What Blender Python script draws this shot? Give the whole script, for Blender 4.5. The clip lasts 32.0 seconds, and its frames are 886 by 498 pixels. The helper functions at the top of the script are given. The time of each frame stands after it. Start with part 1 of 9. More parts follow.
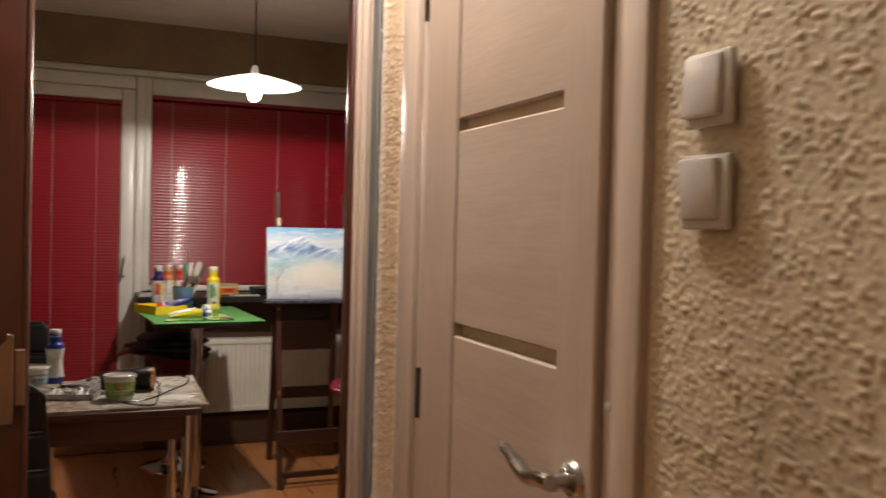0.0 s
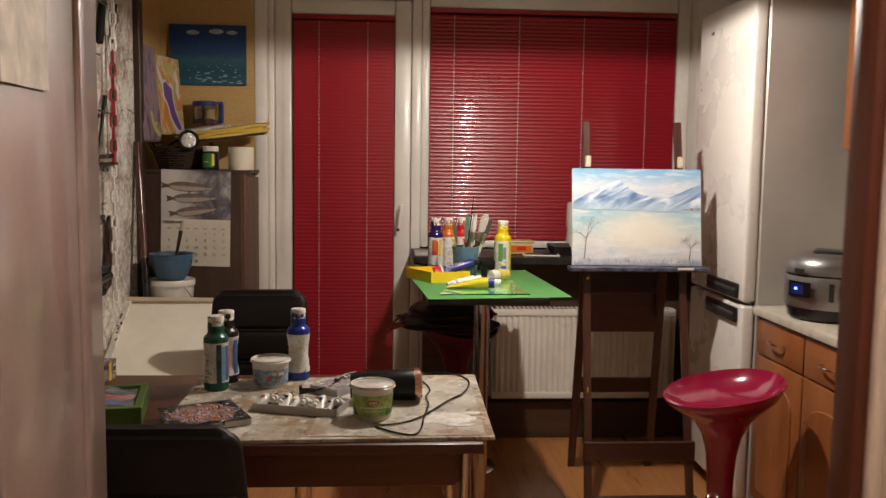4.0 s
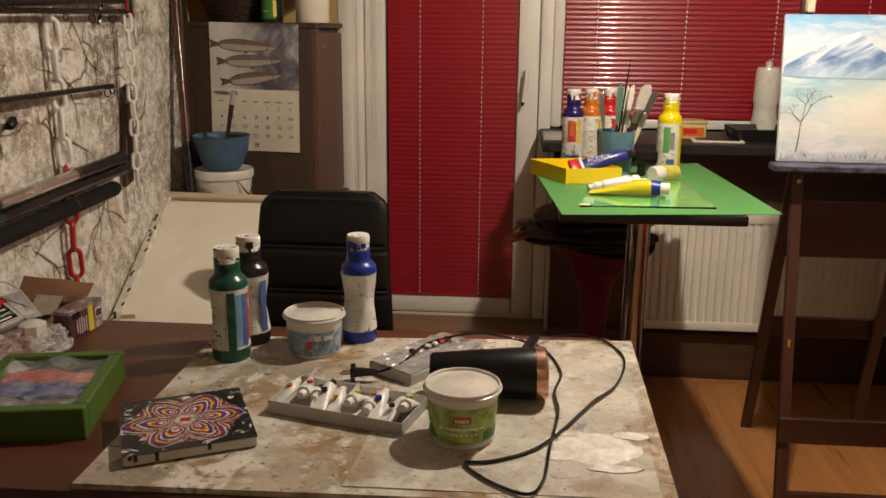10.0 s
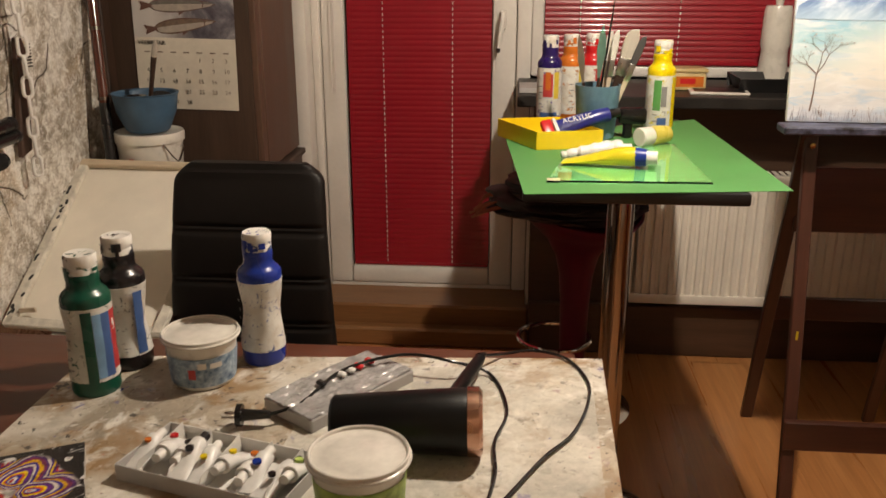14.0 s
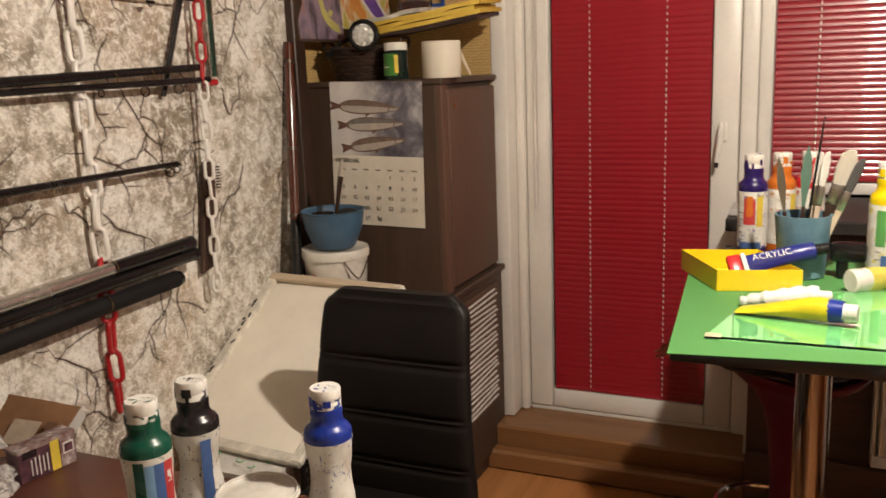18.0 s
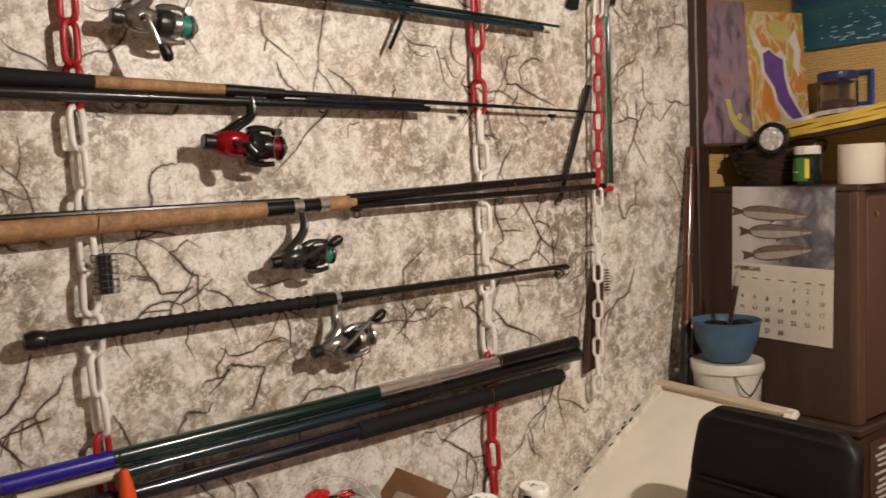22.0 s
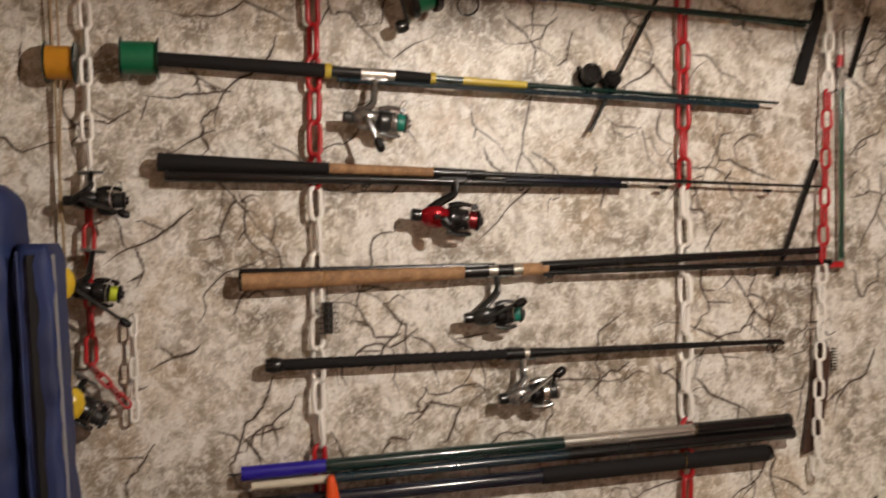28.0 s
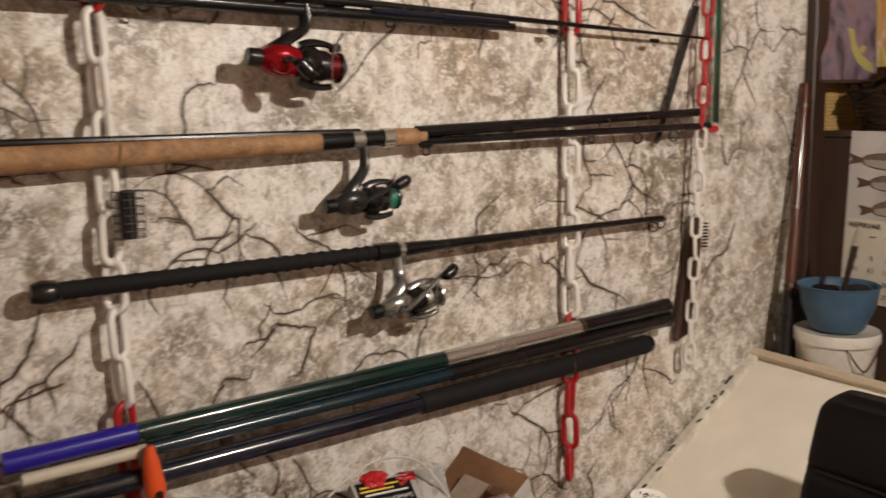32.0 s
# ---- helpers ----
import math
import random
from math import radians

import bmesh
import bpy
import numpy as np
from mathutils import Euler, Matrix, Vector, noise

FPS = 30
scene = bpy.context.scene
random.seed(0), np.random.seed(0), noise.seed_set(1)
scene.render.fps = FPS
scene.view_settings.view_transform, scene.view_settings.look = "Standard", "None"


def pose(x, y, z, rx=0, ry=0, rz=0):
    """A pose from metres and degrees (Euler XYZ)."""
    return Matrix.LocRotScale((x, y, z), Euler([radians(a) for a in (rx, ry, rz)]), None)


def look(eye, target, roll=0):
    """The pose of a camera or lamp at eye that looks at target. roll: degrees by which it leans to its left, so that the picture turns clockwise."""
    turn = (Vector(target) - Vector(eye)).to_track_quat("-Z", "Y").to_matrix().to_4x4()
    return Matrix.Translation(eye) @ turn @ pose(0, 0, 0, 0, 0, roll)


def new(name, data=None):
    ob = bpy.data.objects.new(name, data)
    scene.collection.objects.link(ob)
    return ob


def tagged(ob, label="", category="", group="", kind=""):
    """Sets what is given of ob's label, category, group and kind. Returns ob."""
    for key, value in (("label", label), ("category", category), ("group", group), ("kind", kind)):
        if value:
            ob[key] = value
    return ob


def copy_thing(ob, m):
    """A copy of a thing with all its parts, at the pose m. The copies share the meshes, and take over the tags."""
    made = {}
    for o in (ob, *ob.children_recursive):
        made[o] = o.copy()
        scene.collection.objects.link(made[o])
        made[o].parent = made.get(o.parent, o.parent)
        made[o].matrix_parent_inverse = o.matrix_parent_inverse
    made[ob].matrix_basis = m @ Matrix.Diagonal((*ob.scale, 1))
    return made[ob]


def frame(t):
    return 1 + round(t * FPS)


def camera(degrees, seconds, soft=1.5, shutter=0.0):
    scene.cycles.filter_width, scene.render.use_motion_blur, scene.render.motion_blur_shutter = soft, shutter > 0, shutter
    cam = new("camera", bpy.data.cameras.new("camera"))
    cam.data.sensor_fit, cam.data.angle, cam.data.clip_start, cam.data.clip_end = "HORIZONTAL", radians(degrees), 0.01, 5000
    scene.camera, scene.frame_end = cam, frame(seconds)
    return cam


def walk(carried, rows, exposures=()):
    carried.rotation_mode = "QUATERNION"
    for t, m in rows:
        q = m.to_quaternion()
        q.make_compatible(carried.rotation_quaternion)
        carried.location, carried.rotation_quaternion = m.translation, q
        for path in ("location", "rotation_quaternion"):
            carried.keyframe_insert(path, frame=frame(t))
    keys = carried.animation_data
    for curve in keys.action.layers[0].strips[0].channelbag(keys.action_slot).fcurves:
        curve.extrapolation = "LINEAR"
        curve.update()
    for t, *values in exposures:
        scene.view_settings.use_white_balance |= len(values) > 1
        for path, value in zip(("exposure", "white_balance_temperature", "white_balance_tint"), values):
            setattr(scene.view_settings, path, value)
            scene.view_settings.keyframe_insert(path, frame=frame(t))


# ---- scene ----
cam = camera(54.4, 32.0, shutter=0.5)
PATH = [
    (0, (0.182, 0.014, 1.468), (0.952, 1.859, 1.422), 1.5),
    (0.5, (0.223, 0.163, 1.471), (0.816, 2.072, 1.391), 0.9),
    (1, (0.253, 0.321, 1.471), (0.754, 2.254, 1.367), 0.8),
    (1.5, (0.305, 0.54, 1.46), (0.698, 2.499, 1.36), 1.6),
    (2, (0.331, 0.689, 1.473), (0.618, 2.662, 1.325), 2.4),
    (2.5, (0.299, 0.856, 1.477), (0.642, 2.822, 1.356), 1.5),
    (3, (0.286, 0.987, 1.475), (0.663, 2.945, 1.326), 0.4),
    (3.5, (0.323, 1.152, 1.47), (0.583, 3.127, 1.287), 0.8),
    (4, (0.361, 1.309, 1.462), (0.492, 3.295, 1.267), 0.8),
    (4.5, (0.353, 1.453, 1.464), (0.474, 3.438, 1.254), 0.8),
    (6.5, (0.391, 1.945, 1.436), (0.409, 3.918, 1.113), 1.1),
    (7, (0.397, 2.01, 1.433), (0.42, 3.982, 1.101), 0.6),
    (7.5, (0.381, 2.055, 1.427), (0.429, 4.023, 1.076), 0.7),
    (8, (0.378, 2.089, 1.417), (0.424, 4.057, 1.064), 0.8),
    (8.5, (0.372, 2.129, 1.408), (0.395, 4.094, 1.034), 0.4),
    (9, (0.35, 2.183, 1.408), (0.349, 4.141, 0.998), -0.3),
    (9.5, (0.354, 2.267, 1.405), (0.298, 4.211, 0.94), -0.1),
    (10, (0.398, 2.376, 1.411), (0.239, 4.306, 0.912), 0.5),
    (10.5, (0.412, 2.452, 1.406), (0.254, 4.363, 0.836), 0.1),
    (11, (0.394, 2.525, 1.407), (0.256, 4.427, 0.804), 0.0),
    (11.5, (0.389, 2.558, 1.404), (0.287, 4.458, 0.79), 0.2),
    (12, (0.384, 2.591, 1.407), (0.335, 4.503, 0.822), 0.0),
    (12.5, (0.393, 2.635, 1.398), (0.365, 4.538, 0.784), -0.3),
    (13, (0.424, 2.684, 1.411), (0.336, 4.569, 0.751), -0.2),
    (13.5, (0.46, 2.738, 1.41), (0.298, 4.616, 0.74), -0.3),
    (14, (0.507, 2.779, 1.413), (0.339, 4.669, 0.78), -0.1),
    (14.5, (0.522, 2.827, 1.416), (0.391, 4.726, 0.802), -0.7),
    (16.5, (0.607, 2.994, 1.425), (0.263, 4.895, 0.909), -2.7),
    (17, (0.651, 3.036, 1.449), (0.129, 4.903, 0.958), -1.9),
    (17.5, (0.714, 3.054, 1.46), (0.043, 4.881, 0.998), -2.2),
    (18, (0.758, 3.064, 1.458), (-0.047, 4.847, 1.042), -2.3),
    (18.5, (0.793, 3.09, 1.456), (-0.11, 4.834, 1.078), -2.0),
    (19, (0.808, 3.107, 1.459), (-0.222, 4.789, 1.128), -1.9),
    (19.5, (0.81, 3.128, 1.465), (-0.381, 4.711, 1.185), -1.5),
    (20, (0.81, 3.131, 1.488), (-0.499, 4.626, 1.256), -1.9),
    (20.5, (0.819, 3.126, 1.49), (-0.577, 4.544, 1.287), -2.1),
    (21, (0.823, 3.122, 1.5), (-0.64, 4.473, 1.308), -2.4),
    (21.5, (0.814, 3.127, 1.502), (-0.692, 4.432, 1.325), -2.5),
    (22, (0.851, 3.145, 1.497), (-0.728, 4.36, 1.325), -2.5),
    (22.5, (0.783, 3.168, 1.51), (-0.863, 4.29, 1.329), -2.3),
    (23, (0.877, 3.258, 1.503), (-0.898, 4.172, 1.388), -3.3),
    (23.5, (1.016, 3.365, 1.515), (-0.86, 4.05, 1.411), -1.1),
    (24, (1.106, 3.4, 1.496), (-0.79, 4.037, 1.472), -0.2),
    (24.5, (1.152, 3.406, 1.495), (-0.749, 4.028, 1.512), -0.4),
    (25, (1.221, 3.447, 1.482), (-0.684, 4.053, 1.542), -0.7),
    (25.5, (1.194, 3.389, 1.473), (-0.687, 4.064, 1.557), -0.9),
    (27.5, (1.264, 3.391, 1.545), (-0.639, 4.002, 1.62), -0.8),
    (28, (1.232, 3.389, 1.525), (-0.71, 3.869, 1.499), -0.8),
    (28.5, (1.21, 3.391, 1.534), (-0.751, 3.768, 1.42), -0.5),
    (29, (1.188, 3.378, 1.529), (-0.767, 3.765, 1.358), -0.1),
    (29.5, (1.152, 3.366, 1.523), (-0.785, 3.813, 1.303), 0.3),
    (30, (1.077, 3.35, 1.493), (-0.838, 3.874, 1.254), -0.1),
    (30.5, (0.947, 3.306, 1.505), (-0.917, 3.976, 1.224), -0.3),
    (31, (0.841, 3.276, 1.493), (-0.97, 4.083, 1.226), -1.2),
    (31.5, (0.711, 3.264, 1.489), (-1.041, 4.181, 1.191), -0.7),
    (32, (0.575, 3.262, 1.484), (-1.051, 4.385, 1.176), -1.1),
]
walk(cam, [(t, look(eye, target, roll)) for t, eye, target, roll in PATH],
     [(0, -0.12, 6250, 8), (1, -0.06, 6300, 8), (2, 0.28, 6400, 9), (4, 0.12, 6350, 8), (7, 0.20, 6800, 6), (9, 0.16, 6850, 6), (11, 0.24, 6850, 6), (13, 0.30, 6820, 7), (14.5, 0.36, 6760, 7), (17, 0.55, 6600, 7), (18, 0.62, 6560, 7), (20, 0.66, 6450, 8), (24, 0.52, 6350, 8), (28, 0.50, 6350, 8), (30, 0.46, 6320, 8), (32, 0.50, 6350, 8)])


# ---- world and lamps ----
world = bpy.data.worlds.new("night")
scene.world = world
world.use_nodes = True
bg = world.node_tree.nodes["Background"]
bg.inputs[0].default_value = (0.02, 0.025, 0.04, 1)
bg.inputs[1].default_value = 0.15


def lamp(name, place, watts, size, colour):
    data = bpy.data.lights.new(name, "POINT")
    data.energy, data.shadow_soft_size, data.color = watts, size, colour
    ob = new(name, data)
    ob.location = place
    return ob


WARM = (1.0, 0.86, 0.75)
LAMP = Vector((0.955, 4.35, 2.165))
bulb_light = bpy.data.lights.new("pendant_bulb_light", "SPOT")      # the flat shade lets light down and sideways only
bulb_light.energy, bulb_light.shadow_soft_size, bulb_light.color = 88, 0.030, WARM
bulb_light.spot_size, bulb_light.spot_blend = radians(180), 0.10
new("pendant_bulb_light", bulb_light).location = LAMP + Vector((0, 0, -0.016))
lamp("hallway_light", (0.50, 1.52, 2.60), 64, 0.06, (1.0, 0.91, 0.83))


# ---- mesh helpers ----
def part(name, bm, material, parent=None, label="", sharp=35, place=None):
    me = bpy.data.meshes.new(name)
    if isinstance(bm, bpy.types.Mesh):
        me = bm
    else:
        bm.to_mesh(me)
        bm.free()
        me.materials.append(material)
        me.polygons.foreach_set("use_smooth", [True] * len(me.polygons))
        me.set_sharp_from_angle(angle=radians(sharp))
    ob = new(name, me)
    if parent is not None:
        ob.parent = parent
    if place is not None:
        ob.matrix_basis = place
    if label:
        ob["label"] = label
    return ob


def thing(name, label, category, place=(0, 0, 0), turn=0.0, group="", kind=""):
    ob = new(name)
    ob.empty_display_size = 0.05
    ob.matrix_basis = place if isinstance(place, Matrix) else pose(*place, 0, 0, turn)
    return tagged(ob, label, category, group, kind)


def box(size, at=(0, 0, 0), bev=0.002, bm=None, m=None, seg=1):
    """A bevelled box of that size, centred at that place."""
    one = bmesh.new()
    bmesh.ops.create_cube(one, size=1)
    bmesh.ops.scale(one, vec=size, verts=one.verts)
    if bev > 0:
        bmesh.ops.bevel(one, geom=one.edges[:], offset=min(bev, min(size) * 0.45), segments=seg, affect="EDGES", profile=0.5)
    bmesh.ops.transform(one, matrix=(m or Matrix()) @ Matrix.Translation(at) if m is None else Matrix.Translation(at) @ m, verts=one.verts)
    return merge(bm, one)


def merge(bm, one):
    if bm is None:
        return one
    me = bpy.data.meshes.new("tmp")
    one.to_mesh(me)
    one.free()
    bm.from_mesh(me)
    bpy.data.meshes.remove(me)
    return bm


def lathe(profile, seg=28, bm=None, m=None, squash=(1, 1)):
    """A body of revolution about z from (radius, height) pairs."""
    bm = bm or bmesh.new()
    m = m or Matrix()
    rings = []
    for r, z in profile:
        if r < 1e-5:
            rings.append([bm.verts.new(m @ Vector((0, 0, z)))])
        else:
            rings.append([bm.verts.new(m @ Vector((r * math.cos(6.28318531 * k / seg) * squash[0], r * math.sin(6.28318531 * k / seg) * squash[1], z))) for k in range(seg)])
    for a, b in zip(rings, rings[1:]):
        for k in range(seg):
            l = (k + 1) % seg
            quad = [a[k % len(a)], a[l % len(a)], b[l % len(b)], b[k % len(b)]]
            face = list(dict.fromkeys(quad))
            if len(face) > 2:
                bm.faces.new(face)
    return bm


def tube(points, radius, seg=8, bm=None, closed=False, cap=True, flat=1.0):
    """A tube along points; radius is one number or one for each point."""
    bm = bm or bmesh.new()
    pts = [Vector(p) for p in points]
    n = len(pts)
    rad = radius if isinstance(radius, (list, tuple)) else [radius] * n
    rings, side = [], None
    for k, p in enumerate(pts):
        a = pts[(k - 1) % n] if closed or k > 0 else p
        b = pts[(k + 1) % n] if closed or k < n - 1 else p
        way = (b - a).normalized() if (b - a).length > 1e-9 else Vector((0, 0, 1))
        if side is None:
            side = way.orthogonal().normalized()
        side = (side - way * side.dot(way))
        side = side.normalized() if side.length > 1e-6 else way.orthogonal().normalized()
        up = way.cross(side)
        rings.append([bm.verts.new(p + rad[k] * (math.cos(6.28318531 * j / seg) * side + flat * math.sin(6.28318531 * j / seg) * up)) for j in range(seg)])
    pairs = list(zip(rings, rings[1:])) + ([(rings[-1], rings[0])] if closed else [])
    for a, b in pairs:
        for j in range(seg):
            bm.faces.new((a[j], a[(j + 1) % seg], b[(j + 1) % seg], b[j]))
    if cap and not closed:
        bm.faces.new(rings[0][::-1])
        bm.faces.new(rings[-1])
    return bm


def curve_pts(points, steps=8, closed=False):
    """A smooth line (Catmull-Rom) through points."""
    p = [Vector(q) for q in points]
    n, out = len(p), []
    for k in range(n if closed else n - 1):
        a, b, c, d = (p[(k + j) % n] if closed else p[min(max(k + j, 0), n - 1)] for j in (-1, 0, 1, 2))
        for s in range(steps):
            t = s / steps
            out.append(0.5 * ((2 * b) + (c - a) * t + (2 * a - 5 * b + 4 * c - d) * t * t + (3 * b - a - 3 * c + d) * t ** 3))
    if not closed:
        out.append(p[-1])
    return out


def sheet(corners, thick=0.0006, n=1, wave=0.0, bm=None, seed=0.0):
    """A thin plate between four corners, cut n by n, with a slight wave."""
    a, b, c, d = (Vector(q) for q in corners)
    up = (b - a).cross(d - a).normalized()
    bm = bm or bmesh.new()
    grid = []
    for side in (0.5, -0.5):
        rows = []
        for i in range(n + 1):
            row = []
            for j in range(n + 1):
                u, v = i / n, j / n
                p = a * (1 - u) * (1 - v) + b * u * (1 - v) + c * u * v + d * (1 - u) * v
                w = wave * noise.noise(Vector((u * 3 + seed, v * 3, seed))) if wave else 0.0
                row.append(bm.verts.new(p + up * (w + side * thick)))
            rows.append(row)
        grid.append(rows)
    top, low = grid
    for i in range(n):
        for j in range(n):
            bm.faces.new((top[i][j], top[i + 1][j], top[i + 1][j + 1], top[i][j + 1]))
            bm.faces.new((low[i][j], low[i][j + 1], low[i + 1][j + 1], low[i + 1][j]))
    for k in range(n):
        bm.faces.new((top[k][0], low[k][0], low[k + 1][0], top[k + 1][0]))
        bm.faces.new((top[k + 1][n], low[k + 1][n], low[k][n], top[k][n]))
        bm.faces.new((top[0][k + 1], low[0][k + 1], low[0][k], top[0][k]))
        bm.faces.new((top[n][k], low[n][k], low[n][k + 1], top[n][k + 1]))
    return bm


def prism(outline, depth, m=None, bm=None, bev=0.0):
    """A flat outline of (x, z) pairs made thick along y."""
    one = bmesh.new()
    f = one.faces.new([one.verts.new((x, 0, z)) for x, z in outline])
    got = bmesh.ops.extrude_face_region(one, geom=[f])
    bmesh.ops.translate(one, vec=(0, depth, 0), verts=[v for v in got["geom"] if isinstance(v, bmesh.types.BMVert)])
    bmesh.ops.recalc_face_normals(one, faces=one.faces)
    if bev:
        bmesh.ops.bevel(one, geom=one.edges[:], offset=bev, segments=1, affect="EDGES")
    if m is not None:
        bmesh.ops.transform(one, matrix=m, verts=one.verts)
    return merge(bm, one)


def lettering(name, text, size, material, parent, place, align="LEFT"):
    """Words as a thin mesh, lying in the xy plane of place."""
    cu = bpy.data.curves.new("tmp", "FONT")
    cu.body, cu.size, cu.align_x, cu.extrude = text, size, align, 0.0002
    cu.resolution_u = 2
    ob = bpy.data.objects.new("tmp", cu)
    scene.collection.objects.link(ob)
    bpy.context.view_layer.update()
    me = bpy.data.meshes.new_from_object(ob.evaluated_get(bpy.context.evaluated_depsgraph_get()))
    bpy.data.objects.remove(ob)
    me.materials.clear()
    me.materials.append(material)
    me.name = name
    return part(name, me, None, parent, place=place)


# ---- materials ----
def nodes_of(name):
    m = bpy.data.materials.new(name)
    m.use_nodes = True
    t = m.node_tree
    return m, t, t.nodes["Principled BSDF"]


def link(t, a, b):
    t.links.new(a, b)


def noise_node(t, scale, detail=4.0, rough=0.55, vec=None, distort=0.0):
    n = t.nodes.new("ShaderNodeTexNoise")
    n.inputs["Scale"].default_value, n.inputs["Detail"].default_value = scale, detail
    n.inputs["Roughness"].default_value, n.inputs["Distortion"].default_value = rough, distort
    if vec is not None:
        link(t, vec, n.inputs["Vector"])
    return n.outputs["Fac"]


def coords(t, stretch=(1, 1, 1), kind="Object"):
    c = t.nodes.new("ShaderNodeTexCoord")
    m = t.nodes.new("ShaderNodeMapping")
    m.inputs["Scale"].default_value = stretch
    link(t, c.outputs[kind], m.inputs["Vector"])
    return m.outputs["Vector"]


def ramp(t, fac, stops):
    r = t.nodes.new("ShaderNodeValToRGB")
    e = r.color_ramp.elements
    while len(e) < len(stops):
        e.new(0.5)
    for n, (p, c) in zip(e, stops):
        n.position = p
        n.color = (*c, 1) if isinstance(c, tuple) else (c, c, c, 1)
    link(t, fac, r.inputs["Fac"])
    return r.outputs["Color"]


def mix(t, fac, a, b, mode="MIX"):
    m = t.nodes.new("ShaderNodeMix")
    m.data_type, m.blend_type = "RGBA", mode
    for value, socket in ((fac, m.inputs[0]), (a, m.inputs[6]), (b, m.inputs[7])):
        if isinstance(value, (int, float)):
            socket.default_value = value if socket == m.inputs[0] else (value, value, value, 1)
        elif isinstance(value, tuple):
            socket.default_value = (*value, 1)
        else:
            link(t, value, socket)
    return m.outputs[2]


def bump(t, b, height, strength=0.3, dist=0.002):
    n = t.nodes.new("ShaderNodeBump")
    n.inputs["Strength"].default_value, n.inputs["Distance"].default_value = strength, dist
    link(t, height, n.inputs["Height"])
    link(t, n.outputs["Normal"], b.inputs["Normal"])


def plain(name, colour, rough=0.5, metal=0.0, vary=0.12, grain=60.0, wear=4.0, relief=0.08, coat=0.0, stretch=(1, 1, 1), second=None, spec=0.5, dist=0.0008):
    """Paint, plastic, metal, cloth: a colour with variation at two scales, uneven gloss and fine relief."""
    m, t, b = nodes_of(name)
    v = coords(t, stretch)
    fine, broad = noise_node(t, grain, 5, 0.6, v), noise_node(t, wear, 4, 0.6, v)
    dark = tuple(c * (1 - vary * 2) for c in colour)
    light = second or tuple(min(1, c * (1 + vary)) for c in colour)
    col = mix(t, ramp(t, broad, [(0.3, 0.0), (0.7, 1.0)]), dark, light)
    col = mix(t, vary * 1.5, col, ramp(t, fine, [(0.3, 0.35), (0.7, 1.0)]), "MULTIPLY")
    link(t, col, b.inputs["Base Color"])
    link(t, ramp(t, broad, [(0.25, max(0.03, rough - 0.08)), (0.75, min(1.0, rough + 0.1))]), b.inputs["Roughness"])
    b.inputs["Metallic"].default_value = metal
    b.inputs["Specular IOR Level"].default_value = spec
    b.inputs["Coat Weight"].default_value = coat
    b.inputs["Coat Roughness"].default_value = 0.08
    if relief:
        bump(t, b, fine, relief, dist)
    return m


def wood(name, dark, light, rough=0.4, axis="z", ring=14.0, coat=0.0, relief=0.12, fine=55.0, grain=0.45):
    """Wood whose grain runs along an axis."""
    m, t, b = nodes_of(name)
    lo = {"x": (0.06, 1, 1), "y": (1, 0.06, 1), "z": (1, 1, 0.06)}[axis]
    v = coords(t, lo)
    broad = noise_node(t, ring, 3, 0.55, v, 0.6)
    thin = noise_node(t, fine * 3, 4, 0.7, v)
    spots = noise_node(t, 2.2, 3, 0.5, coords(t))
    col = mix(t, ramp(t, broad, [(0.28, 0.0), (0.72, 1.0)]), dark, light)
    col = mix(t, grain, col, ramp(t, thin, [(0.3, 0.45), (0.65, 1.0)]), "MULTIPLY")
    col = mix(t, 0.3, col, ramp(t, spots, [(0.3, 0.6), (0.7, 1.0)]), "MULTIPLY")
    link(t, col, b.inputs["Base Color"])
    link(t, ramp(t, broad, [(0.2, rough - 0.07), (0.8, rough + 0.12)]), b.inputs["Roughness"])
    b.inputs["Coat Weight"].default_value = coat
    b.inputs["Coat Roughness"].default_value = 0.12
    bump(t, b, thin, relief, 0.0008)
    return m


def lacquer(name, colour, rough):
    """Coil-coated metal: satin paint under a clear glossy coat, with faint dust."""
    m, t, b = nodes_of(name)
    dust = ramp(t, noise_node(t, 7, 4, 0.6, coords(t)), [(0.35, 0.92), (0.65, 1.0)])
    link(t, mix(t, 1.0, colour, dust, "MULTIPLY"), b.inputs["Base Color"])
    b.inputs["Roughness"].default_value = rough
    b.inputs["Specular IOR Level"].default_value = 0.35
    b.inputs["Coat Weight"].default_value = 0.7
    b.inputs["Coat Roughness"].default_value = 0.055
    return m


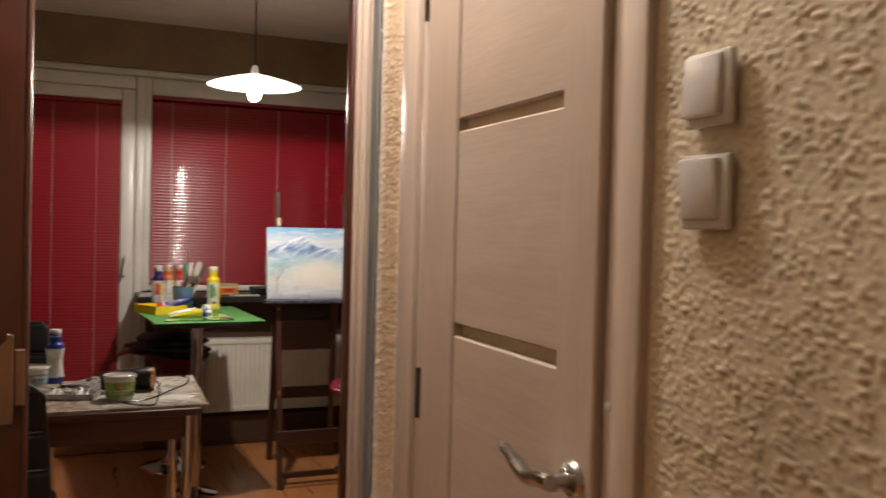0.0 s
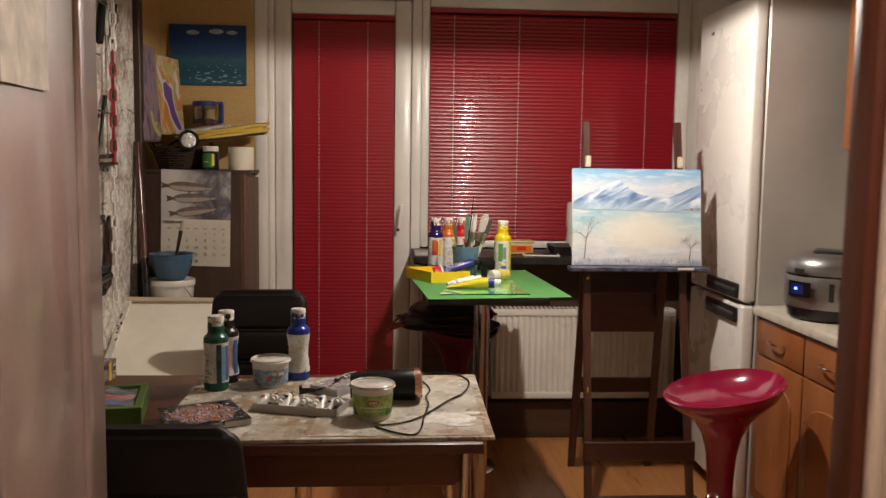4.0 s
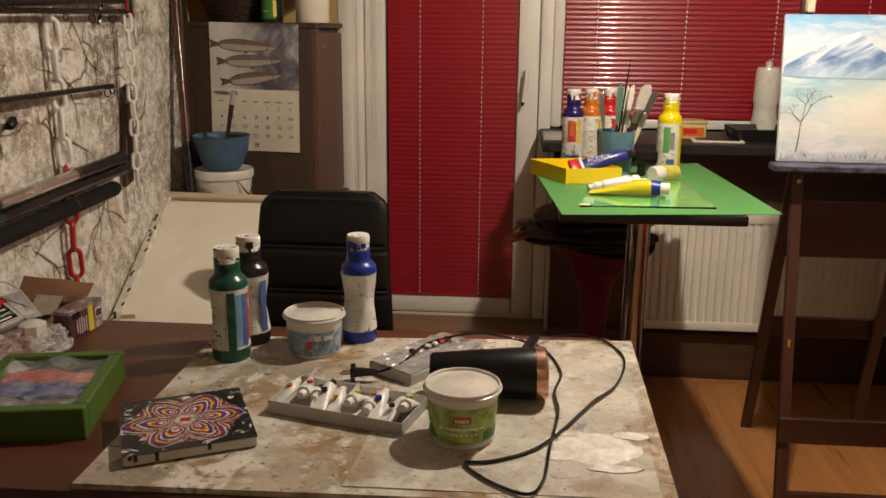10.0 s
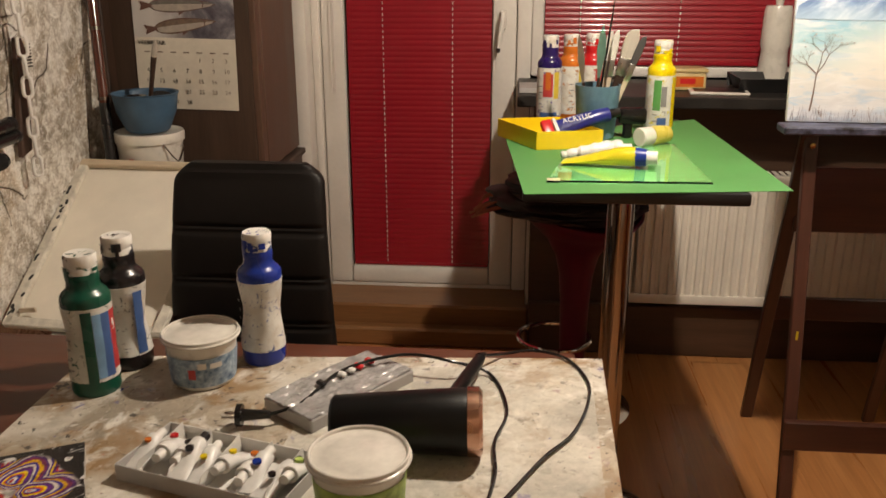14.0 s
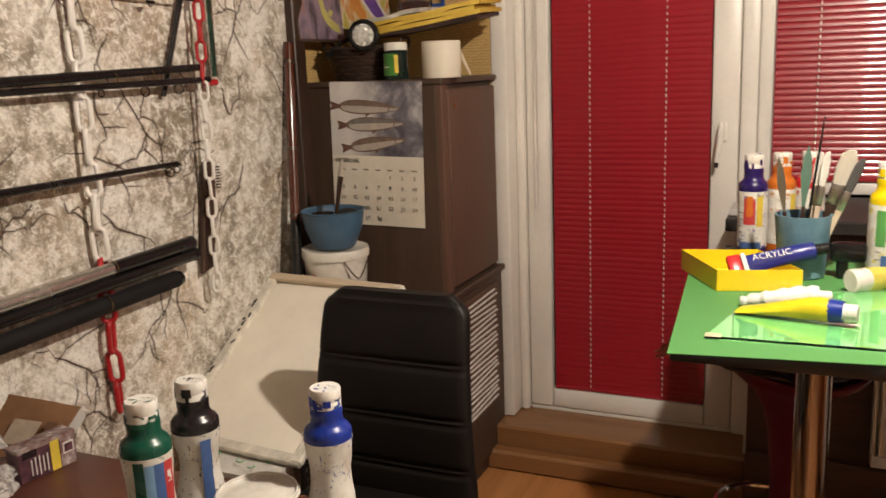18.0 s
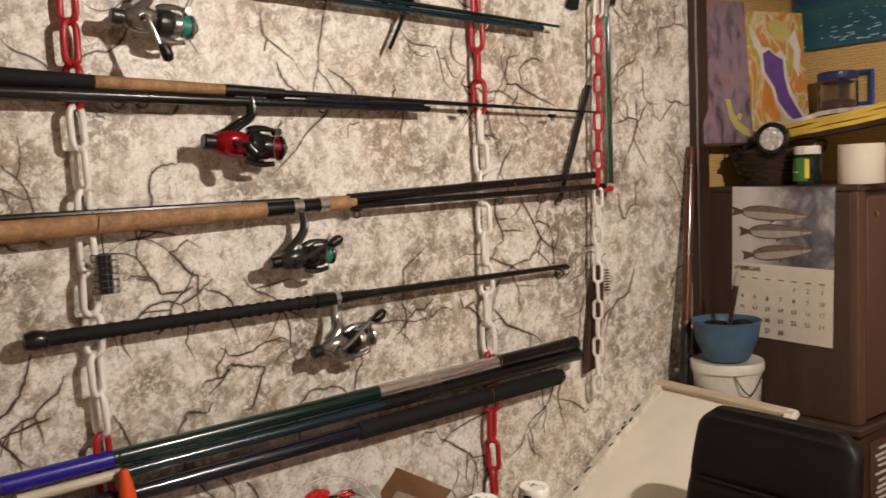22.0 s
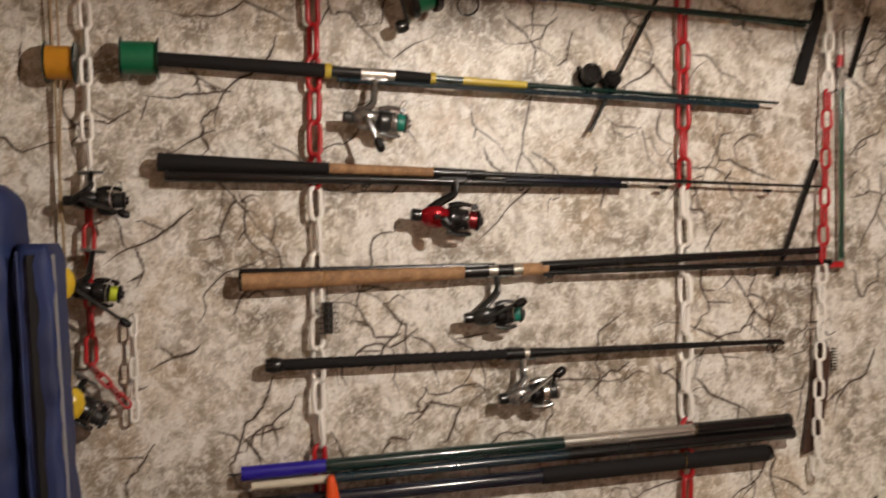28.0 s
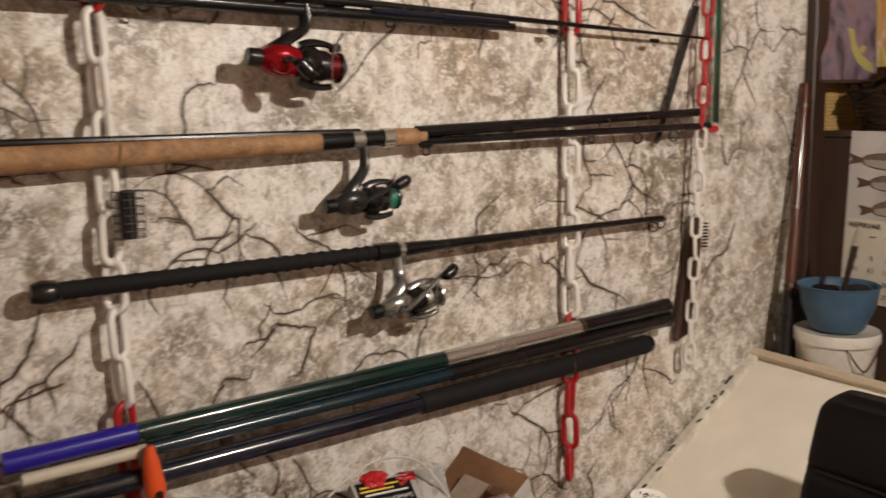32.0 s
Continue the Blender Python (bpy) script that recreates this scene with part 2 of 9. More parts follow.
def stone_paper():
    """Printed stone wallpaper: crumbly cream and grey stone with dark broken cracks."""
    m, t, b = nodes_of("stone_wallpaper")
    v = coords(t)

    def bent(amount, scale):
        warp = t.nodes.new("ShaderNodeTexNoise")
        warp.inputs["Scale"].default_value, warp.inputs["Detail"].default_value, warp.inputs["Roughness"].default_value = scale, 3, 0.6
        link(t, v, warp.inputs["Vector"])
        out = t.nodes.new("ShaderNodeMix")
        out.data_type, out.blend_type = "RGBA", "LINEAR_LIGHT"
        out.inputs[0].default_value = amount
        link(t, v, out.inputs[6])
        link(t, warp.outputs["Color"], out.inputs[7])
        return out.outputs[2]

    big = noise_node(t, 4.5, 5, 0.65, v, 0.4)
    blot = noise_node(t, 7, 10, 0.68, v, 0.25)
    flake = noise_node(t, 30, 10, 0.80, v, 0.35)
    crumb = noise_node(t, 130, 6, 0.8, v, 0.2)
    base = ramp(t, blot, [(0.36, (0.17, 0.14, 0.105)), (0.44, (0.34, 0.29, 0.23)), (0.51, (0.57, 0.525, 0.455)), (0.60, (0.82, 0.795, 0.74))])
    base = mix(t, ramp(t, big, [(0.52, 0.0), (0.66, 0.55)]), base, (0.50, 0.375, 0.235))
    base = mix(t, ramp(t, flake, [(0.51, 0.0), (0.555, 0.8)]), base, (0.87, 0.85, 0.80))
    base = mix(t, ramp(t, flake, [(0.39, 0.75), (0.46, 0.0)]), base, (0.25, 0.205, 0.15))
    scribble = noise_node(t, 62, 8, 0.78, v, 1.3)
    base = mix(t, ramp(t, scribble, [(0.53, 0.0), (0.57, 0.55)]), base, (0.86, 0.83, 0.75))
    base = mix(t, ramp(t, scribble, [(0.40, 0.5), (0.45, 0.0)]), base, (0.27, 0.215, 0.145))
    base = mix(t, 0.42, base, ramp(t, crumb, [(0.36, 0.40), (0.52, 1.0)]), "MULTIPLY")
    # faint darker veins of stone between the flakes
    w = t.nodes.new("ShaderNodeTexVoronoi")
    w.feature = "DISTANCE_TO_EDGE"
    w.inputs["Scale"].default_value = 6.5
    link(t, bent(0.10, 7.0), w.inputs["Vector"])
    vein = mix(t, 1.0, ramp(t, w.outputs["Distance"], [(0.0, 0.5), (0.05, 0.0)]), ramp(t, noise_node(t, 6.0, 3, 0.5, v), [(0.46, 0.0), (0.58, 1.0)]), "MULTIPLY")
    col = mix(t, vein, base, (0.24, 0.185, 0.125))
    link(t, col, b.inputs["Base Color"])
    link(t, ramp(t, blot, [(0.3, 0.36), (0.7, 0.52)]), b.inputs["Roughness"])
    bump(t, b, flake, 0.3, 0.0012)
    return m


def crack_ink():
    """Printed crack: a dark core and a broken brown fringe, across the ribbon's width."""
    m, t, b = nodes_of("printed_crack")
    uv = t.nodes.new("ShaderNodeUVMap")
    sep = t.nodes.new("ShaderNodeSeparateXYZ")
    link(t, uv.outputs["UV"], sep.inputs[0])
    v = coords(t)
    core = ramp(t, sep.outputs[0], [(0.0, 0.0), (0.34, 0.0), (0.41, 1.0), (0.59, 1.0), (0.66, 0.0), (1.0, 0.0)])
    fringe = ramp(t, sep.outputs[0], [(0.0, 0.0), (0.40, 0.55), (0.60, 0.55), (1.0, 0.0)])
    fringe = mix(t, 1.0, fringe, ramp(t, noise_node(t, 60, 4, 0.7, v), [(0.40, 0.1), (0.60, 1.0)]), "MULTIPLY")
    core = mix(t, 1.0, core, ramp(t, noise_node(t, 45, 3, 0.6, v), [(0.32, 0.6), (0.42, 1.0)]), "MULTIPLY")
    link(t, mix(t, core, (0.20, 0.14, 0.09), (0.055, 0.034, 0.022)), b.inputs["Base Color"])
    b.inputs["Roughness"].default_value = 0.5
    clear = t.nodes.new("ShaderNodeBsdfTransparent")
    both = t.nodes.new("ShaderNodeMixShader")
    link(t, mix(t, 1.0, core, fringe, "LIGHTEN"), both.inputs[0])
    link(t, clear.outputs[0], both.inputs[1])
    link(t, b.outputs[0], both.inputs[2])
    link(t, both.outputs[0], t.nodes["Material Output"].inputs["Surface"])
    return m


def floor_laminate():
    m, t, b = nodes_of("laminate_board")
    o = t.nodes.new("ShaderNodeObjectInfo")
    v = coords(t, (1, 0.05, 1))
    add = t.nodes.new("ShaderNodeVectorMath")
    add.operation = "ADD"
    scale = t.nodes.new("ShaderNodeVectorMath")
    scale.operation = "SCALE"
    scale.inputs["Scale"].default_value = 40
    link(t, o.outputs["Random"], scale.inputs[0])
    link(t, v, add.inputs[0])
    link(t, scale.outputs[0], add.inputs[1])
    g = noise_node(t, 16, 4, 0.6, add.outputs[0], 0.8)
    f = noise_node(t, 120, 4, 0.7, add.outputs[0])
    col = ramp(t, g, [(0.25, (0.34, 0.135, 0.042)), (0.5, (0.49, 0.21, 0.072)), (0.75, (0.58, 0.28, 0.105))])
    col = mix(t, 0.4, col, ramp(t, f, [(0.3, 0.5), (0.7, 1.0)]), "MULTIPLY")
    col = mix(t, 0.3, col, ramp(t, o.outputs["Random"], [(0.0, 0.65), (1.0, 1.0)]), "MULTIPLY")
    link(t, col, b.inputs["Base Color"])
    link(t, ramp(t, g, [(0.2, 0.24), (0.8, 0.36)]), b.inputs["Roughness"])
    bump(t, b, f, 0.05, 0.0005)
    return m


def glass(name, colour=(1, 1, 1), rough=0.02):
    m, t, b = nodes_of(name)
    b.inputs["Base Color"].default_value = (*colour, 1)
    b.inputs["Transmission Weight"].default_value = 1.0
    b.inputs["Roughness"].default_value = rough
    b.inputs["IOR"].default_value = 1.45
    return m


def film(name, colour, low, high):
    """Thin crumpled film: mostly see-through, with milky glossy creases."""
    m, t, b = nodes_of(name)
    b.inputs["Base Color"].default_value = (*colour, 1)
    b.inputs["Roughness"].default_value = 0.12
    clear = t.nodes.new("ShaderNodeBsdfTransparent")
    both = t.nodes.new("ShaderNodeMixShader")
    fold = noise_node(t, 55, 5, 0.7, coords(t), 1.0)
    link(t, ramp(t, fold, [(0.38, low), (0.62, high)]), both.inputs[0])
    link(t, clear.outputs[0], both.inputs[1])
    link(t, b.outputs[0], both.inputs[2])
    link(t, both.outputs[0], t.nodes["Material Output"].inputs["Surface"])
    bump(t, b, fold, 0.8, 0.006)
    return m


def glow(name, colour, strength):
    m, t, b = nodes_of(name)
    b.inputs["Base Color"].default_value = (*colour, 1)
    b.inputs["Emission Color"].default_value = (*colour, 1)
    b.inputs["Emission Strength"].default_value = strength
    return m


def woven_paper():
    """Ochre wallpaper with a fine woven relief."""
    m, t, b = nodes_of("ochre_wallpaper")
    v = coords(t)
    w = t.nodes.new("ShaderNodeTexWave")
    w.bands_direction = "Z"
    w.inputs["Scale"].default_value, w.inputs["Distortion"].default_value, w.inputs["Detail"].default_value, w.inputs["Detail Scale"].default_value = 32, 6, 2, 3
    link(t, v, w.inputs["Vector"])
    big = noise_node(t, 3, 3, 0.5, v)
    col = mix(t, w.outputs["Fac"], (0.46, 0.29, 0.10), (0.60, 0.41, 0.17))
    col = mix(t, 0.35, col, ramp(t, big, [(0.3, 0.7), (0.7, 1.0)]), "MULTIPLY")
    link(t, col, b.inputs["Base Color"])
    b.inputs["Roughness"].default_value = 0.6
    bump(t, b, w.outputs["Fac"], 0.4, 0.0015)
    return m


def strip_plaster():
    """Bare tan plaster between two casings, its margins smeared with pale paint."""
    m, t, b = nodes_of("bare_tan_plaster")
    v = coords(t)
    sep = t.nodes.new("ShaderNodeSeparateXYZ")
    link(t, v, sep.inputs[0])
    across = t.nodes.new("ShaderNodeMapRange")
    across.inputs[1].default_value, across.inputs[2].default_value = 1.755, 1.94
    link(t, sep.outputs[1], across.inputs[0])
    wob = mix(t, 0.16, across.outputs[0], noise_node(t, 70, 4, 0.6, v))
    margin = ramp(t, wob, [(0.22, 1.0), (0.34, 0.0), (0.70, 0.0), (0.84, 0.9)])
    tan = mix(t, ramp(t, noise_node(t, 25, 5, 0.6, v), [(0.3, 0.0), (0.7, 1.0)]), (0.52, 0.355, 0.22), (0.64, 0.475, 0.32))
    col = mix(t, margin, tan, (0.74, 0.64, 0.53))
    link(t, col, b.inputs["Base Color"])
    b.inputs["Roughness"].default_value = 0.75
    bump(t, b, noise_node(t, 260, 4, 0.7, v), 0.3, 0.0015)
    return m


M = {}
M["stone"] = stone_paper()
M["ink_crack"] = crack_ink()
M["ochre"] = woven_paper()
# ceiling and the mostly unseen cream walls are lightened to bounce more light
M["ceiling"] = plain("ceiling_paint", (0.72, 0.68, 0.62), 0.75, vary=0.05, relief=0.15)
M["wall_cream"] = plain("cream_wall_paint", (0.62, 0.55, 0.44), 0.7, vary=0.08, relief=0.2)
M["wall_brown"] = plain("brown_wallpaper", (0.30, 0.20, 0.11), 0.7, vary=0.12, relief=0.2)
M["low_wall"] = wood("dark_panel_wood", (0.050, 0.024, 0.013), (0.095, 0.048, 0.027), 0.45, "x", 9)
M["plaster"] = plain("rough_plaster", (0.54, 0.43, 0.29), 0.72, vary=0.10, grain=90, relief=0.25, second=(0.64, 0.53, 0.38))
M["strip_plaster"] = strip_plaster()
M["pvc"] = plain("white_pvc", (0.79, 0.755, 0.695), 0.32, vary=0.05, wear=3, relief=0.02)
M["casing"] = wood("beige_casing_wood", (0.44, 0.335, 0.265), (0.51, 0.395, 0.315), 0.46, "z", 9, relief=0.02, grain=0.18)
M["door_face"] = wood("beige_door_wood", (0.44, 0.34, 0.268), (0.51, 0.40, 0.32), 0.46, "y", 16, relief=0.03, grain=0.2)
M["brown_frame"] = wood("redbrown_varnished_wood", (0.036, 0.0070, 0.003), (0.082, 0.018, 0.0062), 0.3, "z", 10, coat=0.25)
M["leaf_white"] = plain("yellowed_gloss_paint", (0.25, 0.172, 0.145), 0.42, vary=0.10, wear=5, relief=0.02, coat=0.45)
M["red_blind"] = lacquer("red_blind_lacquer", (0.31, 0.011, 0.022), 0.30)
M["cord"] = plain("white_cord", (0.75, 0.68, 0.64), 0.7)
M["dark_wood"] = wood("dark_brown_wood", (0.028, 0.014, 0.009), (0.060, 0.032, 0.020), 0.42, "z", 12)
M["brown_wood"] = wood("brown_skirting_wood", (0.060, 0.030, 0.016), (0.115, 0.060, 0.034), 0.42, "x", 12)
M["easel_wood"] = wood("mahogany_stained_wood", (0.040, 0.013, 0.008), (0.090, 0.030, 0.017), 0.36, "z", 12, coat=0.15)
M["desk_wood"] = wood("red_mahogany_veneer", (0.070, 0.020, 0.010), (0.14, 0.046, 0.024), 0.40, "x", 8, coat=0.08)
M["cabinet"] = wood("dark_walnut_veneer", (0.054, 0.031, 0.020), (0.086, 0.051, 0.033), 0.52, "z", 10)
M["cabinet_door"] = wood("brown_walnut_veneer", (0.100, 0.052, 0.033), (0.142, 0.077, 0.049), 0.52, "z", 10)
M["sill"] = plain("black_granite", (0.016, 0.014, 0.013), 0.42, vary=0.4, grain=160, second=(0.05, 0.045, 0.04), relief=0.02, spec=0.3)
M["radiator"] = plain("cream_enamel", (0.80, 0.755, 0.665), 0.32, vary=0.05, relief=0.02)
M["fridge"] = plain("white_fridge_enamel", (0.72, 0.70, 0.66), 0.28, vary=0.04, grain=300, relief=0.03)
M["fridge_side"] = plain("silver_fridge_side", (0.46, 0.44, 0.41), 0.38, metal=0.2, vary=0.05, grain=300)
M["black_plastic"] = plain("black_plastic", (0.016, 0.015, 0.015), 0.36, vary=0.2)
M["leather"] = plain("black_leather", (0.011, 0.009, 0.008), 0.46, vary=0.15, grain=220, relief=0.35, spec=0.22)
M["chrome"] = plain("chrome", (0.75, 0.74, 0.72), 0.10, 1.0, vary=0.03, relief=0)
M["steel"] = plain("brushed_steel", (0.52, 0.50, 0.47), 0.28, 1.0, vary=0.06, grain=120, stretch=(1, 0.05, 1), relief=0.05)
M["orange_wood"] = wood("cherry_cabinet_wood", (0.26, 0.080, 0.022), (0.40, 0.145, 0.045), 0.32, "z", 9, coat=0.25)
M["counter"] = plain("cream_worktop", (0.60, 0.54, 0.44), 0.33, vary=0.12, grain=140, wear=20, second=(0.66, 0.61, 0.52))
M["magenta"] = plain("magenta_gloss_plastic", (0.27, 0.006, 0.042), 0.14, vary=0.06, wear=2, relief=0, coat=0.6)
M["white_plastic"] = plain("white_plastic", (0.72, 0.70, 0.66), 0.35, vary=0.06, relief=0.02)
M["canvas_back"] = plain("raw_canvas", (0.86, 0.805, 0.69), 0.75, vary=0.06, grain=500, relief=0.25)
M["pine"] = wood("pale_pine", (0.58, 0.47, 0.33), (0.72, 0.62, 0.47), 0.55, "x", 10)
M["navy_cloth"] = plain("navy_nylon", (0.013, 0.026, 0.105), 0.6, vary=0.2, grain=400, wear=9, relief=0.4)
M["board"] = floor_laminate()
M["shade"] = glow("lit_opal_glass", (0.95, 0.88, 0.76), 3.0)
M["bulb"] = glow("lit_bulb", (1.0, 0.84, 0.62), 28)
M["night"] = plain("dark_outside", (0.01, 0.012, 0.02), 0.9)

# ---- structure ----
WX, WY, CZ = -0.80, 6.085, 2.76      # stone wall, window plane, ceiling
KY0, KY1 = 1.99, 2.12                # wall between hallway and kitchen
RX, HX = 2.47, 0.82                  # kitchen right wall, hallway right wall


def solid(name, lo, hi, material, label, kind="structure", category="", bev=0.0):
    c = [(a + b) / 2 for a, b in zip(lo, hi)]
    s = [b - a for a, b in zip(lo, hi)]
    return tagged(part(name, box(s, c, bev), material), label, category, "", kind)


solid("floor", (-1.2, -1.6, -0.12), (2.75, 6.5, -0.006), M["dark_wood"], "dark sub-floor under laminate boards", category="floor")
solid("ceiling", (-1.2, -1.6, CZ), (2.75, 6.5, CZ + 0.12), M["ceiling"], "pale painted ceiling", category="ceiling")
solid("wall_west", (-0.95, KY1, 0), (WX, 5.40, CZ), M["stone"], "kitchen wall with cracked cream stone wallpaper", category="wall")
solid("wall_west_corner", (-0.95, 5.40, 0), (WX - 0.02, 6.3, CZ), M["ochre"], "ochre woven wallpaper in the corner", category="wall")
solid("trim_corner", (WX - 0.02, 5.395, 0), (WX + 0.03, 5.455, CZ), M["dark_wood"], "dark brown wooden corner trim", category="trim", bev=0.004)
solid("wall_north_west", (-0.82, 5.955, 0), (-0.335, 6.3, CZ), M["ochre"], "ochre woven wallpaper beside the balcony door", category="wall")
solid("wall_north_top", (-0.335, 5.955, 2.46), (RX, 6.3, CZ), M["wall_brown"], "brown wall strip above the window", category="wall")
solid("wall_north_low", (0.56, 5.835, 0), (RX, 6.3, 0.955), M["low_wall"], "brown wall under the window sill", category="wall")
solid("wall_north_east", (2.03, 5.955, 0.955), (RX, 6.3, 2.46), M["pvc"], "white window reveal", category="wall")
solid("wall_east", (RX, KY1, 0), (RX + 0.15, 6.3, CZ), M["wall_cream"], "cream kitchen wall behind the cabinets", category="wall")
solid("wall_south_east", (0.90, KY0, 0), (RX, KY1, CZ), M["wall_cream"], "wall beside the kitchen doorway", category="wall")
solid("wall_south_west", (-0.95, KY0, 0), (-0.02, KY1, CZ), M["wall_cream"], "wall beside the kitchen doorway", category="wall")
solid("wall_south_top", (-0.02, KY0, 2.08), (0.90, KY1, CZ), M["wall_cream"], "wall over the kitchen doorway", category="wall")
solid("wall_hall_west", (-1.1, -1.6, 0), (-0.95, KY1, CZ), M["plaster"], "rough beige plaster hallway wall", category="wall")
solid("wall_hall_south", (-0.95, -1.75, 0), (1.2, -1.6, CZ), M["plaster"], "rough beige plaster hallway end wall", category="wall")
solid("backdrop", (-1.2, 6.9, -0.5), (3.0, 6.95, 3.2), M["night"], "dark night outside the window", category="backdrop")



def wall_cracks():
    """Root-like cracks printed on the stone wallpaper, wandering and forking, as ribbons a hair proud of it."""
    rng = random.Random(21)
    verts, faces, uvs = [], [], []

    def crack(y, z, ang, length, wide, depth, lift):
        n = max(4, int(length / 0.009))
        turn, pts, lead = 0.0, [], ang
        for k in range(n + 1):
            pts.append((y, z, ang))
            turn = 0.5 * turn + rng.gauss(0, 0.075) - 0.07 * (ang - lead)
            kink = rng.gauss(0, 0.65) if rng.random() < 0.19 else 0.0
            ang += turn + kink
            y, z = y + 0.009 * math.cos(ang), z + 0.009 * math.sin(ang)
            if depth and 2 < k < n - 2 and rng.random() < 0.065:
                crack(y, z, ang + rng.choice((-1, 1)) * rng.uniform(0.5, 1.2), length * rng.uniform(0.18, 0.5), wide * 0.7, depth - 1, lift + 0.00006)
        base = len(verts)
        for k, (py, pz, pa) in enumerate(pts):
            f = k / n
            w = 2.6 * wide * (0.35 + 0.65 * min(1, 5 * f)) * (1 - f ** 2.2) * rng.uniform(0.7, 1.2) + 0.0006
            for sg in (-1, 1):
                verts.append((WX + 0.0006 + lift, min(py - sg * w * math.sin(pa), 5.39), pz + sg * w * math.cos(pa)))
                uvs.append(((1 + sg) / 2, f))
            if k:
                j = base + 2 * k
                faces.append((j - 2, j - 1, j + 1, j))

    seeds = [(3.37, 1.83, -158, 0.16), (3.50, 2.00, -106, 0.30), (3.31, 1.60, -140, 0.24), (3.40, 1.63, -104, 0.13), (3.48, 1.21, -106, 0.34), (3.32, 1.29, -138, 0.14), (3.41, 1.40, -23, 0.14), (3.74, 1.37, -42, 0.16), (3.93, 1.11, 162, 0.20), (3.93, 1.11, -127, 0.12), (4.19, 1.95, 23, 0.12), (4.29, 1.71, -75, 0.16), (4.59, 1.45, -96, 0.18), (4.68, 1.70, -102, 0.14), (4.64, 1.72, -3, 0.22), (4.38, 1.20, -149, 0.15), (4.57, 1.15, -26, 0.22), (4.75, 2.06, 170, 0.18), (4.46, 1.97, -142, 0.14), (5.23, 1.81, 56, 0.20), (5.05, 1.42, -23, 0.18), (5.12, 1.20, -110, 0.26), (4.72, 1.36, -61, 0.15), (3.21, 0.91, -25, 0.20)]
    for k, (y, z, a, ln) in enumerate(seeds):
        crack(y, z, radians(a), ln, 0.0042, 2, k * 0.000012)
    for k in range(205):
        y = 2.3 + 3.08 * rng.random() ** 0.72
        crack(y, rng.uniform(0.35, 2.65), radians(rng.choice((-135, -120, -100, -60, -35, 150)) + rng.gauss(0, 22)), rng.uniform(0.10, 0.34), rng.uniform(0.0020, 0.0038), 2 if y > 4.2 else 1, 0.0003 + k * 0.000004)
    me = bpy.data.meshes.new("crack_print")
    me.from_pydata(verts, [], faces)
    layer = me.uv_layers.new(name="UVMap")
    for loop in me.loops:
        layer.data[loop.index].uv = uvs[loop.vertex_index]
    me.materials.append(M["ink_crack"])
    part("crack_print", me, None, bpy.data.objects["wall_west"], "dark forking cracks printed on the wallpaper")


wall_cracks()

# ---- doorway, hallway ----
def rough_wall(name, y0, y1, z0, z1, label, lump=0.0065, step=0.0036, material="plaster", fine=1.0, bare=0.05):
    """A plaster wall on the hallway's right, thrown on in lumps."""
    ny, nz = int((y1 - y0) / step), int((z1 - z0) / step)
    verts, faces = [], []
    for i in range(ny + 1):
        for j in range(nz + 1):
            y, z = y0 + (y1 - y0) * i / ny, z0 + (z1 - z0) * j / nz
            a = noise.noise(Vector((y * 150, z * 165, 1.7)) * fine)
            b = noise.noise(Vector((y * 48, z * 48, 5.2)))
            c = noise.noise(Vector((y * 210, z * 210, 9.1)) * fine)
            h = max(0.0, a + 0.35 * b - bare) ** 0.7 + 0.12 * c
            verts.append((HX - lump * h, y, z))
    for i in range(ny):
        for j in range(nz):
            k = i * (nz + 1) + j
            faces.append((k, k + nz + 1, k + nz + 2, k + 1))
    me = bpy.data.meshes.new(name)
    me.from_pydata(verts, [], faces)
    me.polygons.foreach_set("use_smooth", [True] * len(faces))
    me.materials.append(M[material])
    me.flip_normals()
    ob = new(name, me)
    return tagged(ob, label, "wall", "", "structure")


rough_wall("wall_hall_east", 0.40, 0.885, 0.80, 2.1, "knobbly beige plaster wall with two light switches", 0.0046, 0.0028, fine=1.12, bare=0.14)
rough_wall("wall_hall_strip", 1.755, 1.94, 0.5, 2.1, "narrow strip of knobbly tan plaster with pale painted edges", 0.0050, 0.0030, "strip_plaster", 1.25)
solid("wall_hall_east_core", (HX + 0.002, -1.6, 0), (HX + 0.12, KY0, CZ), M["plaster"], "beige plaster wall behind the hallway door", category="wall")


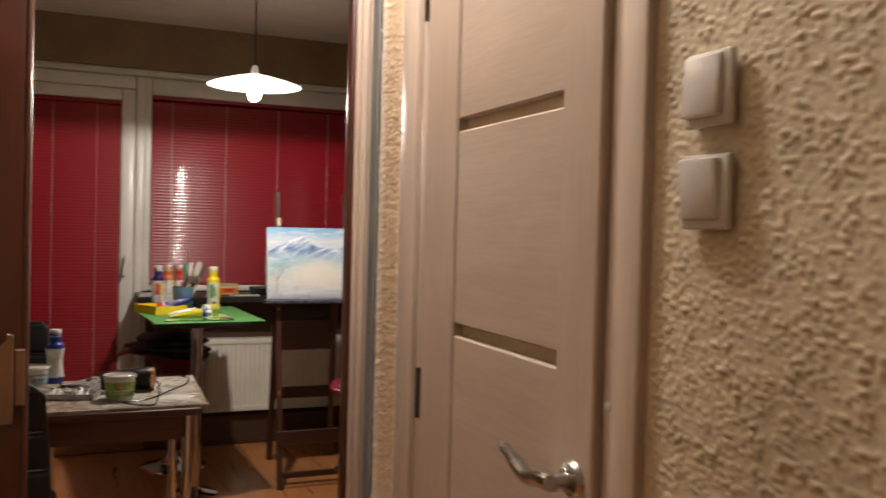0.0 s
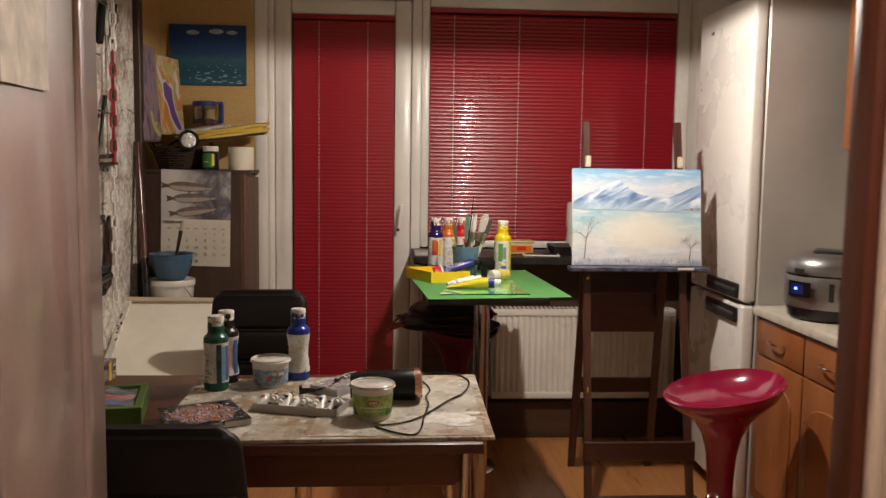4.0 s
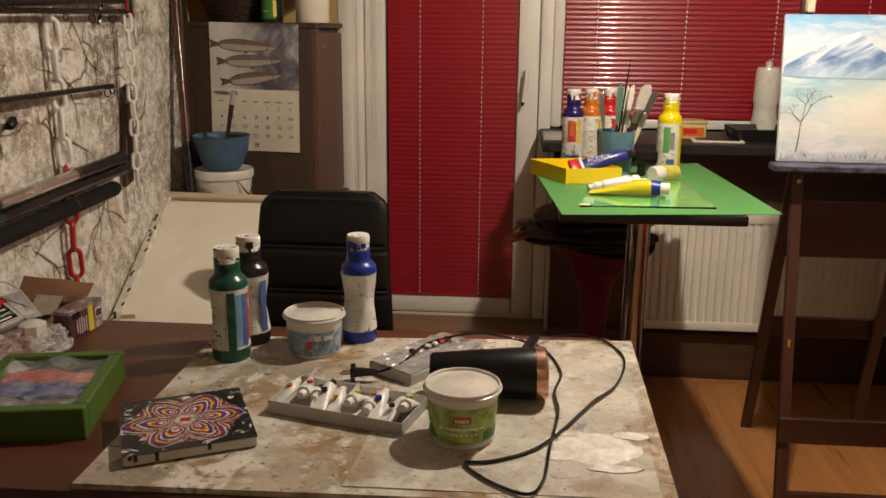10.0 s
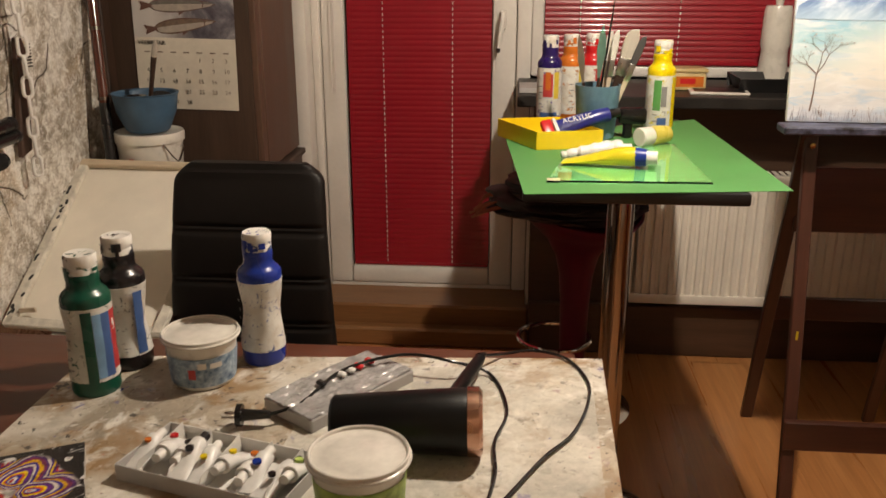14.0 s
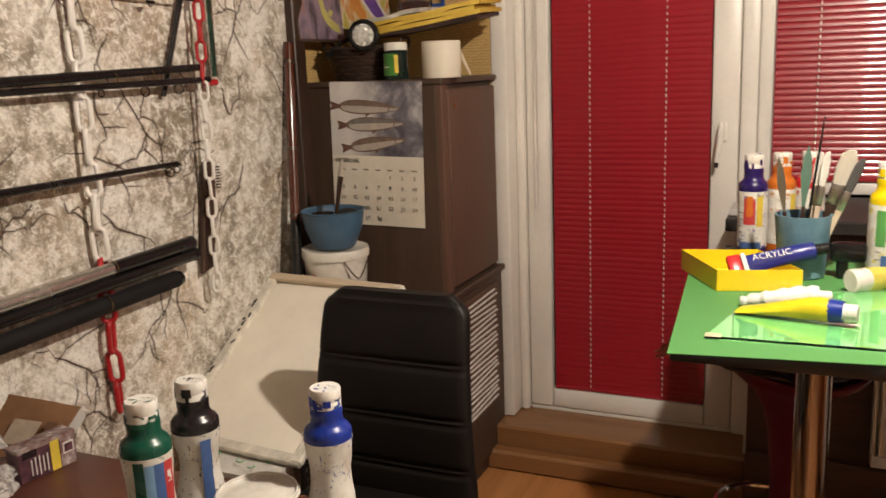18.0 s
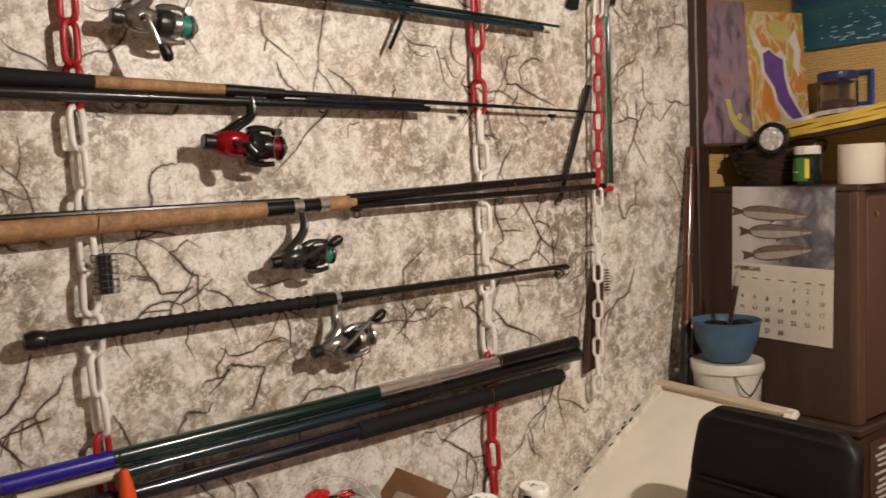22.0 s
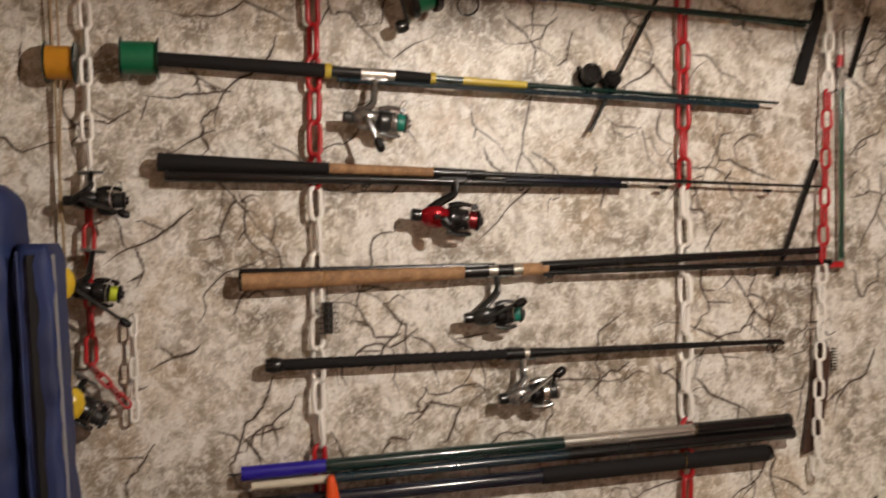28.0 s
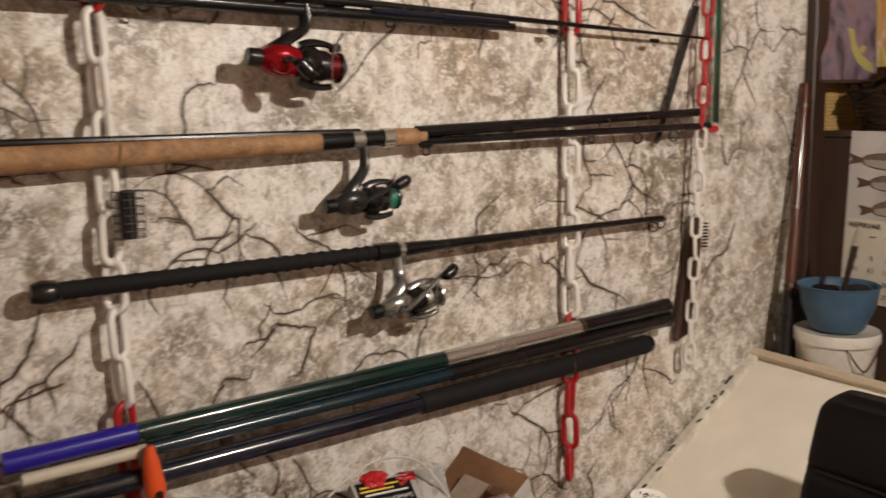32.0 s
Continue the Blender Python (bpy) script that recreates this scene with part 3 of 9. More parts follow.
def hall_door():
    """The closed beige door in the hallway's right wall, seen from its face."""
    casing = thing("door_1", "closed beige wood-grain interior door with grey glass strips and casing", "door", (HX, 0, 0), kind="structure")
    y0, y1 = 0.972, 1.595          # the leaf, handle side to hinge side
    for name, a, b, z0, z1, d in (("casing", 0.885, 0.938, 0, 2.16, 0.016), ("casing", 1.668, 1.755, 0, 2.16, 0.016), ("casing_bead", 1.650, 1.667, 0, 2.16, 0.021), ("jamb", 0.938, 0.968, 0, 2.09, 0.008), ("jamb", 1.600, 1.649, 0, 2.09, 0.010)):
        part(name, box((d + 0.02, b - a, z1 - z0), (-d / 2 + 0.01, (a + b) / 2, (z0 + z1) / 2), 0.004, seg=2), M["casing"], casing)
    part("head_casing", box((0.034, 0.85, 0.07), (-0.005, 1.31, 2.125), 0.004), M["casing"], casing)
    leaf = part("leaf", box((0.012, y1 - y0, 2.06), (0.012, (y0 + y1) / 2, 1.035), 0.001), M["casing"], casing)
    part("stile", box((0.03, 0.10, 2.06), (-0.005, y0 + 0.05, 1.035), 0.003), M["casing"], leaf)
    part("stile", box((0.03, 0.150, 2.06), (-0.005, y1 - 0.075, 1.035), 0.003), M["casing"], leaf)
    grooves = [0.18, 0.55, 0.917, 1.287, 1.656, 2.03]
    for a, b in zip(grooves, grooves[1:]):
        part("panel", box((0.026, y1 - y0 - 0.250, b - a - 0.022), (-0.003, (y0 + y1) / 2 - 0.025, (a + b) / 2), 0.003), M["door_face"], leaf)
    for g in grooves[1:-1]:
        part("glass_strip", box((0.006, y1 - y0 - 0.250, 0.022), (0.012, (y0 + y1) / 2 - 0.025, g), 0.0), M["strip_glass"], leaf, "frosted grey glass strip")
    for z in (0.28, 1.14, 1.93):
        part("hinge", lathe([(0, -0.05), (0.007, -0.05), (0.007, 0.05), (0, 0.05)], 12, m=pose(-0.014, 1.617, z)), M["dark_metal"], casing, "dark metal hinge")
    h = 1.135
    rose = part("handle", lathe([(0, 0), (0.024, 0), (0.026, 0.004), (0.022, 0.010), (0.010, 0.012), (0.009, 0.045), (0, 0.045)], 24, m=pose(-0.02, 1.012, h, 0, -90, 0)), M["steel"], leaf, "brushed steel lever handle with a wave")
    pts = curve_pts([(-0.060, 1.004, h), (-0.062, 1.032, h - 0.003), (-0.060, 1.072, h - 0.011), (-0.058, 1.112, h + 0.002), (-0.056, 1.147, h + 0.011)], 6)
    part("lever", tube(pts, [0.010 + 0.0015 * math.sin(k * 0.5) for k in range(len(pts))], 10, flat=1.5), M["steel"], rose)
    part("latch_plate", lathe([(0, 0), (0.006, 0), (0.006, 0.002), (0, 0.003)], 16, m=pose(-0.012, 0.950, 1.245, 0, -90, 0)), M["switch_plastic"], casing)


M["switch_plastic"] = plain("greyed_white_plastic", (0.54, 0.50, 0.47), 0.2, vary=0.04, relief=0)
M["strip_glass"] = plain("frosted_grey_glass", (0.44, 0.45, 0.41), 0.2, vary=0.05, relief=0)
M["dark_metal"] = plain("dark_bronze_metal", (0.10, 0.075, 0.055), 0.35, 0.9)
hall_door()


def light_switch(z, tilt):
    sw = thing("light_switch", "white plastic rocker light switch on rough plaster", "light switch", (HX - 0.005, 0.775, z), group="hallway switches")
    part("frame", box((0.010, 0.076, 0.082), (-0.005, 0, 0), 0.004, seg=2), M["switch_plastic"], sw)
    part("rocker", box((0.014, 0.060, 0.068), (-0.011, 0.003, 0.003), 0.004, seg=2, m=pose(0, 0, 0, 0, tilt, 0)), M["switch_plastic"], sw)
    return sw


light_switch(1.628, 4)
light_switch(1.516, -5)


def doorway():
    frame_ = thing("door_2", "red-brown varnished kitchen doorway frame", "door frame", (0, 0, 0), kind="structure")
    part("jamb", box((0.056, 0.040, 2.08), (0.796, 2.036, 1.04), 0.006, seg=2), M["brown_frame"], frame_)
    part("jamb", box((0.10, 0.17, 2.08), (-0.012, 1.955, 1.04), 0.006, seg=2), M["brown_frame"], frame_)
    part("head", box((0.9, 0.15, 0.06), (0.42, 2.065, 2.09), 0.005), M["brown_frame"], frame_)
    # folded fluted boards of the sliding door beside the opening, with a bead on each edge
    for x0, x1, d in ((-0.010, 0.089, 0.0), (-0.062, -0.0225, 0.004), (-0.172, -0.070, 0.0), (-0.222, -0.180, 0.004), (-0.340, -0.230, 0.0), (-0.47, -0.348, 0.004)):
        board = part("board", box((x1 - x0, 0.030, 2.14), ((x0 + x1) / 2, 1.837 + d, 1.07), 0.005, seg=2), M["brown_frame"], frame_)
        for bx in ((x0 + 0.028, x1 - 0.006) if x1 - x0 > 0.08 else (x1 - 0.006,)):
            part("bead", tube([(bx, 1.8225 + d, 0.0), (bx, 1.8225 + d, 2.14)], 0.0048, 10), M["brown_frame"], board)
    part("backing_board", box((0.46, 0.008, 2.14), (-0.24, 1.862, 1.07), 0), M["dark_wood"], frame_)
    plate = prism([(-0.014, -0.078), (-0.009, -0.086), (0.014, -0.086), (0.014, 0.083), (0.002, 0.086), (0.0, 0.070), (-0.014, 0.058)], -0.007, pose(0.050, 1.818, 1.165), bev=0.0015)
    part("lock_plate", plate, M["brown_plate"], frame_, "brown catch plate")
    part("lock_plate_ear", box((0.019, 0.009, 0.108), (0.0745, 1.8165, 1.167), 0.003), M["brown_plate"], frame_)
    part("roller_pin", lathe([(0, 0), (0.004, 0), (0.004, 0.008), (0, 0.010)], 12, m=pose(-0.014, 1.832, 1.504, 90, 0, 0)), M["chrome"], frame_)
    # moulded pale casing against the plaster
    c = thing("trim_doorway", "pale moulded casing beside the kitchen doorway", "trim", (0, 0, 0), kind="structure")
    part("moulding", box((0.014, 0.014, 2.12), (0.784, 2.008, 1.06), 0.005, seg=3), M["casing"], c)
    part("moulding", box((0.020, 0.020, 2.12), (0.800, 2.004, 1.06), 0.007, seg=3), M["casing"], c)
    part("moulding", box((0.012, 0.014, 2.12), (0.815, 2.002, 1.06), 0.004, seg=2), M["casing"], c)
    part("moulding", box((0.010, 0.052, 2.12), (0.816, 1.968, 1.06), 0.004), M["grey_seal"], c, "grey edge seal")


M["brown_plate"] = plain("brown_lacquered_plate", (0.16, 0.075, 0.035), 0.35, vary=0.1)
M["grey_seal"] = plain("grey_seal", (0.17, 0.16, 0.15), 0.6)
doorway()


def open_leaf():
    """The kitchen door, pushed open past a right angle, with papers taped on it."""
    d = thing("open_door", "open kitchen door painted glossy off-white with papers taped on", "door", (0.035, 2.055, 0), turn=10.4)
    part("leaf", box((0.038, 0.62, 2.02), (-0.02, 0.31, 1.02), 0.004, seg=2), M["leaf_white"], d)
    part("paper", sheet([(0.003, 0.015, 1.527), (0.003, 0.219, 1.534), (0.003, 0.224, 1.83), (0.003, 0.02, 1.82)], 0.0006, 6, 0.003), M["paper"], d, "child's drawing on white paper, toned down for weak light")
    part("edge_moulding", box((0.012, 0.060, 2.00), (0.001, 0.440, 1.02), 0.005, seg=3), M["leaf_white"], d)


# white paper with grey drawing, darkened further for the weak light on the door
M["paper"] = plain("dimmed_white_paper", (0.56, 0.52, 0.46), 0.8, vary=0.22, wear=14)
M["tape"] = plain("yellowed_tape", (0.58, 0.52, 0.36), 0.4, vary=0.15)
open_leaf()


def ceiling_lamp(name, place, label, drop):
    c = thing(name, label, "ceiling lamp", place)
    part("base", lathe([(0, 0.0), (0.055, 0.0), (0.05, -0.03), (0, -0.035)], 28), M["white_plastic"], c)
    part("cable", tube([(0, 0, -0.03), (0, 0, -drop + 0.10)], 0.004, 8), M["white_plastic"], c)
    part("socket", lathe([(0, -drop + 0.12), (0.020, -drop + 0.115), (0.022, -drop + 0.075), (0, -drop + 0.075)], 20), M["white_plastic"], c)
    return c


ceiling_lamp("hallway_lamp", (0.50, 1.52, CZ), "bare hallway bulb holder on a short cable", 0.16)

# ---- window wall ----
def pvc_bar(name, lo, hi, parent, bev=0.008):
    c = [(a + b) / 2 for a, b in zip(lo, hi)]
    return part(name, box([b - a for a, b in zip(lo, hi)], c, bev, seg=2), M["pvc"], parent)


def blind(parent, x0, x1, z0, z1, cords, y, tilt):
    """Closed aluminium slats with ladder cords."""
    pitch, w = 0.0205, 0.0262
    me = bpy.data.meshes.new("slat")
    bm = bmesh.new()
    rows = []
    for k in range(7):
        u = k / 6 - 0.5
        bow = 0.0020 * (1 - 4 * u * u)
        rows.append([bm.verts.new((x0, -bow, u * w)), bm.verts.new((x1, -bow, u * w))])
    for a, b in zip(rows, rows[1:]):
        bm.faces.new((a[0], a[1], b[1], b[0]))
    bm.normal_update()
    bmesh.ops.solidify(bm, geom=bm.faces[:], thickness=0.0004)
    bm.to_mesh(me)
    bm.free()
    me.polygons.foreach_set("use_smooth", [True] * len(me.polygons))
    me.set_sharp_from_angle(angle=radians(30))
    me.materials.append(M["red_blind"])
    n = int((z1 - z0 - 0.03) / pitch)
    for k in range(n):
        s = part("slat", me, None, parent, place=pose(0, y, z0 + 0.022 + k * pitch, tilt - (5 if z0 + k * pitch < 0.74 else 0) + 0.12 * math.sin(k * 1.7)))
    part("head_rail", box((x1 - x0, 0.026, 0.024), ((x0 + x1) / 2, y, z1 - 0.012), 0.002), M["red_blind"], parent)
    part("bottom_rail", box((x1 - x0, 0.022, 0.012), ((x0 + x1) / 2, y, z0 + 0.006), 0.003), M["red_blind"], parent)
    for cx in cords:
        bm = bmesh.new()
        for k in range(n):
            z = z0 + 0.022 + k * pitch
            box((0.0035, 0.0012, 0.0105), (cx, y - 0.0118, z), 0, bm)
        part("ladder_cord", bm, M["cord"], parent)


def window_wall():
    y0, y1 = 6.055, 6.135
    d = thing("door_3", "white plastic balcony door with handle and closed red blind", "balcony door", (0, 0, 0), kind="structure")
    pvc_bar("frame", (-0.335, 5.95, 0.15), (-0.275, y1, 2.46), d)
    pvc_bar("frame", (-0.275, 6.03, 0.15), (-0.245, y1, 2.42), d)
    pvc_bar("sash", (-0.243, y0 - 0.005, 0.165), (-0.155, y1, 2.335), d, 0.012)
    pvc_bar("sash", (0.40, y0 - 0.005, 0.165), (0.490, y1, 2.335), d, 0.012)
    pvc_bar("sash", (-0.155, y0 - 0.004, 0.165), (0.40, y1, 0.240), d, 0.012)
    pvc_bar("sash", (-0.155, y0 - 0.004, 2.255), (0.40, y1, 2.335), d, 0.012)
    pvc_bar("frame", (-0.243, y0 + 0.004, 0.148), (0.49, y1, 0.164), d, 0.003)
    part("pane", box((0.56, 0.008, 2.02), (0.12, 6.108, 1.25), 0), M["window_glass"], d)
    b = thing("red_blind", "closed dark red aluminium blind on the balcony door", "blind", (0, 0, 0), group="red blinds")
    blind(b, -0.145, 0.397, 0.242, 2.252, (-0.008, 0.253), 6.064, -8)
    # handle
    h = part("handle", box((0.026, 0.012, 0.065), (0.440, y0 - 0.011, 1.21), 0.005, seg=2), M["pvc"], d)
    part("lever", tube([(0.44, y0 - 0.02, 1.235), (0.44, y0 - 0.052, 1.235), (0.438, y0 - 0.055, 1.21), (0.425, y0 - 0.05, 1.11)], [0.008, 0.009, 0.010, 0.007], 10), M["pvc"], h)
    part("lever_tip", tube([(0.4255, y0 - 0.0505, 1.112), (0.424, y0 - 0.05, 1.096)], [0.0075, 0.006], 10), M["black_plastic"], h)
    part("cord_loop", tube(curve_pts([(-0.20, y0 - 0.02, 2.2), (-0.202, y0 - 0.02, 1.6), (-0.205, y0 - 0.02, 1.0), (-0.198, y0 - 0.02, 0.96), (-0.190, y0 - 0.02, 1.0), (-0.192, y0 - 0.02, 1.6), (-0.19, y0 - 0.02, 2.2)], 5), 0.0012, 5), M["cord"], d)
    for z in (0.27, 2.1):
        part("hinge", lathe([(0, -0.045), (0.009, -0.045), (0.009, 0.045), (0, 0.045)], 12, m=pose(-0.252, y0 - 0.012, z)), M["pvc"], d)
    w = thing("window_1", "white plastic kitchen window with closed red blind", "window", (0, 0, 0), kind="structure")
    pvc_bar("frame", (0.492, y0 - 0.012, 0.15), (0.545, y1, 2.42), w)
    pvc_bar("frame", (0.545, y0, 1.004), (0.590, y1, 2.42), w, 0.012)
    pvc_bar("frame", (1.955, y0, 1.004), (2.03, y1, 2.42), w, 0.012)
    pvc_bar("frame", (0.59, y0 + 0.004, 1.004), (1.955, y1, 1.046), w, 0.012)
    pvc_bar("frame", (0.59, y0 + 0.004, 2.305), (1.955, y1, 2.42), w, 0.012)
    pvc_bar("frame", (-0.243, y0 + 0.002, 2.337), (0.49, y1, 2.42), w, 0.01)
    part("pane", box((1.38, 0.008, 1.3), (1.27, 6.108, 1.67), 0), M["window_glass"], w)
    pvc_bar("top_box", (-0.275, 5.99, 2.422), (2.03, y1, 2.46), w)
    b = thing("red_blind", "closed dark red aluminium blind on the kitchen window", "blind", (0, 0, 0), group="red blinds")
    blind(b, 0.592, 1.948, 1.048, 2.303, (0.72, 1.075, 1.43, 1.785), 6.064, -18)
    # step, sill and the reveal under the window
    solid("door_step", (-0.335, 5.86, 0.0), (0.56, 6.14, 0.148), M["step_wood"], "varnished wooden step under the balcony door", category="step", bev=0.008)
    solid("door_step_front", (-0.335, 5.80, 0.0), (0.56, 5.858, 0.075), M["step_wood"], "lower edge of the wooden step", category="step", bev=0.01)
    solid("window_sill", (0.50, 5.60, 0.962), (2.05, 6.054, 1.0), M["sill"], "polished black granite window sill", category="window sill", bev=0.004)
    solid("reveal", (0.547, 5.90, 0.15), (0.558, 6.05, 0.96), M["pvc"], "white reveal beside the balcony door", category="trim")
    solid("baseboard", (0.56, 5.80, 0), (RX, 5.834, 0.20), M["brown_wood"], "dark brown wooden baseboard", category="baseboard", bev=0.006)


M["step_wood"] = wood("varnished_step_wood", (0.20, 0.085, 0.030), (0.32, 0.155, 0.060), 0.3, "x", 9, coat=0.2)
M["window_glass"] = glass("window_glass", (0.9, 0.95, 0.95))
window_wall()


def radiator():
    r = thing("radiator", "cream enamelled steel panel radiator under the sill", "radiator", (0.92, 5.745, 0.232))
    L, H = 0.98, 0.48
    bm, n = bmesh.new(), 30
    # pressed front with vertical channels
    xs, ys = [], []
    for k in range(n):
        a = 0.02 + (L - 0.04) * k / n
        w = (L - 0.04) / n
        for f, d in ((0.0, 0.0), (0.22, 0.0), (0.34, 0.010), (0.66, 0.010), (0.78, 0.0)):
            xs.append(a + f * w), ys.append(d)
    lo = [bm.verts.new((x, y, 0.035)) for x, y in zip(xs, ys)]
    hi = [bm.verts.new((x, y, H - 0.035)) for x, y in zip(xs, ys)]
    for k in range(len(xs) - 1):
        bm.faces.new((lo[k], lo[k + 1], hi[k + 1], hi[k]))
    part("panel", bm, M["radiator"], r, sharp=60)
    part("rim", box((L, 0.012, 0.036), (L / 2, 0.004, 0.018), 0.004, seg=2), M["radiator"], r)
    part("rim", box((L, 0.012, 0.036), (L / 2, 0.004, H - 0.018), 0.004, seg=2), M["radiator"], r)
    part("side_cover", box((0.008, 0.085, H), (0.004, 0.042, H / 2), 0.003), M["radiator"], r)
    part("side_cover", box((0.008, 0.085, H), (L - 0.004, 0.042, H / 2), 0.003), M["radiator"], r)
    part("back_panel", box((L - 0.02, 0.02, H - 0.02), (L / 2, 0.06, H / 2), 0.003), M["radiator"], r)
    grille = bmesh.new()
    for k in range(40):
        box((0.014, 0.060, 0.003), (0.03 + k * (L - 0.06) / 39, 0.045, H + 0.001), 0, grille)
    part("top_grille", grille, M["radiator"], r)


radiator()

# ---- pendant lamp ----
def pendant():
    p = thing("pendant_lamp", "white flat glass pendant lamp with a lit bulb", "pendant lamp", LAMP)
    shade = [(0.030, 0.045), (0.055, 0.040), (0.10, 0.030), (0.17, 0.010), (0.225, -0.010), (0.228, -0.013), (0.17, 0.006), (0.10, 0.022), (0.05, 0.034), (0.030, 0.038)]
    part("shade", lathe(shade, 48), M["shade"], p, "flat white glass shade")
    part("socket", lathe([(0, 0.09), (0.014, 0.088), (0.020, 0.06), (0.028, 0.045), (0.026, 0.0), (0, 0.0)], 20), M["white_plastic"], p)
    b = part("bulb", lathe([(0.010, 0.0), (0.016, -0.012), (0.030, -0.040), (0.033, -0.055), (0.028, -0.075), (0.012, -0.088), (0, -0.09)], 24), M["bulb"], p, "glowing warm bulb")
    b.visible_shadow = False
    part("cable", tube([(0, 0, 0.085), (0, 0, CZ - LAMP.z - 0.03)], 0.004, 8), M["black_plastic"], p)
    part("ceiling_rose", lathe([(0, 0), (0.045, 0), (0.04, -0.03), (0.006, -0.05), (0, -0.05)], 24, m=Matrix.Translation((0, 0, CZ - LAMP.z))), M["white_plastic"], p)


pendant()

# ---- desk and its board ----
def desk():
    d = thing("desk", "red-mahogany desk against the stone wall with chrome legs", "desk", (0, 0, 0))
    part("top", box((1.40, 0.74, 0.028), (-0.082, 3.835, 0.731), 0.004, seg=2), M["desk_wood"], d)
    part("apron", box((1.30, 0.020, 0.10), (-0.10, 3.52, 0.667), 0.002), M["desk_wood"], d)
    part("apron", box((1.30, 0.020, 0.10), (-0.10, 4.15, 0.667), 0.002), M["desk_wood"], d)
    part("side_apron", box((0.02, 0.61, 0.10), (0.55, 3.835, 0.667), 0.002), M["desk_wood"], d)
    for x, y in ((0.575, 3.56), (0.575, 4.13), (-0.72, 3.56), (-0.72, 4.13)):
        leg = part("leg", lathe([(0, 0.02), (0.019, 0.02), (0.019, 0.716), (0, 0.716)], 20, m=pose(x, y, 0)), M["chrome"], d, "chrome tube leg")
        part("foot", lathe([(0, 0.0), (0.022, 0.0), (0.024, 0.01), (0.021, 0.022), (0, 0.022)], 16, m=pose(x, y, 0)), M["black_plastic"], leg)
    b = thing("painting_board", "paint-splattered off-white hardboard lying on the desk", "board", (0, 0, 0.7455))
    part("board", sheet([(-0.238, 3.470, 0.005), (0.648, 3.492, 0.005), (0.662, 4.165, 0.005), (-0.24, 4.10, 0.005)], 0.009, 8), M["splatter"], b)
    p = thing("paper_sheet", "worn protective sheet stained with white and brown paint", "sheet", (0, 0, 0.7553))
    part("sheet", sheet([(0.160, 3.500, 0.0008), (0.625, 3.505, 0.0008), (0.640, 4.14, 0.0008), (0.20, 4.08, 0.0008)], 0.0010, 10, 0.0008), M["splatter_light"], p)
    w = thing("paint_puddle", "dried brushed-out patches of white paint on the board", "paint", (0.545, 3.655, 0.7565))
    bm = bmesh.new()
    for cx, cy, rx, ry, sd in ((0.0, 0.0, 0.078, 0.050, 1), (-0.062, -0.030, 0.034, 0.018, 2), (0.058, 0.048, 0.030, 0.016, 3), (0.02, -0.066, 0.044, 0.012, 4), (-0.05, 0.045, 0.022, 0.009, 5)):
        ring = []
        for k in range(56):
            a = k * 6.28318531 / 56
            f = 1 + 0.30 * noise.noise(Vector((1.4 * math.cos(a), 1.4 * math.sin(a), sd * 5.3))) + 0.16 * noise.noise(Vector((5 * math.cos(a), 5 * math.sin(a), sd * 3.1)))
            ring.append((cx + rx * f * math.cos(a), cy + ry * f * math.sin(a)))
        top = [bm.verts.new((cx + (x - cx) * 0.95, cy + (y - cy) * 0.95, 0.0006 + 0.0003 * sd)) for x, y in ring]
        low = [bm.verts.new((x, y, 0)) for x, y in ring]
        bm.faces.new(top)
        for k in range(56):
            bm.faces.new((low[k], low[(k + 1) % 56], top[(k + 1) % 56], top[k]))
    part("puddle", bm, M["white_paint"], w)


def splatter(name, base, amount):
    """Board with old stains, drips and splashes of paint."""
    m, t, b = nodes_of(name)
    v = coords(t)
    col = mix(t, ramp(t, noise_node(t, 5, 5, 0.6, v), [(0.3, 0.0), (0.7, 1.0)]), tuple(c * 0.52 for c in base), base)
    col = mix(t, 0.5, col, ramp(t, noise_node(t, 90, 4, 0.7, v), [(0.3, 0.55), (0.65, 1.0)]), "MULTIPLY")
    for scale, lo, hi, colour in ((3.4, 0.52, 0.62, (0.55, 0.515, 0.45)), (6, 0.50, 0.60, (0.27, 0.17, 0.085)), (9, 0.58, 0.64, (0.64, 0.61, 0.54)), (15, 0.54, 0.67, (0.68, 0.65, 0.59)), (24, 0.59, 0.68, (0.17, 0.135, 0.105)), (48, 0.61, 0.69, (0.66, 0.62, 0.55)), (13, 0.64, 0.68, (0.10, 0.085, 0.24)), (10, 0.655, 0.70, (0.20, 0.09, 0.17)), (37, 0.645, 0.66, (0.04, 0.034, 0.03)), (85, 0.645, 0.665, (0.035, 0.03, 0.035)), (60, 0.69, 0.705, (0.40, 0.10, 0.06)), (33, 0.70, 0.71, (0.03, 0.05, 0.35))):
        f = ramp(t, noise_node(t, scale, 5, 0.62, v, 0.5), [(lo + 0.02 * (1 - amount), 0.0), (hi + 0.02 * (1 - amount), amount)])
        col = mix(t, f, col, colour)
    link(t, col, b.inputs["Base Color"])
    link(t, ramp(t, noise_node(t, 14, 3, 0.5, v), [(0.35, 0.18), (0.65, 0.5)]), b.inputs["Roughness"])
    bump(t, b, noise_node(t, 40, 4, 0.6, v), 0.25, 0.0012)
    return m


M["splatter"] = splatter("splattered_board", (0.56, 0.48, 0.37), 0.92)
M["splatter_light"] = splatter("stained_sheet", (0.68, 0.64, 0.55), 0.6)
M["white_paint"] = plain("thick_white_paint", (0.74, 0.71, 0.65), 0.5, vary=0.14, wear=30, relief=0.3)
desk()


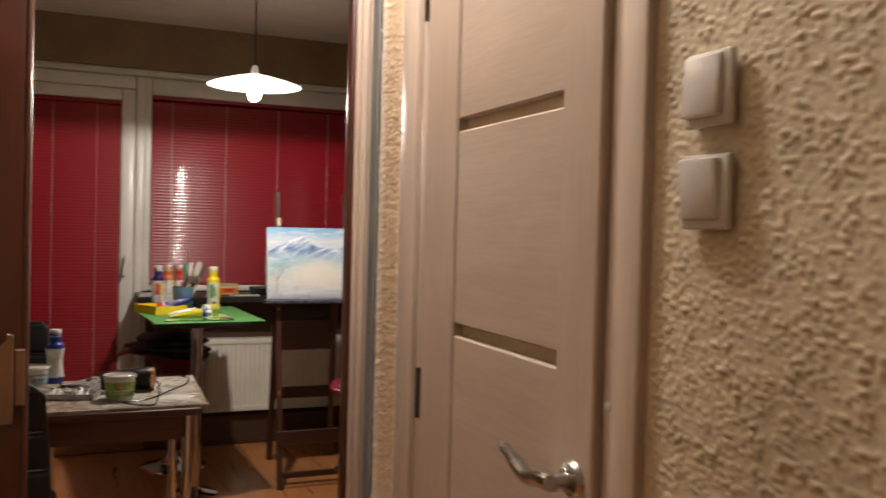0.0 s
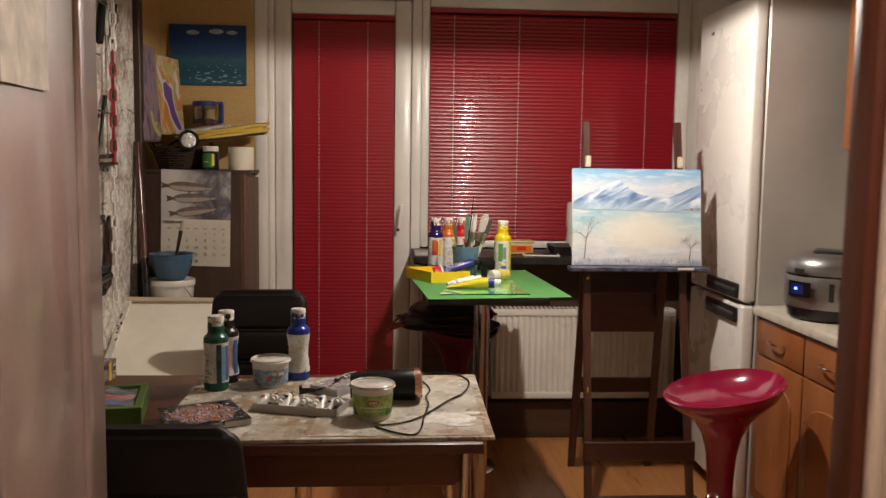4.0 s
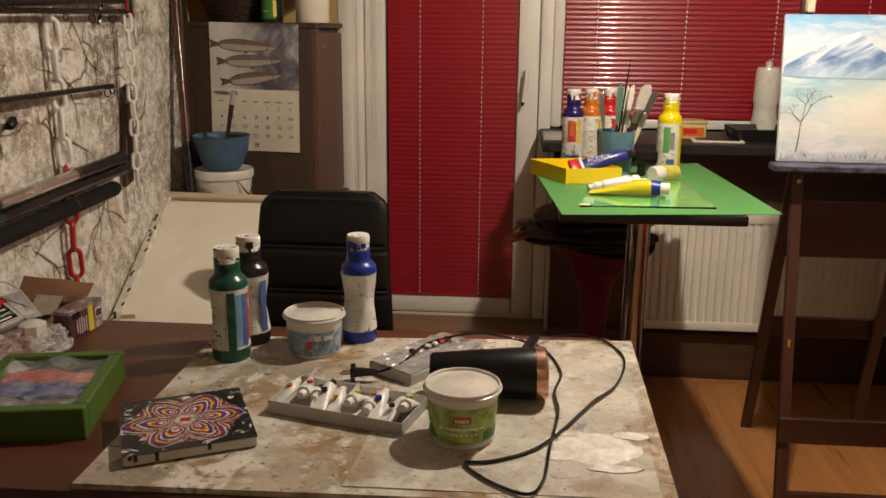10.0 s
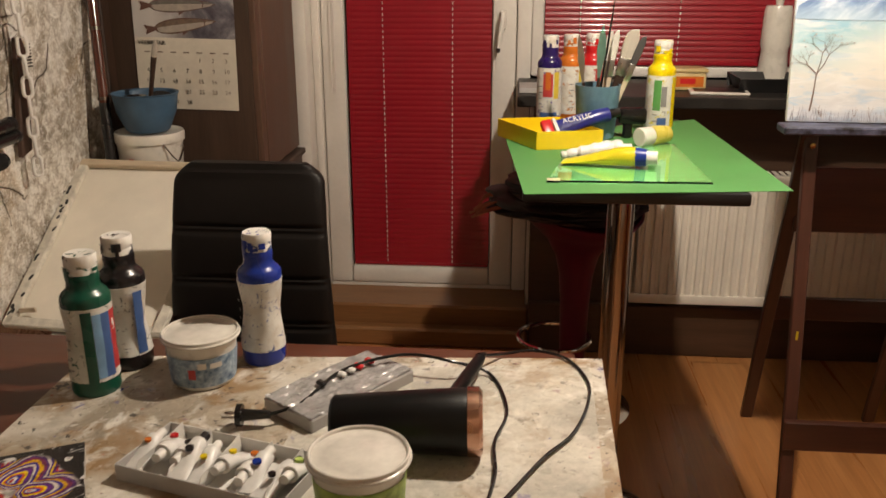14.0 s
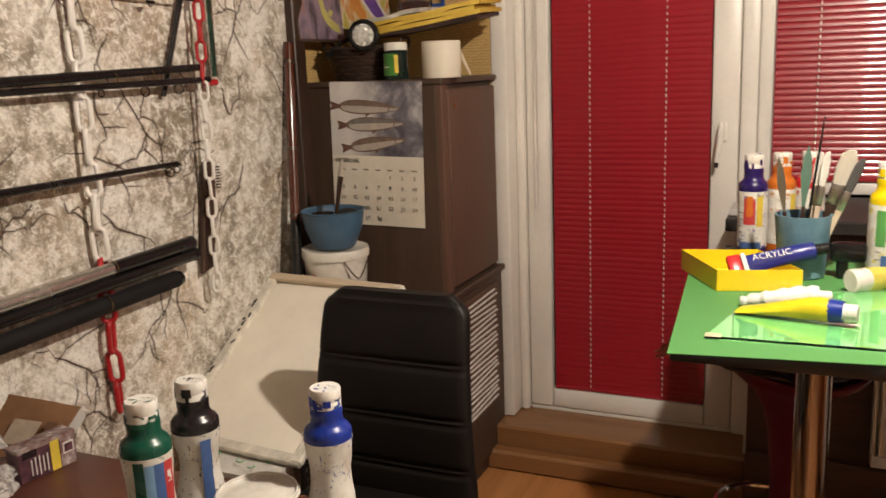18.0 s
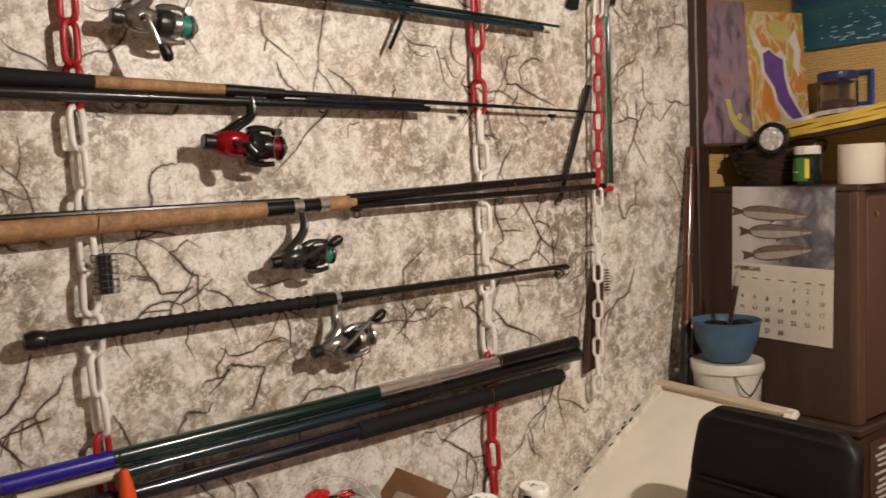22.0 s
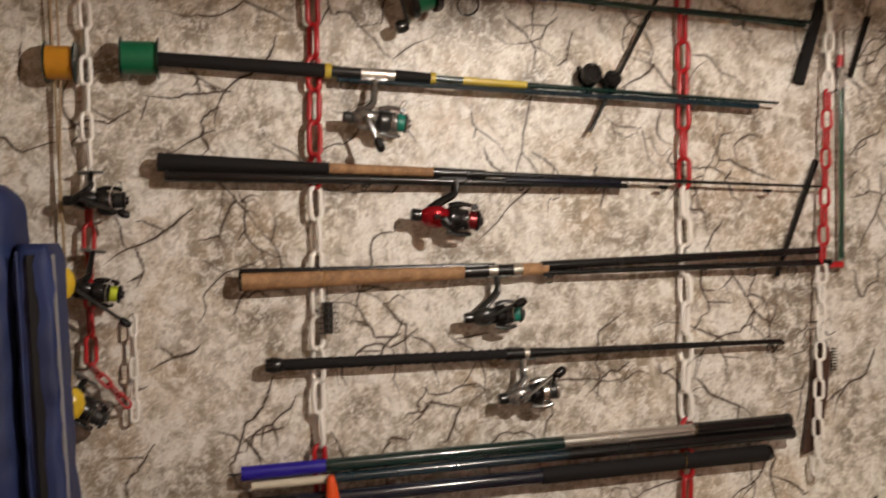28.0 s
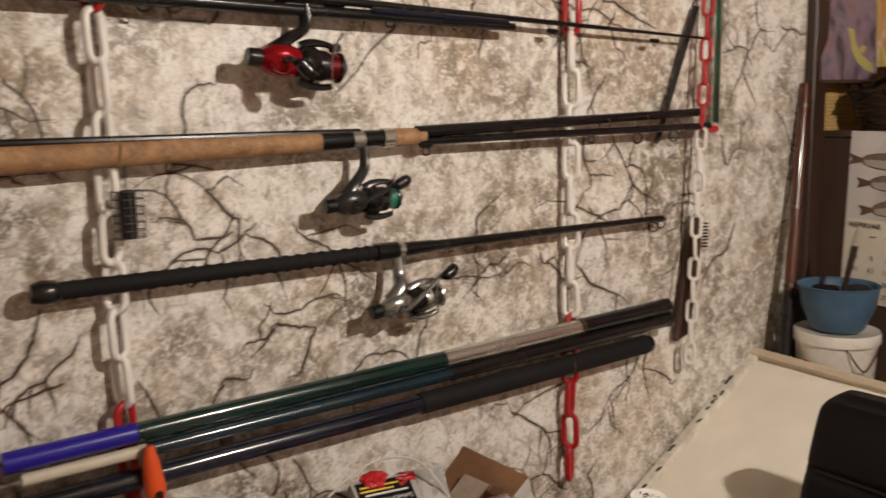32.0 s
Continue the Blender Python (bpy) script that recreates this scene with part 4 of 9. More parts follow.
# ---- chairs ----
def chair(place, turn, label):
    """Black padded chair on bent chrome legs; it faces +y."""
    c = thing("dining_chair", label, "chair", place, turn, group="black chairs at the desk")
    part("seat", box((0.42, 0.42, 0.065), (0, 0.02, 0.455), 0.026, seg=3), M["leather"], c)
    back = bmesh.new()
    prof = []
    for k in range(97):
        z = k / 96
        seam = min(abs(z - s) for s in (0.16, 0.19, 0.40, 0.43, 0.66, 0.69))        # pairs of stitched grooves
        puff = 0.003 * abs(math.sin((z - 0.175) * 3.14159265 / 0.25))
        prof.append((z, 0.024 + puff - 0.0055 * math.exp(-(seam / 0.010) ** 2)))
    rows = []
    for z, d in prof:
        w = 0.212 - 0.028 * z - 0.040 * max(0, (z - 0.90) / 0.10) ** 2
        yb, zz = -0.20 - 0.06 * z + 0.02 * math.sin(z * 3.1), 0.47 + 0.48 * z
        if z > 0.96 or z < 0.03:
            d *= 0.6
        ring = []
        for k in range(20):
            a = 6.28318531 * k / 20
            ca, sa = math.cos(a), math.sin(a)
            ring.append(back.verts.new((w * math.copysign(abs(ca) ** 0.25, ca), yb + d * math.copysign(abs(sa) ** 0.5, sa), zz)))
        rows.append(ring)
    for a, b in zip(rows, rows[1:]):
        for k in range(20):
            back.faces.new((a[k], a[(k + 1) % 20], b[(k + 1) % 20], b[k]))
    back.faces.new(rows[0][::-1])
    back.faces.new(rows[-1])
    part("backrest", back, M["leather"], c, "stitched black leather backrest", sharp=50)
    for x in (-0.19, 0.19):
        part("front_leg", tube(curve_pts([(x, 0.16, 0.43), (x, 0.20, 0.42), (x * 1.02, 0.205, 0.38), (x * 1.05, 0.215, 0.0)], 5), 0.011, 10), M["chrome"], c)
        part("rear_leg", tube(curve_pts([(x, -0.15, 0.43), (x, -0.18, 0.41), (x * 1.02, -0.19, 0.37), (x * 1.05, -0.24, 0.0)], 5), 0.011, 10), M["chrome"], c)
    return c


chair((-0.145, 4.53, 0), 180, "black padded leather chair with chrome legs behind the desk")
chair((-0.105, 3.225, 0), 0, "black padded leather chair pushed in at the desk")


# ---- tall cabinet in the corner ----
def tall_cabinet():
    c = thing("tall_cabinet", "dark walnut two-part cabinet in the corner by the balcony door", "cabinet", (0, 0, 0))
    x0, x1, y0, y1 = -0.79, -0.316, 5.475, 5.945
    part("upper_body", box((x1 - x0 - 0.02, y1 - y0, 0.655), ((x0 + x1) / 2 - 0.01, (y0 + y1) / 2, 1.0745), 0.003), M["cabinet"], c)
    part("upper_top", box((x1 - x0 + 0.006, y1 - y0 + 0.006, 0.018), ((x0 + x1) / 2, (y0 + y1) / 2, 1.412), 0.003), M["cabinet"], c)
    door = part("door", box((0.018, y1 - y0 - 0.07, 0.63), (x1 - 0.009, (y0 + y1) / 2 + 0.02, 1.07), 0.003), M["cabinet_door"], c)
    part("lock", lathe([(0, 0), (0.008, 0), (0.008, 0.003), (0, 0.004)], 16, m=pose(x1, y0 + 0.10, 1.335, 0, 90, 0)), M["brass"], door, "small brass lock")
    part("stile", box((0.020, 0.045, 0.655), (x1 - 0.010, y0 + 0.0225, 1.0745), 0.002), M["cabinet_door"], c)
    part("lower_body", box((x1 - x0 + 0.006, y1 - y0 + 0.02, 0.66), ((x0 + x1) / 2, (y0 + y1) / 2 - 0.006, 0.39), 0.003), M["cabinet"], c)
    part("lower_top", box((x1 - x0 + 0.026, y1 - y0 + 0.04, 0.022), ((x0 + x1) / 2 + 0.004, (y0 + y1) / 2 - 0.006, 0.733), 0.004), M["cabinet"], c)
    part("plinth", box((x1 - x0 - 0.03, y1 - y0 - 0.03, 0.06), ((x0 + x1) / 2, (y0 + y1) / 2, 0.03), 0.002), M["cabinet"], c)
    grille = part("grille", box((0.006, 0.36, 0.44), (x1 + 0.007, (y0 + y1) / 2, 0.47), 0.002), M["cabinet_door"], c)
    for k in range(22):
        z = 0.27 + k * 0.019
        part("grille_slat", box((0.006, 0.30 + 0.02 * math.sin(k * 2.3), 0.006), (x1 + 0.012, (y0 + y1) / 2, z), 0.001, m=pose(0, 0, 0, 1.5 * math.sin(k * 1.3), 0, 0)), M["white_plastic"], grille, "white woven slat")


M["brass"] = plain("brass", (0.55, 0.38, 0.14), 0.25, 1.0)
tall_cabinet()

# ---- fridge, base cabinets ----
def fridge():
    f = thing("fridge", "tall white fridge freezer with black horizontal handles", "fridge", (0, 0, 0))
    x0, x1, y0, y1, H, zs = 1.825, 2.455, 4.735, 5.345, 2.165, 0.905
    part("body", box((x1 - x0 - 0.06, y1 - y0, H - 0.06), ((x0 + x1) / 2 + 0.03, (y0 + y1) / 2, H / 2 + 0.03), 0.006), M["fridge_side"], f, "silver-grey side panel")
    for name, a, b in (("fridge_door", zs + 0.006, H), ("freezer_door", 0.075, zs - 0.006)):
        d = part(name, box((0.058, y1 - y0, b - a), (x0 + 0.029, (y0 + y1) / 2, (a + b) / 2), 0.014, seg=3), M["fridge"], f)
        z = a + 0.045 if name == "fridge_door" else b - 0.045
        h = part("handle", box((0.016, 0.33, 0.062), (x0 - 0.008, y0 + 0.20, z), 0.005, seg=2), M["black_plastic"], d, "black recessed handle")
        part("handle_band", box((0.006, 0.31, 0.014), (x0 - 0.017, y0 + 0.20, z + 0.004), 0.002), M["dark_grey"], h)
    part("gasket", box((0.02, y1 - y0 - 0.02, 0.012), (x0 + 0.035, (y0 + y1) / 2, zs), 0), M["dark_grey"], f)
    part("badge", box((0.004, 0.03, 0.014), (x0 - 0.001, y0 + 0.45, 2.065), 0.002), M["dark_grey"], f)
    for x in (x0 + 0.1, x1 - 0.05):
        for y in (y0 + 0.05, y1 - 0.05):
            part("foot", lathe([(0, 0), (0.02, 0), (0.02, 0.065), (0, 0.065)], 12, m=pose(x, y, 0)), M["black_plastic"], f)


M["dark_grey"] = plain("dark_grey_plastic", (0.07, 0.068, 0.066), 0.4)
fridge()


def arched_panel(w, h, m, rise=0.07):
    """The raised field of a cabinet door: a rectangle with an arched top, in the yz plane."""
    pts = [(-w / 2, -h / 2), (w / 2, -h / 2), (w / 2, h / 2 - rise)]
    pts += [(w / 2 * math.cos(a), h / 2 - rise + rise * math.sin(a)) for a in [k * math.pi / 14 for k in range(1, 14)]]
    pts += [(-w / 2, h / 2 - rise)]
    return prism(pts, -0.010, m, bev=0.003)


def bow_handle(length, m):
    pts = [(-length / 2, 0, 0), (-length / 2, -0.012, 0), (-length * 0.42, -0.024, 0), (0, -0.030, 0), (length * 0.42, -0.024, 0), (length / 2, -0.012, 0), (length / 2, 0, 0)]
    return tube([m @ q for q in curve_pts(pts, 4)], 0.0045, 8)


def base_cabinets():
    x0 = 1.885
    for k in range(4):
        y1 = 4.715 - k * 0.402
        y0 = y1 - 0.40
        c = thing("base_cabinet", "cherry-wood base cabinet with an arched door and chrome handles", "kitchen cabinet", (0, 0, 0), group="base cabinets")
        part("body", box((0.55, 0.398, 0.76), (x0 + 0.018 + 0.275, (y0 + y1) / 2, 0.48), 0.001), M["orange_wood"], c)
        part("plinth", box((0.50, 0.398, 0.10), (x0 + 0.06 + 0.25, (y0 + y1) / 2, 0.05), 0.001), M["dark_wood"], c)
        dr = part("drawer", box((0.019, 0.392, 0.145), (x0 + 0.0095, (y0 + y1) / 2, 0.785), 0.005, seg=2), M["orange_wood"], c)
        part("handle", bow_handle(0.105, Matrix.Translation((x0, (y0 + y1) / 2, 0.785)) @ pose(0, 0, 0, 0, 0, -90)), M["chrome"], dr, "chrome bow handle")
        dd = part("door", box((0.019, 0.392, 0.60), (x0 + 0.0095, (y0 + y1) / 2, 0.405), 0.005, seg=2), M["orange_wood"], c)
        part("door_field", arched_panel(0.27, 0.47, Matrix.Translation((x0 + 0.002, (y0 + y1) / 2, 0.39)) @ pose(0, 0, 0, 0, 0, -90)), M["orange_wood"], dd)
        hy = y0 + 0.03 if k % 2 == 0 else y1 - 0.03
        part("handle", bow_handle(0.105, Matrix.Translation((x0, hy, 0.60)) @ pose(0, 0, 0, 0, 90, 0) @ pose(0, 0, 0, -90, 0, 0)), M["chrome"], dd, "chrome bow handle")
    t = thing("worktop", "cream speckled laminate worktop", "worktop", (0, 0, 0))
    part("slab", box((0.60, 1.62, 0.038), (x0 - 0.018 + 0.30, 4.727 - 0.81, 0.885), 0.008, seg=2), M["counter"], t)
    for k in range(2):
        y1 = 4.60 - k * 0.62
        u = thing("wall_cabinet", "cherry-wood wall cabinet over the worktop", "kitchen cabinet", (0, 0, 0), group="wall cabinets")
        part("body", box((0.31, 0.60, 0.72), (RX - 0.158, y1 - 0.30, 1.90), 0.002), M["orange_wood"], u)
        d = part("door", box((0.019, 0.592, 0.712), (RX - 0.323, y1 - 0.30, 1.90), 0.005, seg=2), M["orange_wood"], u)
        part("door_field", arched_panel(0.44, 0.56, Matrix.Translation((RX - 0.331, y1 - 0.30, 1.89)) @ pose(0, 0, 0, 0, 0, -90)), M["orange_wood"], d)


base_cabinets()


# ---- bar stools and bar table ----
def bar_stool(place, turn, label, shell):
    s = thing("bar_stool", label, "bar stool", place, turn, group="bar stools")
    H = 0.715
    bm = bmesh.new()
    outer = [(0.040, 0.10), (0.043, 0.24), (0.047, 0.38), (0.054, 0.47), (0.070, 0.535), (0.102, 0.590), (0.150, 0.632), (0.192, 0.666), (0.212, 0.695), (0.214, 0.705), (0.206, 0.708), (0.188, 0.686), (0.150, 0.660), (0.090, 0.645), (0.0, 0.640)]
    lathe(outer, 44, bm)
    for v in bm.verts:
        k = max(0.0, (v.co.z - 0.50) / 0.2)
        v.co.z += k * (0.16 * v.co.x + 0.22 * v.co.x * abs(v.co.x)) * 0.9
        v.co.y *= 1 - 0.10 * k
    part("seat", bm, M[shell], s, "glossy moulded seat and stem", sharp=60)
    part("stem", lathe([(0.030, 0.03), (0.030, 0.14), (0, 0.14)], 24), M["chrome"], s)
    part("base", lathe([(0, 0.0), (0.195, 0.0), (0.198, 0.006), (0.18, 0.014), (0.10, 0.030), (0.05, 0.048), (0.034, 0.07), (0.030, 0.09), (0, 0.09)], 44), M["chrome"], s, "round chrome base")
    away = Matrix.Rotation(radians(-turn), 3, "Z") @ Vector((-0.062, -0.030, 0.26))
    ring = [(away.x + 0.115 * math.cos(a), away.y + 0.115 * math.sin(a), away.z) for a in [k * 6.28318531 / 32 for k in range(32)]]
    part("foot_ring", tube(ring, 0.008, 8, closed=True), M["chrome"], s, "chrome foot ring")
    return s


bar_stool((1.555, 4.22, -0.012), 12, "glossy magenta bar stool with a dished seat on a chrome base", "magenta")
# darker copy of the stool red: the table's shade is put into the colour
M["red_shaded"] = plain("shaded_red_gloss_plastic", (0.105, 0.004, 0.026), 0.42, vary=0.08, wear=2, relief=0, spec=0.3)
bar_stool((0.700, 5.385, 0), 120, "red bar stool pushed under the bar table, shell darkened for the table's shade", "red_shaded")


def bar_table():
    t = thing("bar_table", "small black bar table on a chrome column before the sill", "bar table", (0, 0, 0))
    part("top", box((0.475, 0.90, 0.028), (0.755, 5.005, 0.941), 0.005, seg=2), M["black_top"], t)
    part("column", lathe([(0, 0.02), (0.033, 0.02), (0.033, 0.915), (0.040, 0.917), (0.040, 0.922), (0, 0.922)], 32, m=pose(0.755, 4.80, 0)), M["dark_chrome"], t, "chrome column")
    part("base", lathe([(0, 0), (0.126, 0), (0.128, 0.005), (0.118, 0.012), (0.075, 0.020), (0.045, 0.030), (0.036, 0.045), (0, 0.045)], 48, m=pose(0.755, 4.80, 0)), M["dark_chrome"], t, "round chrome base")
    part("top_plate", box((0.22, 0.22, 0.008), (0.755, 4.80, 0.9225), 0.002), M["black_plastic"], t)
    g = thing("green_card", "bright green card sheet lying on the bar table", "card sheet", (0, 0, 0))
    part("sheet", sheet([(0.521, 4.512, 0.9565), (1.083, 4.583, 0.9565), (1.035, 5.44, 0.9565), (0.467, 5.16, 0.9565)], 0.0012, 6), M["green_card"], g)


# plain chrome, its colour lowered to stand in for dark reflections
M["dark_chrome"] = plain("dimmed_chrome", (0.42, 0.38, 0.36), 0.10, 1.0, vary=0.05, relief=0)
M["black_top"] = plain("black_laminate", (0.013, 0.012, 0.012), 0.3, vary=0.2)
M["green_card"] = plain("green_card", (0.085, 0.27, 0.075), 0.55, vary=0.05, grain=200)
bar_table()


# ---- easel with painting ----
def easel():
    e = thing("easel", "dark mahogany-stained wooden folding easel", "easel", (0, 0, 0))

    def bar(name, a, b, w, d, parent=e, label=""):
        a, b = Vector(a), Vector(b)
        z = (b - a).normalized()
        x = Vector((0, 0, 1)) if abs(z.x) > 0.9 else Vector((1, 0, 0))
        x = (x - z * x.dot(z)).normalized()
        m = Matrix((x, z.cross(x), z)).transposed().to_4x4()
        m.translation = (a + b) / 2
        return part(name, box((w, d, (b - a).length), (0, 0, 0), 0.003, m=None), M["easel_wood"], parent, label, place=m)

    bar("front_post", (1.206, 4.72, 0.0), (1.235, 5.10, 1.66), 0.032, 0.022)
    bar("front_post", (1.640, 4.72, 0.0), (1.645, 5.10, 1.66), 0.032, 0.022)
    bar("rear_leg", (1.272, 5.362, 0.0), (1.215, 4.945, 1.015), 0.036, 0.020)
    bar("rear_leg", (1.655, 5.362, 0.0), (1.556, 4.945, 1.015), 0.036, 0.020)
    bar("cross_bar", (1.190, 4.764, 0.278), (1.662, 4.764, 0.278), 0.080, 0.020)
    bar("cross_bar", (1.20, 4.74, 0.075), (1.67, 4.74, 0.075), 0.034, 0.018)
    bar("rear_panel", (1.236, 5.035, 0.820), (1.565, 5.035, 0.820), 0.175, 0.010, label="thin reddish-brown wooden panel")
    bar("rear_rail", (1.245, 5.195, 0.45), (1.608, 5.195, 0.45), 0.07, 0.016)
    part("paint_dab", box((0.006, 0.0015, 0.030), (1.214, 4.8265, 0.52), 0.0005), M["dab_yellow"], e, "dab of yellow paint")
    part("cross_bolt", lathe([(0, 0), (0.007, 0), (0.007, 0.004), (0, 0.006)], 12, m=pose(1.222, 4.926, 0.985, 90, 0, 0)), M["brass"], e)
    part("tray", box((0.60, 0.07, 0.020), (1.435, 4.905, 1.030), 0.004), M["tray_wood"], e, "paint-spotted ledge")
    part("white_label", box((0.07, 0.004, 0.010), (1.63, 4.868, 1.034), 0.001), M["white_plastic"], e)
    for x in (1.235, 1.645):
        part("clip", box((0.022, 0.030, 0.05), (x, 5.035, 1.485), 0.004), M["pine"], e, "paint-stained top clip")
    c = thing("landscape_canvas", "stretched canvas painted with a snowy blue mountain lake", "painting", pose(1.435, 4.925, 1.042, -9.5, 0, -3))
    w, h = 0.556, 0.418
    part("canvas", box((w, 0.018, h), (0, 0.009, h / 2), 0.002), M["canvas_white"], c)
    return c


M["tray_wood"] = plain("paint_crusted_wood", (0.030, 0.024, 0.030), 0.45, vary=0.3, wear=40, grain=120, second=(0.13, 0.14, 0.22), relief=0.4)
M["dab_yellow"] = plain("yellow_paint_dab", (0.62, 0.48, 0.02), 0.4)
M["canvas_white"] = plain("white_primed_canvas", (0.72, 0.72, 0.70), 0.6, vary=0.03, grain=400)
easel()


# ---- big canvas seen from behind, leaning in the corner ----
def leaning_canvas():
    c = thing("leaning_canvas", "large stretched canvas turned round, raw back and pine stretcher showing", "canvas", pose(-0.735, 4.60, 0.565))
    a, b = Vector((-0.035, 0.10, -0.029)), Vector((-0.055, 0.620, 0.262))       # left edge, bottom and top
    a2, b2 = Vector((0.372, 0.065, -0.029)), Vector((0.402, 0.570, 0.274))      # right edge
    n = (a2 - a).cross(b - a).normalized()
    part("cloth", sheet([a, a2, b2, b], 0.002, 4, 0.004), M["canvas_back"], c)
    for p, q, wide, mat_ in ((a, a2, 0.030, "canvas_wrap"), (b, b2, 0.026, "stretcher_pine"), (a, b, 0.030, "canvas_wrap"), (a2, b2, 0.030, "canvas_wrap")):
        d = (q - p).normalized()
        side = n.cross(d)
        mm = Matrix((d, side, n)).transposed().to_4x4()
        mm.translation = (p + q) / 2 + n * 0.010
        part("stretcher_bar", box(((q - p).length + 0.02, wide, 0.018), (0, 0, 0), 0.003), M[mat_], c, place=mm)
    part("wedge", prism([(0, 0), (0.045, 0.004), (0.043, 0.016), (0, 0.012)], 0.006), M["pine"], c, "small wooden wedge", place=Matrix.Translation(a + n * 0.020 + Vector((0.02, 0.02, 0.010))))


def canvas_stains():
    """Dark dabs of paint on the folded edge of the canvas."""
    c = bpy.data.objects["leaning_canvas"]
    a, b = Vector((-0.035, 0.10, -0.029)), Vector((-0.055, 0.620, 0.262))
    slope = math.degrees(math.atan2(b.z - a.z, b.y - a.y))
    rng = random.Random(6)
    for k in range(16):
        p = a + (b - a) * rng.uniform(0.03, 0.97) + Vector((rng.choice((-0.006, 0.001, 0.006)), -0.0092, 0.0168))
        part("paint_dab", lathe([(0, 0.0016), (0.6, 0.0012), (1.0, 0.0)], 9, m=Matrix.Translation(p) @ pose(0, 0, 0, slope, 0, rng.uniform(-25, 25)) @ Matrix.Diagonal((rng.uniform(0.003, 0.006), rng.uniform(0.005, 0.014), 1, 1))), M["black_plastic"], c)


M["canvas_wrap"] = plain("folded_canvas_edge", (0.74, 0.70, 0.60), 0.7, vary=0.14, wear=30, grain=300, relief=0.2)
M["stretcher_pine"] = wood("pale_stretcher_pine", (0.62, 0.50, 0.35), (0.74, 0.63, 0.47), 0.55, "x", 10)
leaning_canvas()
canvas_stains()


# ---- the rod wall: chains, rods, reels ----
M["red_chain"] = plain("red_chain_plastic", (0.42, 0.014, 0.018), 0.3, vary=0.1, relief=0.03)
M["white_chain"] = plain("white_chain_plastic", (0.84, 0.81, 0.76), 0.3, vary=0.04, relief=0.03)
M["cork"] = plain("cork", (0.36, 0.185, 0.080), 0.68, vary=0.2, grain=180, wear=45, second=(0.46, 0.27, 0.13), relief=0.35)
M["rod_black"] = plain("black_rod_lacquer", (0.011, 0.010, 0.010), 0.24, vary=0.2, coat=0.1, spec=0.4, relief=0)
M["foam"] = plain("black_foam_grip", (0.011, 0.010, 0.010), 0.75, vary=0.2, grain=300, relief=0.3, spec=0.25)
M["rod_green"] = plain("dark_green_rod_lacquer", (0.003, 0.022, 0.018), 0.2, vary=0.15, coat=0.5, relief=0)
M["rod_teal"] = plain("dark_teal_rod_lacquer", (0.008, 0.024, 0.036), 0.18, vary=0.15, coat=0.5, relief=0)
M["rod_blue"] = plain("blue_rod_lacquer", (0.015, 0.09, 0.30), 0.2, vary=0.15, coat=0.5, relief=0)
M["ultramarine"] = plain("ultramarine_sleeve", (0.020, 0.012, 0.30), 0.3, vary=0.1, relief=0)
M["rod_yellow"] = plain("yellow_rod_lacquer", (0.55, 0.42, 0.05), 0.25, vary=0.1, relief=0)
M["silver"] = plain("silver_lacquer", (0.66, 0.63, 0.58), 0.24, 0.85, vary=0.06, relief=0)
M["cream_tip"] = plain("cream_rod_section", (0.62, 0.57, 0.45), 0.3, vary=0.08, relief=0)
M["navy_rod"] = plain("navy_rod_lacquer", (0.010, 0.012, 0.024), 0.16, vary=0.2, coat=0.5, relief=0)
M["graphite"] = plain("graphite_reel", (0.06, 0.06, 0.058), 0.3, 0.6, vary=0.15, relief=0.03)
M["reel_silver"] = plain("silver_reel_metal", (0.38, 0.38, 0.37), 0.26, 0.85, vary=0.1, relief=0.02)
M["reel_red"] = plain("red_anodised_metal", (0.42, 0.010, 0.020), 0.22, 0.6, vary=0.08, relief=0)
M["line_teal"] = plain("teal_fishing_line", (0.012, 0.19, 0.14), 0.4, vary=0.15, grain=400, stretch=(12, 0.3, 0.3), relief=0.3)
M["line_green"] = plain("green_fishing_line", (0.006, 0.13, 0.055), 0.35, vary=0.15, grain=400, stretch=(12, 0.3, 0.3), relief=0.3)
M["line_lime"] = plain("lime_fishing_line", (0.50, 0.60, 0.04), 0.4, vary=0.1, relief=0.2)
M["dark_red"] = plain("dark_red_reel_metal", (0.16, 0.008, 0.012), 0.25, 0.5, vary=0.1, relief=0)
M["amber"] = plain("amber_line_spool", (0.58, 0.26, 0.02), 0.3, vary=0.1, relief=0.1)
M["float_yellow"] = plain("yellow_float", (0.70, 0.48, 0.03), 0.3, vary=0.06, relief=0)
M["float_orange"] = plain("orange_float", (0.80, 0.10, 0.02), 0.35, vary=0.05, relief=0)
M["rope"] = plain("beige_rope", (0.45, 0.33, 0.20), 0.8, vary=0.15, grain=300, relief=0.5)
M["brown_pole"] = plain("brown_lacquered_pole", (0.085, 0.022, 0.012), 0.2, vary=0.12, coat=0.5, relief=0)
M["sheath"] = plain("brown_leather_sheath", (0.065, 0.030, 0.018), 0.5, vary=0.2, relief=0.3)
M["clear"] = glass("clear_plastic", (0.96, 0.97, 0.97), 0.08)

LINKS = {}


